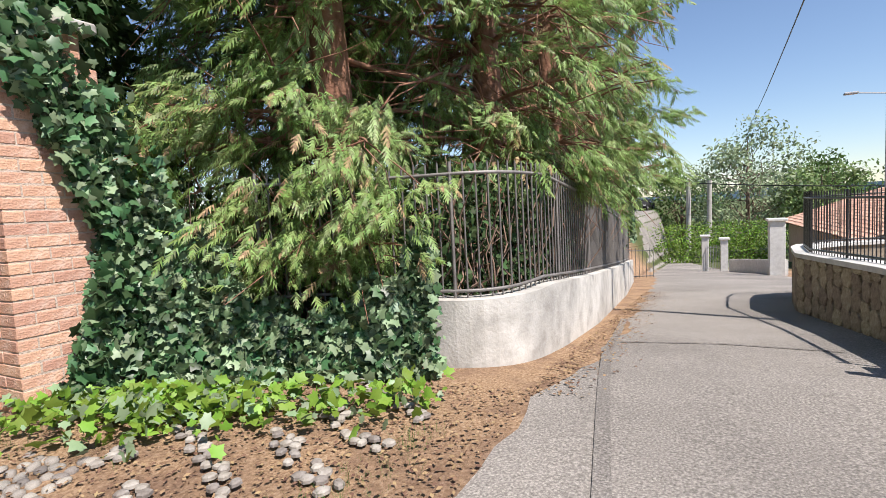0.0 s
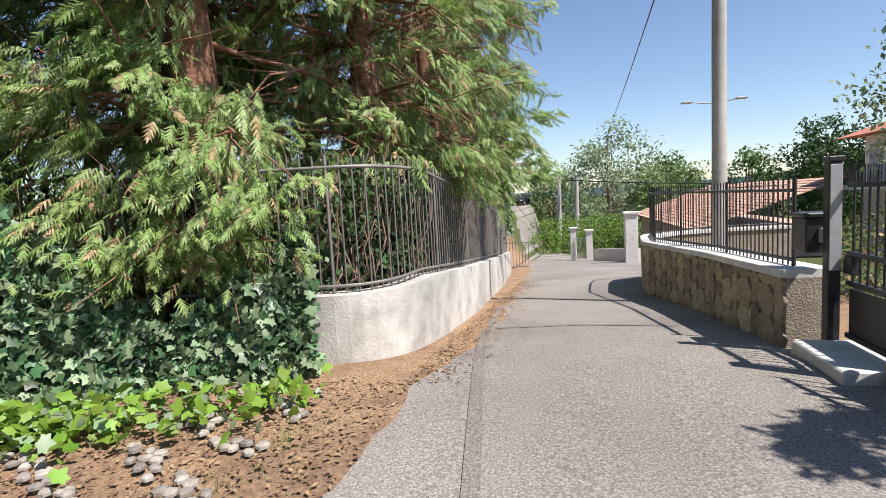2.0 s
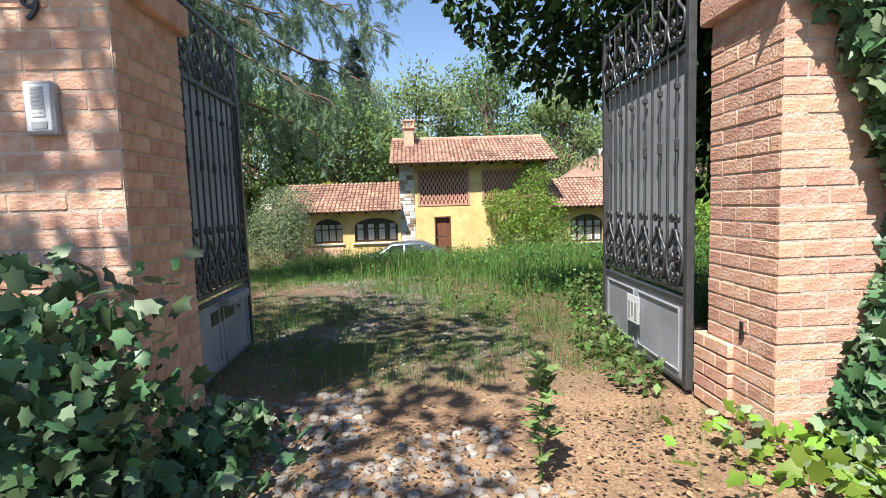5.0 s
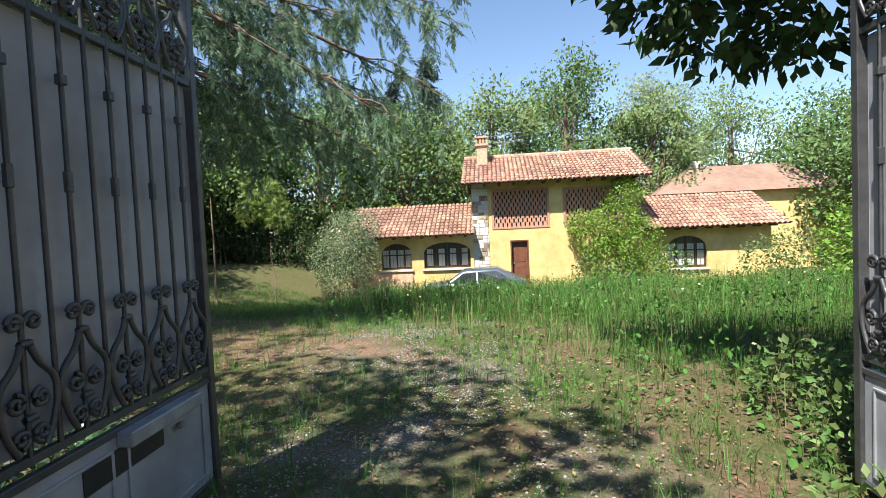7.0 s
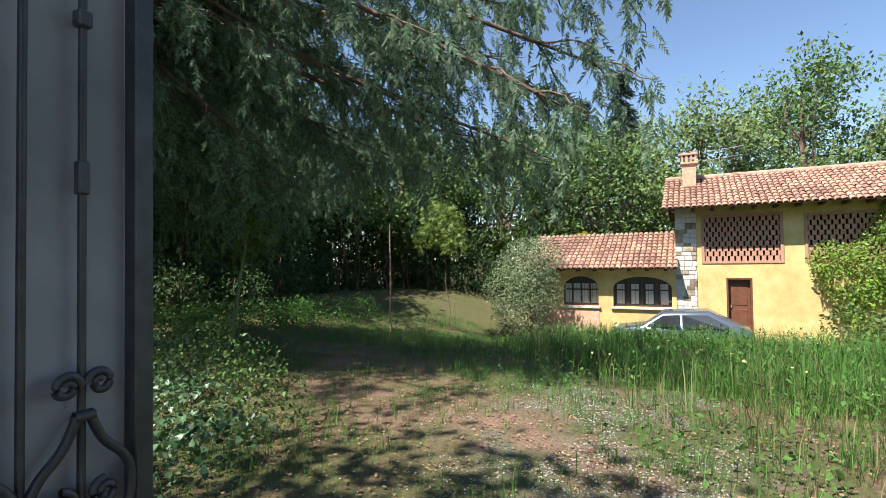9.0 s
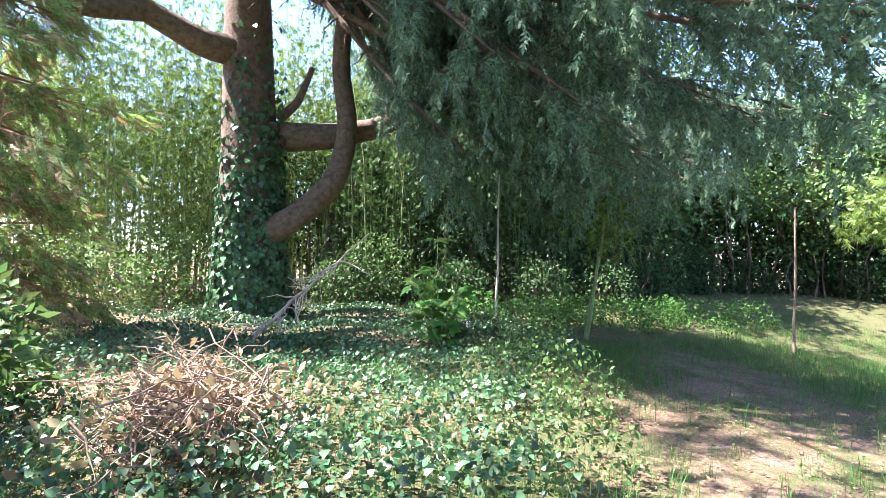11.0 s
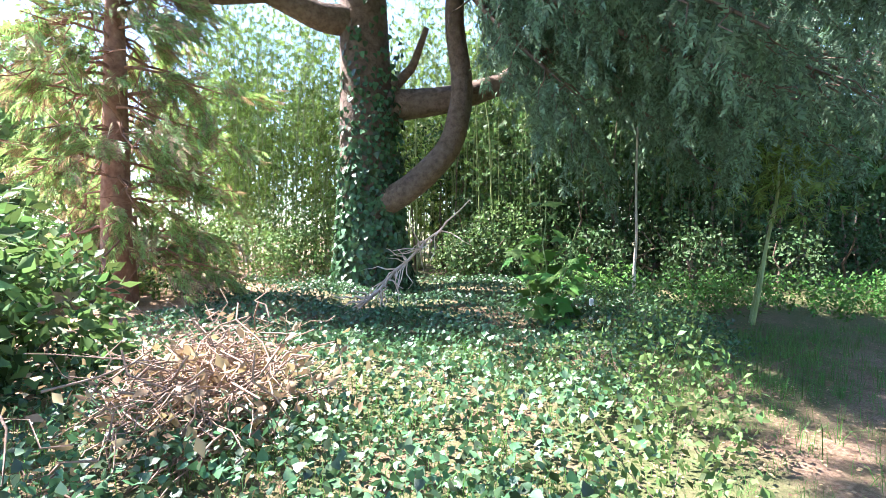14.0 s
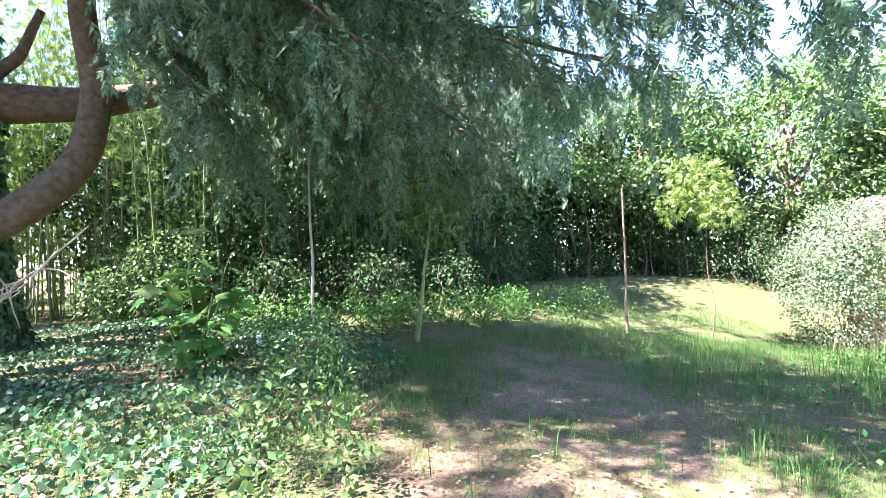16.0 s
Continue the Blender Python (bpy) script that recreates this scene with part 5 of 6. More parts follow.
bush("tall green weeds before the low wing", "shrub", [(-26.5, 6.0, -0.6, 0.7), (-26.0, 7.0, -0.8, 0.7), (-26.5, 9.0, -0.5, 0.8), (-26.8, 12.6, -0.4, 1.0), (-26.5, 13.6, -0.2, 1.1)], 3500, M["leaf"], 0.12, 92, mat2=M["light_leaf"])
bush("light green shrub at the garden side", "shrub", [(-22, 13.5, 0.2, 1.5), (-24, 14.5, 0.3, 1.6), (-19, 11.8, 0.1, 1.4), (-16, 10.5, 0.1, 1.3)], 7000, M["bright_leaf"], 0.16, 93, mat2=M["leaf"])
bush("weeds at the foot of the gate leaf", "weeds", [(-9.4, 4.2, 0.12, 0.28), (-8.7, 3.75, 0.08, 0.22), (-10.2, 4.3, 0.15, 0.35), (-8.2, 3.7, 0.06, 0.2), (-7.7, 3.7, 0.05, 0.18)], 1500, M["leaf"], 0.07, 94, mat2=M["light_leaf"])

# laurel over the right pillar: long dark leaves
bush("dark laurel tree hanging over the gate pillar", "laurel_tree", [(-8.7, 5.3, 3.0, 1.0), (-9.6, 5.6, 3.4, 0.9), (-8.0, 5.0, 3.4, 0.8), (-9.3, 6.0, 2.0, 1.0), (-8.9, 4.6, 3.8, 0.8), (-7.7, 4.7, 3.3, 0.65), (-8.4, 4.9, 2.3, 0.7), (-8.3, 4.5, 2.9, 0.5),
      (-10.5, 3.6, 3.15, 0.42), (-10.6, 4.1, 3.0, 0.5), (-10.5, 3.1, 3.6, 0.40), (-10.4, 2.7, 3.9, 0.28), (-10.4, 4.5, 2.85, 0.42), (-10.0, 4.3, 3.6, 0.7), (-9.2, 4.0, 3.7, 0.6), (-9.8, 3.5, 4.0, 0.55)], 11500, M["dark_leaf"], 0.15, 95, stems=2)

# ---- great cedar ----
def great_cedar():
    r = np.random.default_rng(5)
    tg = thing("cedar_tree", "great old cedar with ivy-clad trunk and drooping boughs", "tree")
    x, y, b = -9.75, -10.6, 0.0
    put("trunk", Tubes(16).add([(x - 0.05, y, b - 0.4), (x, y, b + 0.3), (x + 0.05, y, b + 1.5), (x + 0.1, y, b + 4), (x + 0.2, y, b + 8), (x + 0.2, y, b + 14)], np.array([1.0, 0.80, 0.66, 0.58, 0.45, 0.15])).mesh("trunk"), M["bark"], tg, flat=False)
    limb = lambda p, a, c: put("limb", Tubes(10).add(np.array(p), a, c).mesh("limb"), M["bark"], tg, flat=False)

    def smooth_path(p, n=26):
        p = np.array(p, float)
        t = np.linspace(0, 1, n)
        q = np.stack([np.interp(t, np.linspace(0, 1, len(p)), p[:, i]) for i in range(3)], -1)
        for _ in range(3):
            q[1:-1] = (q[:-2] + q[1:-1] * 2 + q[2:]) / 4
        return q

    # low bough that sweeps out and turns up, the level bough behind it, the two high ones
    limb(smooth_path([(x, y + 0.3, 1.7), (x - 0.9, y + 0.7, 2.2), (x - 1.7, y + 0.8, 3.0), (x - 1.95, y + 0.8, 4.2), (x - 1.7, y + 0.8, 5.6), (x - 1.9, y + 0.9, 7.5)]), 0.30, 0.17)
    limb(smooth_path([(x - 0.3, y, 4.0), (x - 1.6, y + 0.2, 4.1), (x - 2.8, y + 0.4, 4.4), (x - 4.2, y + 1.2, 5.2), (x - 6, y + 2.5, 6.0)]), 0.36, 0.10)
    limb(smooth_path([(x + 0.2, y, 5.8), (x + 1.0, y + 0.4, 5.7), (x + 2.2, y + 0.6, 6.2), (x + 4.2, y + 1.0, 7.0)]), 0.36, 0.16)
    limb(smooth_path([(x + 2.0, y + 0.6, 6.1), (x + 3.0, y + 1.2, 5.7), (x + 4.4, y + 1.6, 6.1), (x + 6, y + 1.8, 6.6)]), 0.2, 0.06)
    limb(smooth_path([(x - 0.5, y + 0.1, 4.4), (x - 0.9, y + 0.2, 4.8), (x - 1.2, y + 0.3, 5.6)]), 0.12, 0.06)
    tb = Tubes(5)
    C, D, S = [], [], []
    tips = [(-15.2, 1.8, 4.6), (-15.6, 0.4, 3.6), (-14.6, -1.0, 3.9), (-16.5, -1.6, 3.6), (-13.2, -2.4, 3.8), (-15.8, -3.4, 3.2), (-12.6, -4.2, 3.6), (-17.6, -4.6, 3.6),
            (-14.4, -5.4, 3.2), (-19, -6.5, 4.0), (-16.4, -7.0, 3.2), (-11.6, -5.6, 4.4), (-18.4, -9.0, 4.2), (-13.6, 0.6, 5.6), (-16.6, 2.2, 6.2), (-12, -1.4, 5.8), (-17.6, 0.4, 6.0),
            (-14.6, -3.0, 6.4), (-19, -2.6, 6.2), (-11, -3.4, 6.2), (-20, -5, 7.0), (-15, -1.0, 7.6), (-18, -3, 8.4), (-12.2, -6.8, 6.8), (-8.0, -4.6, 6.4), (-6.2, -6.6, 6.6), (-5.0, -9.0, 7.0), (-9.0, -2.4, 7.2), (-16, -10, 6), (-20.5, -8, 5.2), (-13.2, -8.0, 4.6), (-15.2, -8.6, 4.4), (-13.6, -3.6, 2.9), (-14.8, -4.6, 2.6), (-17, -5.8, 2.8), (-15.4, -6.4, 2.6), (-12.8, -6.2, 3.0), (-18.6, -7.4, 3.0), (-16.8, -2.6, 3.0), (-18.8, -4.0, 4.6), (-20.6, -6.2, 4.4), (-13.4, -9.4, 3.6), (-17, -9.6, 3.4), (-15.4, -0.2, 5.0), (-17.4, -1.0, 5.0), (-8.2, -5.6, 9.2), (-7.2, -4.2, 9.4), (-9.6, -4.2, 9.0), (-10.8, -3.0, 9.0), (-6.6, -6.4, 9.0), (-20.6, -10, 9.0), (-15, 1.4, 3.5), (-14.2, 0.9, 2.9), (-15.4, 0.2, 2.7), (-16, -0.6, 2.9),
            (-16.2, -8.6, 2.3), (-18.4, -8.4, 2.6), (-20.2, -7.2, 3.2), (-13.6, -7.4, 2.4), (-21.6, -6.6, 4.6), (-22, -8.6, 3.8), (-17.6, -7.0, 2.2)]
    for tip in tips:
        tip = np.array(tip, float)
        tip[2] += 0.15
        root = np.array((x, y, r.uniform(7.6, 11.0)))
        path = smooth_path([root, root * 0.6 + tip * 0.4 + np.array((0, 0, 0.1)), root * 0.25 + tip * 0.75 + np.array((0, 0, -0.1)), tip], 16)
        tb.add(path, 0.10, 0.012)
        L = np.linalg.norm(tip - root)
        ax = unit((tip - root)[None])[0]
        lat_ = unit(np.cross(ax, (0, 0, 1.0))[None])[0]
        for side in (-1, 1):
            for k in np.arange(0.24, 1.0, 0.09):
                q = path[int(k * 15)]
                l2 = (1.15 - k) * min(3.2, L * 0.33) * r.uniform(0.6, 1.1) + 0.25
                e = q + lat_ * side * l2 * 0.8 + ax * l2 * 0.7 + np.array((0, 0, -0.12 * l2 + r.normal(0, 0.06)))
                sub = bent(q, e, 5, 0.05, 0.12 * l2)
                tb.add(sub, 0.018, 0.004)
                m = int(17 * l2 + 6)
                t_ = r.uniform(0.08, 1, m)
                base = np.stack([np.interp(t_, np.linspace(0, 1, 5), sub[:, i]) for i in range(3)], -1)
                hang = np.abs(r.normal(0, 0.09, m)) * (0.4 + t_)
                C.append(base + r.normal(0, 0.06, (m, 3)) - np.stack([0 * hang, 0 * hang, hang], -1))
                D.append(r.normal(0, 0.45, (m, 3)) + ax * 0.4 + np.array((0, 0, -0.9)))
                S.append(r.uniform(0.75, 1.3, m) * 0.22)
                for w in r.uniform(0.25, 1.0, 1 + int(l2 * 1.6)):
                    f0 = np.array([np.interp(w, np.linspace(0, 1, 5), sub[:, i]) for i in range(3)])
                    drop = r.uniform(0.25, 1.15) * (0.55 + 0.45 * k)
                    m2 = int(drop * 17) + 3
                    t2 = r.uniform(0, 1, m2)
                    sway = r.normal(0, 0.14, 2)
                    C.append(f0 + np.stack([sway[0] * t2 ** 2, sway[1] * t2 ** 2, -drop * t2], -1) + r.normal(0, 0.055, (m2, 3)) * (1.25 - t2)[:, None])
                    D.append(r.normal(0, 0.45, (m2, 3)) + np.array((0, 0, -1.0)))
                    S.append(r.uniform(0.7, 1.15, m2) * 0.18)
    put("twigwork", tb.mesh("twigs"), M["bark"], tg)
    C, D, S = np.concatenate(C), np.concatenate(D), np.concatenate(S)
    keep = (C[:, 2] > 1.25 + 0.3 * np.sin(C[:, 0] * 2.3) * np.sin(C[:, 1] * 1.9)) & ~((C[:, 0] > -9.6) & (C[:, 1] > -1.5))
    keep &= ~((C[:, 0] > -10.4 - 0.16 * (0.6 - C[:, 1])) & (C[:, 2] < 6.6) & (C[:, 1] < 0.6))
    C, D, S = C[keep], D[keep], S[keep]
    put("needle_mass", scatter("needles", *CEDAR, C, D, r.normal(0, 1, C.shape) + np.array((0.3, 0.3, 0.3)), S), M["cedar_green"], tg)
    # ivy up the trunk
    n = 7000
    z = np.abs(r.normal(0, 2.1, n))
    a = r.uniform(0, 2 * math.pi, n)
    rad = np.interp(z, [0, 0.3, 1.5, 4, 8], [0.95, 0.80, 0.68, 0.60, 0.5]) + r.uniform(0.0, 0.10, n)
    bare = (np.sin(a * 1.0 - 1.9) > 0.86) & (z > 0.9) & (z < 3.6)
    C = np.stack([x + rad * np.cos(a), y + rad * np.sin(a), z], -1)[~bare]
    nrm = np.stack([np.cos(a), np.sin(a), 0.2 + 0 * a], -1)[~bare]
    put("ivy", scatter("ivy", *SMALL_IVY, C, np.array((0, 0, -1.0)) + r.normal(0, 0.5, C.shape), nrm + r.normal(0, 0.35, C.shape), r.uniform(0.09, 0.16, len(C))), M["ivy_leaf"], tg, "dark green ivy on the bark")
    return len(tips)


great_cedar()

# ---- bamboo and dark woods behind the cedar ----
def bamboo(label, x0, x1, y0, y1, n, h, leaves, seed, mat_="bamboo_leaf", size=0.20):
    r = np.random.default_rng(seed)
    tg = thing("bamboo_grove", label, "bamboo", kind="stuff")
    tb = Tubes(5)
    C, D = [], []
    for _ in range(n):
        x, y = r.uniform(x0, x1), r.uniform(y0, y1)
        b = gz(x, y)
        H = h * r.uniform(0.7, 1.15)
        lean = r.normal(0, 0.08, 2) * H
        p = np.array([(x, y, b - 0.1), (x + lean[0] * 0.2, y + lean[1] * 0.2, b + H * 0.5), (x + lean[0], y + lean[1], b + H)])
        tb.add(p, r.uniform(0.015, 0.03), 0.006)
        m = leaves // n
        t_ = r.beta(2.0, 1.6, m)
        C.append(np.stack([np.interp(t_, [0, 0.5, 1], p[:, i]) for i in range(3)], -1) + r.normal(0, 0.35, (m, 3)))
    put("cane_stand", tb.mesh("canes"), M["cane"], tg)
    C = np.concatenate(C)
    put("foliage", scatter("foliage", *BAMBOO, C, r.normal(0, 0.8, C.shape) + np.array((0, 0, -0.6)), r.normal(0, 1, C.shape), r.uniform(0.7, 1.3, len(C)) * size), M[mat_], tg)


bamboo("sunlit bamboo grove with thin upright canes", -14.5, -2.5, -21, -14.5, 230, 10.0, 24000, 21, size=0.24)
bamboo("dense dark green bamboo behind the cedar", -20, -12.5, -19, -12.5, 130, 7.5, 13000, 22, "leaf")


def thicket(label, blobs, n, mat_, size, seed, stem=0.05):
    r = np.random.default_rng(seed)
    tg = thing("thicket", label, "shrubs", kind="stuff")
    B = np.array(blobs, float)
    w = B[:, 3] ** 2
    pick = r.choice(len(B), n, p=w / w.sum())
    u = unit(r.normal(0, 1, (n, 3)))
    C = B[pick, :3] + u * (B[pick, 3] * r.uniform(0.3, 1.1, n) ** 0.5)[:, None] * np.array((1, 1, 1.15))
    C = C[C[:, 2] > ground_z(C[:, 0], C[:, 1])]
    tb = Tubes(4)
    for q in B:
        for _ in range(4):
            a = q[:2] + r.normal(0, 0.5, 2) * q[3]
            tb.add(bent((a[0], a[1], gz(*a) - 0.1), (a[0] + r.normal(0, 0.4), a[1] + r.normal(0, 0.4), q[2] + q[3] * 0.7), 5, 0.1 if stem > 0.02 else 0.02), stem, stem * 0.3)
    put("stem", tb.mesh("stems"), M["bark"], tg)
    put("foliage", scatter("foliage", *LEAF, C, r.normal(0, 1, C.shape) + np.array((0, 0, -0.6)), r.normal(0, 0.7, C.shape) + np.array((0.2, 0, 0.8)), r.uniform(0.6, 1.4, len(C)) * size), mat_, tg)


r_ = np.random.default_rng(33)
edge = [(-13, -13.5), (-15.5, -12.5), (-18, -12.2), (-20.5, -12.5), (-23, -13.5), (-25.5, -15), (-28, -16), (-31, -15.5), (-33, -12), (-34, -9)]
blobs = []
for (x, y) in edge:
    for k in range(3):
        blobs.append((x + r_.normal(0, 0.8), y - k * 1.1 + r_.normal(0, 0.5), gz(x, y) + 0.9 + k * 1.5 + r_.normal(0, 0.3), r_.uniform(1.1, 1.8)))
thicket("dark green thicket along the lawn", blobs, 60000, M["dark_leaf"], 0.13, 34)
deep = [(x + r_.normal(0, 0.8), y - 3.0 + r_.normal(0, 0.5), gz(x, y) + 0.6 + k * 1.5, 1.7) for x, y in edge for k in range(4)]
thicket("shadowy woods beyond the lawn edge", deep, 30000, M["dark_leaf"], 0.2, 36)
back = [(-27 - 1.3 * i, -19 + 1.1 * i, gz(-27 - 1.3 * i, -19 + 1.1 * i) + 0.8 + 1.9 * k, 1.7) for i in range(9) for k in range(3)]
back += [(-21 - 1.6 * i, -18.5, gz(-21 - 1.6 * i, -18.5) + 0.8 + 1.9 * k, 1.7) for i in range(5) for k in range(3)]
thicket("shadowy woods beyond the lawn edge", back, 26000, M["leaf"], 0.24, 39)
thicket("dark evergreen undergrowth below the cedar", [(x + 0.5, y + 1.4, gz(x, y) + 0.5, 0.9) for x, y in edge], 14000, M["dark_leaf"], 0.12, 35)
# the last two trees are added to throw shade on the lawn
for i, (x, y, h) in enumerate(((-22, -18, 11), (-27, -20, 12), (-32, -18, 11), (-17, -21, 11), (-36, -14, 10), (-24, -24, 13), (-19.5, -14.8, 13), (-24.5, -15.8, 13))):
    leafy_tree("tall green tree in the woods beyond the lawn", x, y, h, 3.6, 9000, M["leaf" if i % 2 else "dark_leaf"], 0.28, 200 + i, group="woods beyond the lawn", crown_from=0.12, trunk_r=0.3)
# shady side of the garden towards the lane
bush("dark laurel shrub beside the ivy bed", "shrub", [(-6.9, -2.9, 0.7, 0.9), (-6.3, -3.6, 0.9, 1.0), (-6.6, -2.1, 0.5, 0.7), (-7.2, -3.9, 0.5, 0.8), (-5.7, -4.6, 1.1, 1.1)], 7000, M["leaf"], 0.14, 96, mat2=M["dark_leaf"])
hanging_conifer("tall dusky conifer at the garden wall", -5.5, -8.6, 9.0, 2.2, 110, 12000, 0.4, None, 0.2, 97, 0.35, 9)
leafy_tree("tall shade tree behind the low garden wall", -4.9, -1.7, 9.0, 2.9, 3000, M["leaf"], 0.2, 98, crown_from=0.40, trunk_r=0.18)
leafy_tree("small olive tree behind the stone wall", 0.3, 4.05, 3.2, 0.45, 2600, M["silver_leaf"], 0.08, 100, name="olive_tree", crown_from=0.45, trunk_r=0.06)
for i, (x, y, h) in enumerate(((-2, -25, 9), (-7, -27, 10), (-12, -26, 9), (-16, -28, 11), (2, -20, 9), (1, -13, 8))):
    leafy_tree("sunlit green tree beyond the bamboo", x, y, h, 3.2, 6000, M["light_leaf"], 0.27, 240 + i, group="trees beyond the bamboo", crown_from=0.05, trunk_r=0.25)
bush("low shrubs under the bamboo", "shrub", [(-12.4, -13, 0.6, 0.9), (-7.6, -12.4, 0.5, 0.9), (-6.8, -11.5, 0.6, 1.0), (-11.8, -12.2, 0.5, 0.7), (-6.0, -10.0, 0.7, 1.0), (-8.2, -13.4, 0.9, 1.1), (-5.0, -11.4, 1.0, 1.2), (-12.9, -12.0, 1.1, 0.9), (-7.2, -13.6, 1.3, 1.0)], 12000, M["leaf"], 0.10, 98, mat2=M["light_leaf"])


def lobed_sapling():
    r = np.random.default_rng(99)
    tg = thing("sapling", "young leafy sapling with large lobed leaves in the ivy", "sapling")
    x, y = -12.3, -5.9
    b = gz(x, y)
    C, D, U = [], [], []
    for i, (dx, dy, h) in enumerate(((0.0, 0.0, 1.75), (-0.42, 0.1, 1.45), (0.40, 0.05, 1.15), (-0.15, 0.35, 1.0), (0.15, -0.3, 1.3), (-0.55, -0.1, 0.9))):
        p = bent((x, y, b - 0.05), (x + dx, y + dy, b + h), 7, 0.025)
        put("stem", Tubes(5).add(p, 0.014, 0.005).mesh("stem"), M["cane"], tg)
        for t in np.linspace(0.25, 1.0, 9):
            q = np.array([np.interp(t, np.linspace(0, 1, 7), p[:, k]) for k in range(3)])
            for a in (r.uniform(0, 6.28), r.uniform(0, 6.28)):
                d = np.array((math.cos(a), math.sin(a), -0.25))
                C.append(q + 0.07 * d)
                D.append(d + r.normal(0, 0.2, 3))
                U.append(np.array((0.25, 0.1, 1.0)) + r.normal(0, 0.35, 3))
    put("foliage", scatter("leaves", *MAPLE, C, D, U, r.uniform(0.16, 0.31, len(C))), M["grass"], tg, "large mid-green lobed leaves", flat=False)


lobed_sapling()
thicket("light green weeds along the ivy's edge", [(-11.6, -1.5, 0.12, 0.40), (-12.2, -2.4, 0.15, 0.45), (-12.7, -3.5, 0.18, 0.5), (-13.2, -4.6, 0.2, 0.5), (-13.5, -5.6, 0.2, 0.5), (-11.9, -3.2, 0.15, 0.4), (-13.0, -6.4, 0.2, 0.5)], 5200, M["leaf"], 0.05, 37, stem=0.004)
thicket("fresh green ground cover at the wood's edge", [(-13.6 - 0.75 * i, -9.6 - 0.4 * math.sin(i * 1.3), gz(-13.6 - 0.75 * i, -9.8) + 0.05, 0.62) for i in range(15)] + [(-14.2 - 0.9 * i, -8.7 - 0.3 * math.sin(i * 2.1), gz(-14.2 - 0.9 * i, -8.7) + 0.02, 0.45) for i in range(9)], 12000, M["grass"], 0.09, 38, stem=0.004)


def sapling(label, x, y, h, lean, seed, cane, leaves=0):
    r = np.random.default_rng(seed)
    tg = thing("sapling", label, "sapling", "thin saplings on the lawn")
    b = gz(x, y)
    p = bent((x, y, b - 0.05), (x + lean[0], y + lean[1], b + h), 6, 0.02)
    put("stem", Tubes(6).add(p, 0.035, 0.018).mesh("stem"), cane, tg)
    if leaves:
        C = np.array((x + lean[0] * 0.8, y + lean[1] * 0.8, b + h * 0.8)) + r.normal(0, 1, (leaves, 3)) * np.array((0.35, 0.35, 0.45))
        put("foliage", scatter("leaves", *BAMBOO, C, r.normal(0, 0.7, C.shape) + np.array((0, 0, -0.5)), r.normal(0, 1, C.shape), r.uniform(0.16, 0.28, leaves)), M["bamboo_leaf"], tg)


sapling("pale slim dead stem on the lawn", -14.9, -8.8, 3.4, (0.05, 0.15), 1, M["pale_twig"])
sapling("thin bamboo shoots with light leaves", -16.3, -7.4, 3.4, (-0.4, 0.2), 2, M["cane"], 300)
sapling("thin bamboo shoots with light leaves", -16.4, -7.6, 3.0, (-0.3, 0.4), 3, M["cane"], 120)
sapling("thin upright stem on the lawn", -22.3, -7.0, 3.6, (0.0, 0.0), 4, M["dead_twig"])
bush("light feathery bamboo clump", "bamboo_clump", [(-24.6, -6.1, 2.7, 0.75), (-24.3, -5.6, 2.1, 0.5), (-24.9, -6.6, 3.2, 0.5), (-24.2, -6.7, 2.3, 0.45)], 700, M["bamboo_leaf"], 0.24, 5, template=BAMBOO, stems=1)
stake = part("marker_stake", box(-13.36, -13.30, -6.96, -6.92, -0.1, 0.24, bevel=0.006), M["white_plastic"])
tagged(stake, "short white marker stake in the ivy", "stake")

# ---- dead branch and brush heap ----
def dead_branch():
    r = np.random.default_rng(8)
    tg = thing("dead_branch", "pale dead fallen branch leaning in the ivy", "branch")
    tb = Tubes(5)
    spine = bent((-9.75, -7.2, 0.12), (-11.4, -6.6, 1.75), 12, 0.03)
    tb.add(spine, 0.035, 0.008)
    put("spine", tb.mesh("spine"), M["weathered_twig"], tg)
    for i in range(46):
        q = spine[min(9, int(r.beta(1.2, 1.8) * 10))]
        d = r.normal(0, 0.20, 3) + np.array((0.10, 0.14, -0.16))
        put("twig", Tubes(4).add(bent(q, q + d, 5, 0.03), 0.014, 0.005).mesh("twig"), M["weathered_twig"], tg)
    for dx, dz in ((0.55, 0.10), (0.45, -0.08), (0.30, 0.22)):
        q = spine[1]
        put("side_branch", Tubes(4).add(bent(q, q + np.array((dx, 0.1, dz)), 6, 0.04), 0.022, 0.006).mesh("side_branch"), M["weathered_twig"], tg)


dead_branch()


def brush_heap():
    r = np.random.default_rng(9)
    tg = thing("brush_heap", "heap of dry brown twigs and withered leaves", "brushwood", kind="stuff")
    tb = Tubes(4)
    c = np.array((-9.2, -2.8, 0.1))
    for i in range(420):
        o = c + r.normal(0, 1, 3) * np.array((0.24, 0.42, 0.0)) + np.array((0, 0, abs(r.normal(0.05, 0.22))))
        d = r.normal(0, 1, 3) * np.array((0.20, 0.20, 0.17)) + np.array((0.10, 0.1, 0.03))
        tb.add(bent(o - d * 0.8, o + d * 0.8, 6, 0.055), 0.007, 0.0025)
    put("twigwork", tb.mesh("twigs"), M["dead_twig"], tg)
    C = c + r.normal(0, 1, (900, 3)) * np.array((0.36, 0.42, 0.14)) + np.array((0, 0, 0.2))
    put("withered_leaves", scatter("withered", *LEAF, C, r.normal(0, 1, C.shape), r.normal(0, 1, C.shape), r.uniform(0.05, 0.11, 900)), M["conifer_brown"], tg)


brush_heap()


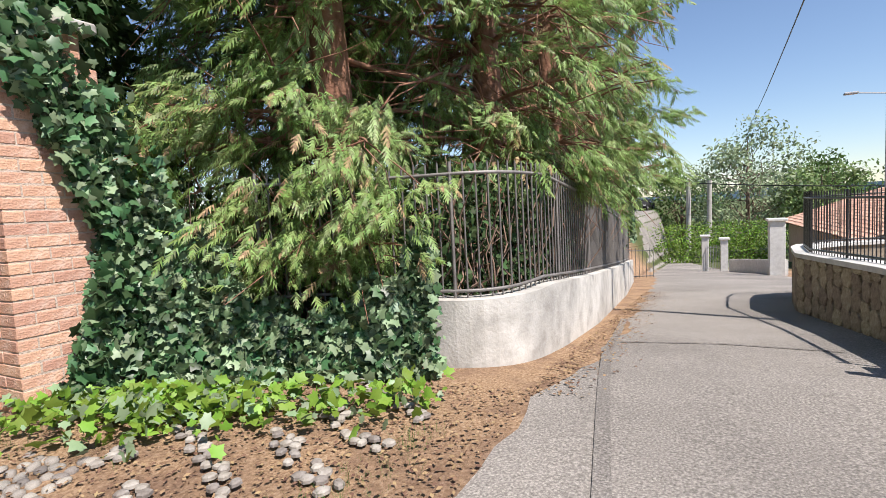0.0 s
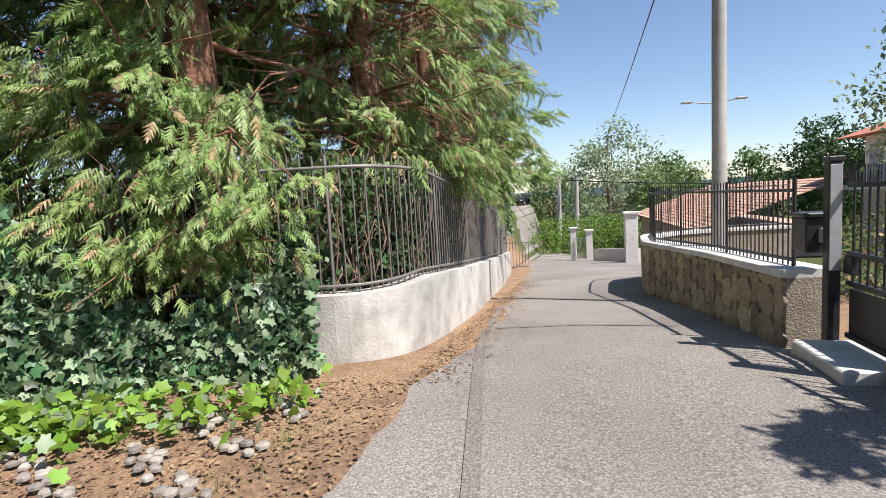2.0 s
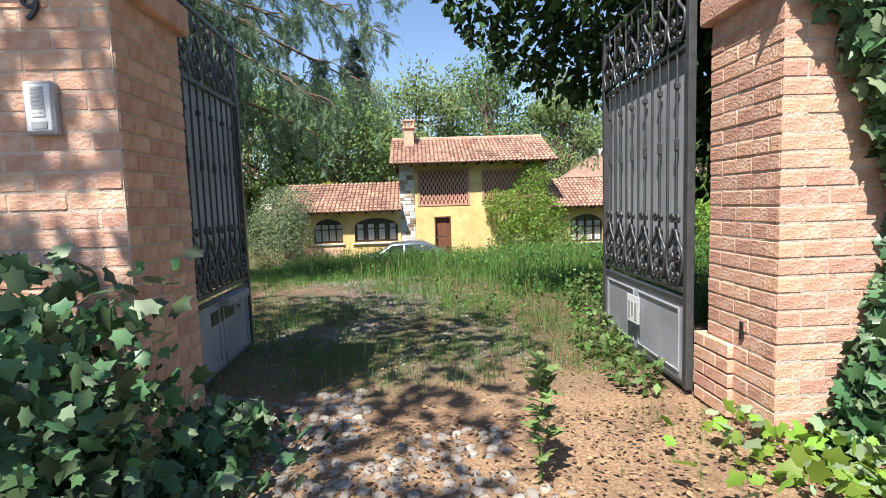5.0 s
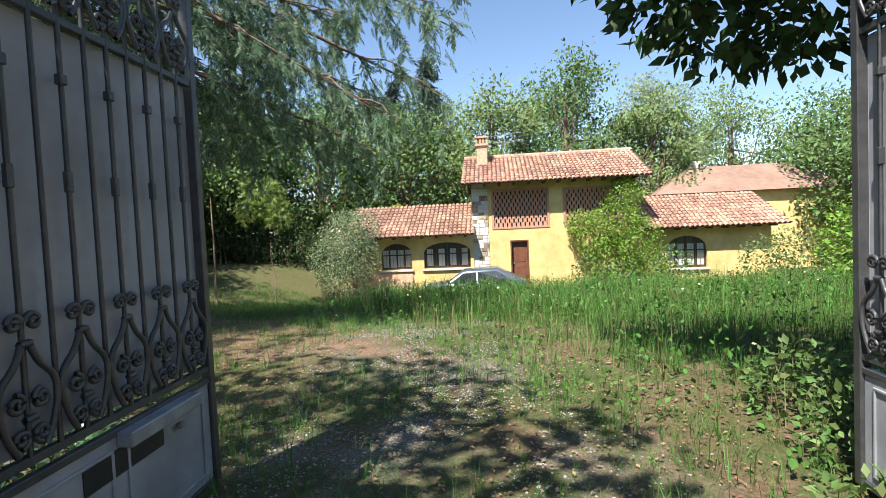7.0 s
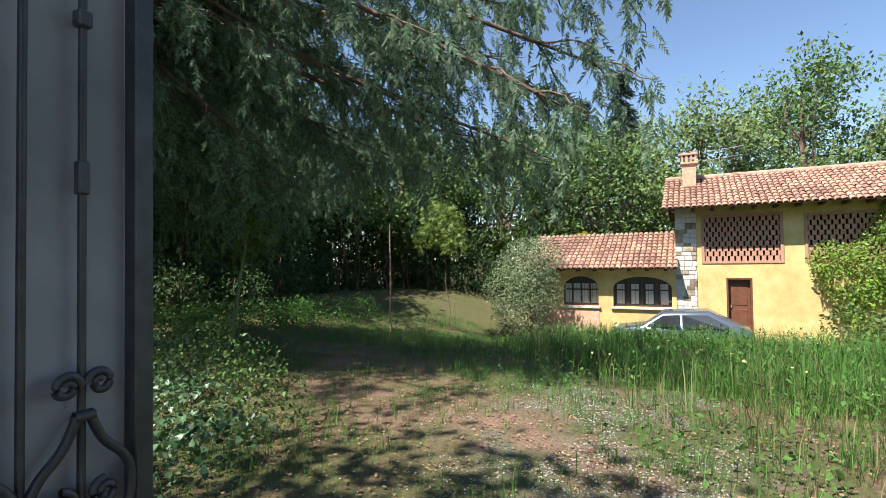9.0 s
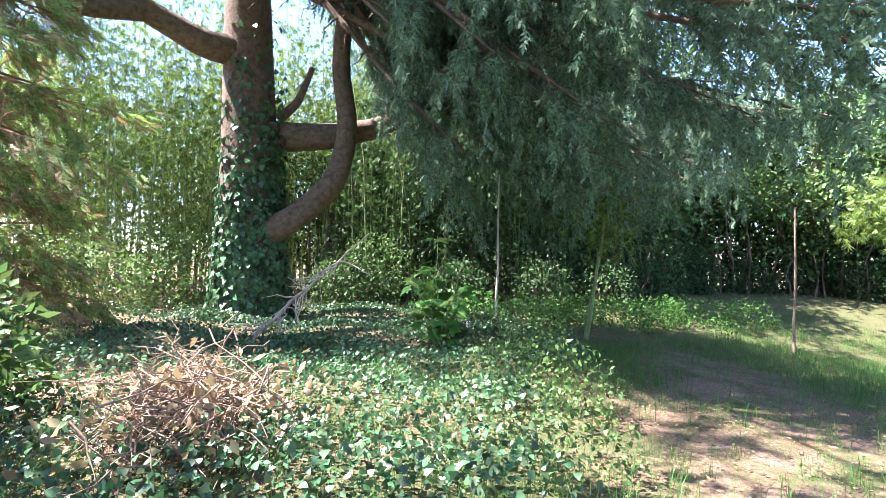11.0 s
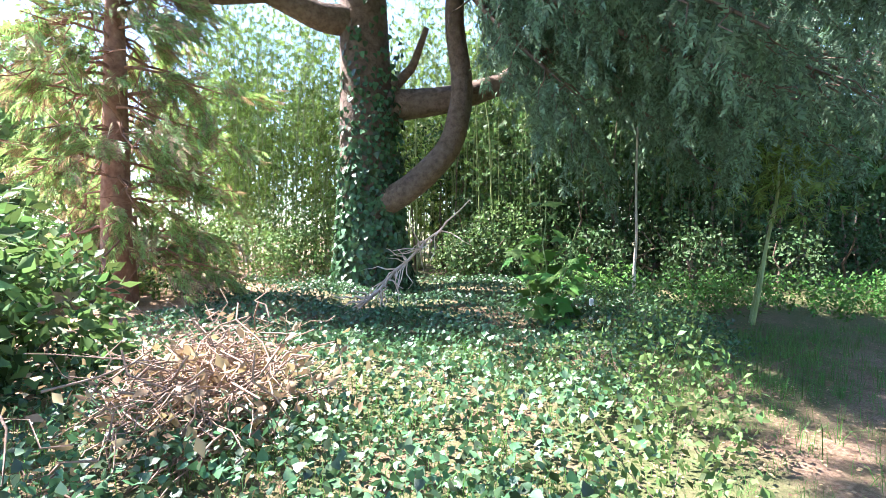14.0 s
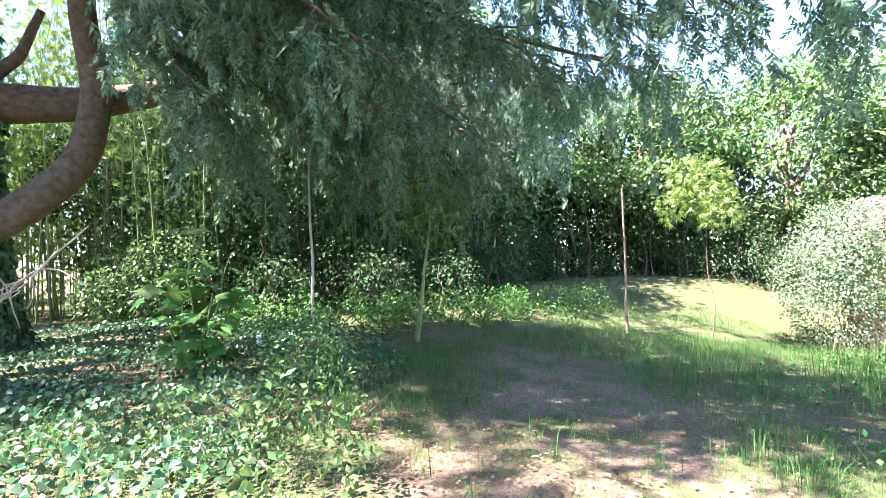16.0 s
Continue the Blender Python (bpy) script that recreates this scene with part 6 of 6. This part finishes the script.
# ---- ivy ----
def ivy_on(label, C, N, size, seed, mat_=None, pale=0.25, name="ivy", hang=0.4, leaf=IVY):
    r = np.random.default_rng(seed)
    tg = thing(name, label, "ivy", kind="stuff")
    C, N = np.asarray(C), np.asarray(N)
    D = np.array((0, 0, -1.0)) * hang + r.normal(0, 0.7, C.shape)
    U = N + r.normal(0, 0.6, C.shape)
    s = r.uniform(0.45, 1.5, len(C)) * size
    sel = r.random(len(C)) < pale
    put("foliage", scatter("leaves", *leaf, C[~sel], D[~sel], U[~sel], s[~sel]), mat_ or M["ivy_leaf"], tg, flat=False)
    if sel.any():
        put("pale_leaves", scatter("pale", *leaf, C[sel], D[sel], U[sel], s[sel]), M["pale_ivy"], tg, "leaves in a pale sunlit tone", flat=False)


def ivy_bed(r, n):
    x, y = r.uniform(-15.5, -7.0, n), r.uniform(-12.0, 0.6, n)
    keep = (y < 0.3 + (x + 9.3) * 1.12 + 0.5 * np.sin(x * 2.1) + r.normal(0, 0.25, n)) | ((x > -9.3) & (y < 0.1))
    keep &= r.random(n) < np.interp(y, [-12, -6, 0], [0.35, 0.7, 1.0])
    x, y = x[keep], y[keep]
    lump = 0.10 + 0.10 * np.sin(x * 2.3 + y) * np.sin(y * 1.9) + 0.12 * r.random(len(x))
    return np.stack([x, y, ground_z(x, y) + np.maximum(0.03, lump)], -1)


C = ivy_bed(np.random.default_rng(50), 76000)
ivy_on("dark green ivy carpeting the ground", C, np.tile((0.1, 0.1, 1.0), (len(C), 1)), 0.046, 51, pale=0.04, hang=0.1, leaf=SMALL_IVY)


def wall_ivy(r, n):
    """Ivy over the start of the grey wall, thick at its foot and thinning upwards."""
    line = grey_line[grey_line[:, 0] < -4.6]
    s = r.uniform(0, 1, n)
    px = np.interp(s, np.linspace(0, 1, len(line)), line[:, 0])
    py = np.interp(s, np.linspace(0, 1, len(line)), line[:, 1])
    z = r.uniform(0, 1, n) ** 1.15 * np.interp(s, [0, 0.15, 0.3, 0.45, 0.62, 0.75, 0.9, 1], [1.7, 1.3, 0.55, 0.42, 0.7, 1.0, 1.05, 0.8]) * (0.85 + 0.3 * np.sin(s * 23) ** 2)
    out = 0.15 + 0.20 * np.exp(-z * 2.0) + 0.14 * r.random(n) + 0.1 * np.sin(s * 17) ** 2
    return np.stack([px + 0.45 * out, py - 0.9 * out, z + 0.02], -1), np.tile((0.6, -0.8, 0.35), (n, 1))


C, N = wall_ivy(np.random.default_rng(52), 8000)
# high pale share puts the sun's whitening of this ivy into leaf colour
ivy_on("ivy cascading over the grey wall's end", C, N, 0.074, 53, pale=0.48)


def pillar_ivy(r, n):
    z = r.uniform(0.0, 3.3, n)
    side = np.interp(z, [0, 0.5, 1.2, 1.8, 2.2, 2.45, 3.3], [4.15, 4.35, 4.55, 4.32, 4.15, 3.95, 3.8])
    y = side + np.abs(r.normal(0, 0.28, n))
    return np.stack([-6.76 + 0.16 * r.random(n) - 0.25 * (z > 2.75) * r.random(n), y, z], -1), np.tile((1.0, -0.1, 0.25), (n, 1))


C, N = pillar_ivy(np.random.default_rng(54), 3400)
ivy_on("ivy climbing the sunlit brick pillar", C, N, 0.078, 55, pale=0.25)


def left_ivy(r, n):
    a = r.uniform(0, 1, n)
    C = np.stack([r.normal(-6.2, 0.35, n), r.normal(0.35, 0.5, n), np.abs(r.normal(0.0, 0.55, n))], -1)
    C[:, 2] = np.minimum(C[:, 2], 1.15 - 0.5 * np.abs(C[:, 0] + 6.5))
    keep = (C[:, 2] > 0.01) & (C[:, 0] > -6.73) & (C[:, 1] < 1.25)
    C = C[keep]
    low = np.stack([r.uniform(-7.3, -5.7, n // 7), 0.95 + np.abs(r.normal(0, 0.24, n // 7)), 0.03 + 0.20 * r.random(n // 7)], -1)
    C = np.concatenate([C, low])
    return C, np.tile((0.8, 0.3, 0.6), (len(C), 1))


C, N = left_ivy(np.random.default_rng(56), 7500)
ivy_on("broad-leaved ivy heaped against the shaded pillar", C, N, 0.074, 57, pale=0.12)


def verge(r, n):
    s = np.clip(np.where(r.random(n) < 0.6, r.normal(0.38, 0.13, n), r.uniform(0, 1, n)), 0, 1)
    x = -6.9 + 2.6 * s + r.normal(0, 0.12, n)
    y = 4.15 + 1.15 * s - np.abs(r.normal(0, 0.30, n))
    return np.stack([x, y, 0.03 + 0.14 * r.random(n)], -1), np.tile((0.2, -0.2, 1.0), (n, 1))


C, N = verge(np.random.default_rng(58), 1250)
ivy_on("bright green ground ivy along the verge", C, N, 0.07, 59, mat_=M["bright_leaf"], pale=0.25, hang=0.1)

# ivy thrown over the back of the left gate pillar and its wall
garden_wall = resample([(-6.95, 0.2), (-6.6, -2.0), (-5.2, -5.5), (-3.9, -10.0), (-3.4, -14)], 0.4)
tagged(put("wall_south", wall_run(garden_wall, np.full(len(garden_wall), -0.3), np.full(len(garden_wall), 0.85), 0.22), M["concrete"]), "low concrete garden wall along the lane", "wall", kind="structure")

# ---- grasses ----
def turf(label, xy, h, seed, mat_, bend=0.45, name="grass", n_blades=7):
    r = np.random.default_rng(seed)
    tg = thing(name, label, "grass", kind="stuff")
    xy = np.asarray(xy)
    third = np.array_split(np.arange(len(xy)), 3)
    for k, ids in enumerate(third):
        p = xy[ids]
        C = np.stack([p[:, 0], p[:, 1], ground_z(p[:, 0], p[:, 1]) - 0.01], -1)
        a = r.uniform(0, 6.283, len(p))
        D = np.stack([np.cos(a), np.sin(a), 0 * a], -1)
        s = h(p, r)
        put("tufts", scatter("tufts", *blades_template(n_blades, seed + k, bend), C, D, np.tile((0, 0, 1.0), (len(p), 1)), s), mat_, tg)


def meadow_edge(x):
    return np.interp(x, [-30, -24, -18, -12.7, -11.2, -9.6, -8], [-3.4, -3.2, -1.9, 1.9, 3.0, 3.8, 4.6])


def off_trail(q, r):
    d = np.abs(q[:, 1] - (1.05 * q[:, 0] + 12.9)) / 1.45
    return (d > 1.0 + 0.25 * np.sin(q[:, 0] * 2.7)) | (q[:, 0] < -17.5) | (q[:, 0] > -11.6) | (r.random(len(q)) < 0.28)


r_ = np.random.default_rng(60)
p = np.stack([-9.3 - 18.7 * r_.random(14500) ** 1.25, r_.uniform(-3.5, 13, 14500)], -1)
p = p[p[:, 1] > meadow_edge(p[:, 0]) + r_.normal(0, 0.15, len(p))]
p = p[~((np.abs(p[:, 0] - (HX + 2.3)) < 1.1) & (np.abs(p[:, 1] - 1.45) < 2.4))]
turf("tall green meadow grass before the house", p, lambda q, r: 1.1 * (0.3 + 0.65 * smooth(0, 1.6, q[:, 1] - meadow_edge(q[:, 0]))) * r.uniform(0.45, 1.0, len(q)) * (1 + 0.25 * np.sin(q[:, 0] * 1.9 + np.sin(q[:, 1] * 1.3))) * np.interp(q[:, 0], [-27, -18, -13, -10], [0.85, 0.75, 0.5, 0.36]), 61, M["grass"], 0.95, n_blades=9)
sel = r_.random(len(p)) < 0.10
turf("dry seeding stalks in the meadow", p[sel] + 0.05, lambda q, r: r.uniform(0.6, 1.0, len(q)) * np.interp(q[:, 0], [-18, -10], [1.0, 0.55]), 62, M["dry_grass"], 0.3, n_blades=4)
C = p[r_.random(len(p)) < 0.035]
C = np.stack([C[:, 0], C[:, 1], ground_z(C[:, 0], C[:, 1]) + r_.uniform(0.4, 0.8, len(C))], -1)
fl = thing("meadow_flowers", "small pale yellow flowers in the tall grass", "flowers", kind="stuff")
put("petals", scatter("petals", *IVY, C, r_.normal(0, 1, C.shape), np.tile((0, 0, 1.0), (len(C), 1)), np.full(len(C), 0.03)), M["flower"], fl)
p = np.stack([r_.uniform(-28, -7.8, 24000), r_.uniform(-13, 5, 24000)], -1)
patchy = np.sin(p[:, 0] * 1.3 + 2 * np.sin(p[:, 1])) * np.sin(p[:, 1] * 1.1 + p[:, 0] * 0.4)
keep = (p[:, 1] < meadow_edge(p[:, 0])) & (patchy > -0.65 + 0.5 * r_.random(len(p))) & (p[:, 1] > -11 + 0.3 * (p[:, 0] + 30))
keep &= off_trail(p, r_)
turf("short patchy grass on the drive and lawn", p[keep], lambda q, r: r.uniform(0.10, 0.34, len(q)), 63, M["grass"], 0.8, n_blades=8)
sel = keep & (p[:, 0] < -15)
turf("dry lawn grass", p[sel] + 0.1, lambda q, r: r.uniform(0.05, 0.12, len(q)), 64, M["dry_grass"], 0.7)
p = np.stack([r_.uniform(-28, -9, 17000), r_.uniform(-10, 4.5, 17000)], -1)
p = p[(p[:, 1] < meadow_edge(p[:, 0]) + 0.3) & (p[:, 1] > -9.5 + 0.25 * (p[:, 0] + 28)) & ~((p[:, 0] > -13.5) & (p[:, 1] < 0.3 + (p[:, 0] + 9.3) * 1.12))]
gravelled = np.exp(-((p[:, 1] - 0.16 * p[:, 0] - 3.3) / 0.8) ** 2) * (p[:, 0] > -14)
p = p[(r_.random(len(p)) > 0.75 * gravelled) & off_trail(p, r_)]
turf("low green grass and clover on the lawn", p, lambda q, r: r.uniform(0.06, 0.20, len(q)), 66, M["grass"], 0.9, n_blades=7)
p = np.stack([r_.uniform(-33, -18, 7000), r_.uniform(-15, -3, 7000)], -1)
turf("dry yellowish lawn grass", p, lambda q, r: r.uniform(0.06, 0.19, len(q)), 67, M["dry_grass"], 0.8)
p = np.concatenate([np.stack([r_.normal(-4.15, 0.10, 160), r_.uniform(2.2, 4.9, 160)], -1), np.stack([r_.normal(-5.6, 0.25, 60), r_.normal(2.2, 0.25, 60)], -1), np.stack([r_.normal(-6.9, 0.4, 120), r_.normal(3.6, 0.2, 120)], -1)])
turf("small grass tufts at the asphalt edge", p, lambda q, r: r.uniform(0.05, 0.13, len(q)), 65, M["grass"], 0.6)
# litter of needles and dead leaves
n = 22000
x = np.concatenate([r_.uniform(-7.4, -3.7, n // 2), r_.uniform(-14, -7.5, n - n // 2)])
y = np.concatenate([r_.uniform(0.8, 5.6, n // 2), r_.uniform(-5, 4, n - n // 2)])
extra = 2500
x = np.concatenate([x, r_.uniform(-20, -9, 9000)])
y = np.concatenate([y, r_.uniform(-8, 3, 9000)])
x = np.concatenate([x, -3.75 + np.abs(r_.normal(0, 0.22, extra))])
y = np.concatenate([y, r_.uniform(5.5, 15, extra)])
C = np.stack([x, y, ground_z(x, y) + 0.018 + 0.006 * r_.random(len(x))], -1)
lt = thing("leaf_litter", "brown needle and leaf litter on the ground", "leaf litter", kind="stuff")
put("scraps", scatter("scraps", *LEAF, C, r_.normal(0, 1, C.shape) * np.array((1, 1, 0.1)), np.tile((0, 0, 1.0), (len(C), 1)) + r_.normal(0, 0.25, C.shape), r_.uniform(0.012, 0.045, len(C))), M["litter"], lt)
# loose gravel on the drive
n = 9000
x = -8.2 - 6.5 * r_.random(n)
y = 0.16 * x + 3.3 + r_.normal(0, 0.75, n)
blot = np.sin(x * 2.2 + np.sin(y * 3)) * np.sin(y * 2.7 + x)
x, y = x[blot > -0.1], y[blot > -0.1]
C = np.stack([x, y, ground_z(x, y) + 0.004], -1)
PEB = (np.array([(0.5, 0, 0), (0, 0.4, 0), (-0.5, 0, 0), (0, -0.4, 0), (0, 0, 0.35)]), np.array([(0, 1, 4), (1, 2, 4), (2, 3, 4), (3, 0, 4)]))
gv = thing("gravel", "grey gravel scattered over the drive", "gravel", kind="stuff")
put("pebbles", scatter("pebbles", *PEB, C, r_.normal(0, 1, C.shape) * np.array((1, 1, 0.1)), np.tile((0, 0, 1.0), (len(C), 1)), r_.uniform(0.010, 0.028, len(C))), M["gravel"], gv)

# broad-leaved weeds through the meadow and along the drive
n = 26000
x = -9.2 - 17 * r_.random(n) ** 1.3
y = r_.uniform(-3, 12, n)
tall = smooth(-0.3, 1.5, y - meadow_edge(x))
sel = (y > meadow_edge(x) - 0.9 * r_.random(n)) & (np.sin(x * 2.1 + 1.5 * np.sin(y * 1.7)) * np.sin(y * 2.4) > -0.25)
x, y, tall = x[sel], y[sel], tall[sel]
C = np.stack([x, y, ground_z(x, y) + 0.04 + r_.uniform(0, 1, len(x)) * (0.10 + 0.5 * tall) * np.interp(x, [-26, -10], [1.2, 0.8])], -1)
wd = thing("meadow_weeds", "broad-leaved green weeds in the meadow", "weeds", kind="stuff")
put("foliage", scatter("weeds", *LEAF, C, r_.normal(0, 1, C.shape) + np.array((0, 0, 0.3)), r_.normal(0, 0.4, C.shape) + np.array((0, 0, 1.0)), r_.uniform(0.035, 0.085, len(C))), M["grass"], wd)
# stems and dark ivy crowding behind the iron fence
tb = Tubes(4)
line = grey_line[grey_line[:, 1] < 12]
C = []
for _ in range(330):
    q = line[r_.integers(0, len(line))]
    o = np.array((q[0] - r_.uniform(0.25, 0.7), q[1] + r_.uniform(0.0, 0.3), max(-0.2, 0.3 - 0.09 * max(0, q[1] - 7))))
    tb.add(bent(o, o + np.array((r_.normal(0, 0.25), r_.normal(0, 0.25), r_.uniform(0.7, 1.5))), 5, 0.06), 0.012, 0.005)
    m = 34
    C.append(o + np.stack([r_.normal(0, 0.18, m), r_.normal(0, 0.18, m), r_.uniform(-0.2, 1.35, m)], -1))
C = np.concatenate(C)
C = C[C[:, 0] < np.interp(C[:, 1], line[:, 1], line[:, 0]) - 0.16]
hd = thing("hedge_stems", "dark ivy and dry brown stems behind the fence", "hedge", kind="stuff")
put("stem", tb.mesh("stem"), M["dead_twig"], hd)
put("foliage", scatter("hedge", *SMALL_IVY, C, r_.normal(0, 1, C.shape) + np.array((0, 0, -0.5)), r_.normal(0, 0.5, C.shape) + np.array((0.7, -0.4, 0.3)), r_.uniform(0.04, 0.09, len(C))), M["dark_leaf"], hd)

# weed shoot among the cobbles
shoot = thing("weed", "tall leafy weed shoot among the cobbles", "weed")
put("stem", Tubes(5).add(bent((-6.62, 2.75, 0), (-6.6, 2.78, 0.62), 6, 0.01), 0.008, 0.003).mesh("stem"), M["leaf"], shoot)
z = r_.uniform(0.08, 0.62, 60)
C = np.stack([-6.61 + 0 * z, 2.765 + 0 * z, z], -1)
put("foliage", scatter("leaves", *LEAF, C, r_.normal(0, 1, C.shape) * np.array((1, 1, 0.3)) + np.array((0, 0, 0.4)), r_.normal(0, 0.3, C.shape) + np.array((0, 0, 1.0)), r_.uniform(0.06, 0.12, 60)), M["light_leaf"], shoot)

# ---- trees down the lane and gardens across ----
for i, (x, y, h, rad, mt, lab) in enumerate((
        (2.3, 62, 11.0, 4.6, "silver_leaf", "pale poplar at the end of the lane"), (-14.5, 46, 9.5, 3.8, "leaf", "green tree down the lane"),
        (-11.5, 34, 9.0, 3.4, "light_leaf", "light green tree down the lane"), (-18, 62, 11, 4.5, "leaf", "green tree down the lane"),
        (10, 66, 8, 4.2, "leaf", "green tree beyond the lane"), (21, 55, 8.5, 3.2, "dark_leaf", "dark green tree beyond the villa"),
        (4, 75, 8, 5, "silver_leaf", "pale tree beyond the lane"), (-4, 74, 9, 4.5, "leaf", "green tree beyond the lane"), (8, 60, 7, 3.6, "light_leaf", "pale tree beyond the lane"), (15, 58, 7, 3.4, "leaf", "green tree beyond the lane"), (13, 80, 9, 4, "leaf", "green tree beyond the lane"), (24, 62, 9, 2.2, "dark_leaf", "dark slender tree beyond the villa"), (-9.5, 28, 8, 2.8, "light_leaf", "light green tree beside the lane"), (40, 75, 8, 5, "leaf", "green tree in the distance"), (28, 70, 8, 4, "leaf", "green tree in the distance"), (-22, 70, 9, 5, "leaf", "green tree in the distance"))):
    leafy_tree(lab, x, y, h * 1.3, rad * 1.15, 4500, M[mt], 0.40, 300 + i, group="trees down the lane", crown_from=0.1, trunk_r=0.25)
bush("clipped green hedge at the lane's end", "hedge", [(-4.6 + 0.9 * (i % 9), 45 + 0.4 * (i % 9), -1.7 - 1.3 * (i // 9), 1.1) for i in range(18)], 7000, M["bright_leaf"], 0.18, 320, mat2=M["leaf"])
leafy_tree("silvery olive tree in the villa garden", 2.7, 10.6, 3.9, 1.25, 5000, M["silver_leaf"], 0.10, 330, name="olive_tree", crown_from=0.35, trunk_r=0.12)
spire("blue spruce in the villa garden", 4.2, 7.6, 2.6, 1.3, 4000, M["blue_leaf"], 331, 0.2)
bush("low flowering shrubs in the villa garden", "shrub", [(1.2, 9.5, 0.2, 0.6), (2.0, 11.0, 0.1, 0.7), (1.5, 7.4, 0.3, 0.5), (2.4, 8.4, 0.3, 0.5)], 2500, M["light_leaf"], 0.09, 332, mat2=M["conifer_brown"])

# ---- cobbles of the entrance, last ----
def cobble_mesh(seed):
    r = random.Random(seed)
    n = 7
    v, f = [], []
    ring = [(math.cos(6.283 * i / n) * r.uniform(0.85, 1.1), math.sin(6.283 * i / n) * r.uniform(0.85, 1.1)) for i in range(n)]
    for s, z in ((1.0, -0.3), (0.95, 0.15), (0.62, 0.38)):
        v += [(a * s, b * s, z) for a, b in ring]
    v.append((0, 0, 0.46))
    for k in range(2):
        for i in range(n):
            j = (i + 1) % n
            f.append((k * n + i, k * n + j, (k + 1) * n + j, (k + 1) * n + i))
    for i in range(n):
        f.append((2 * n + i, 2 * n + (i + 1) % n, 3 * n))
    me = mesh_of("cobble", v, f)
    me.polygons.foreach_set("use_smooth", [True] * len(me.polygons))
    return me, v, f


apron = thing("cobble_paving", "rounded grey cobblestones half buried in needle litter", "paving", kind="structure")
shapes_c = [cobble_mesh(i) for i in range(6)]
for me, _, _ in shapes_c:
    me.materials.append(M["cobble"])
r_ = np.random.default_rng(77)
cand = []
for i in range(50):
    for j in range(62):
        x = -8.2 + i * 0.085 + r_.normal(0, 0.014) + (j % 2) * 0.04
        y = 0.6 + j * 0.078 + r_.normal(0, 0.012)
        s_, f_ = 0.46 * x + 0.88 * y, -0.88 * x + 0.46 * y
        strip = abs((s_ - 0.86 + 0.19) % 0.38 - 0.19) < 0.075 and 0.8 < s_ < 2.5 and 4.9 < f_ < 6.9
        solid = s_ < 0.70 + 0.12 * math.sin(f_ * 4) and f_ < 7.1 - 0.25 * s_ + 0.2 * math.sin(s_ * 5)
        bare = x > -4.2 or x < -7.9 or math.sin(x * 4.1 + 1.3 * math.sin(y * 3)) * math.sin(y * 3.7 + 0.5) > 0.72
        if bare or not (solid or strip) or r_.random() < 0.10:
            continue
        cand.append((x, y))
cand.sort(key=lambda q: abs(q[0] + 6.0) + abs(q[1] - 2.9))
for x, y in cand[:300]:
    ob = new("cobble", shapes_c[r_.integers(6)][0])
    ob.parent = apron
    ob.matrix_world = Matrix.LocRotScale((x, y, r_.uniform(-0.016, 0.001)), Euler((r_.normal(0, 0.1), r_.normal(0, 0.1), r_.uniform(0, 6.28))), (r_.uniform(0.030, 0.048), r_.uniform(0.028, 0.042), 0.034))
vv, ff = [], []
for x, y in cand[300:]:
    _, v, f = shapes_c[r_.integers(6)]
    v = np.array(v) * np.array((r_.uniform(0.030, 0.048), r_.uniform(0.028, 0.042), 0.034))
    a = r_.uniform(0, 6.28)
    v = np.stack([v[:, 0] * math.cos(a) - v[:, 1] * math.sin(a) + x, v[:, 0] * math.sin(a) + v[:, 1] * math.cos(a) + y, v[:, 2] + 0.004], -1)
    o = len(vv)
    vv += list(v)
    ff += [tuple(i + o for i in q) for q in f]
if vv:
    tagged(put("cobbles", mesh_of("cobbles", vv, ff), M["cobble_far"], apron), kind="stuff")
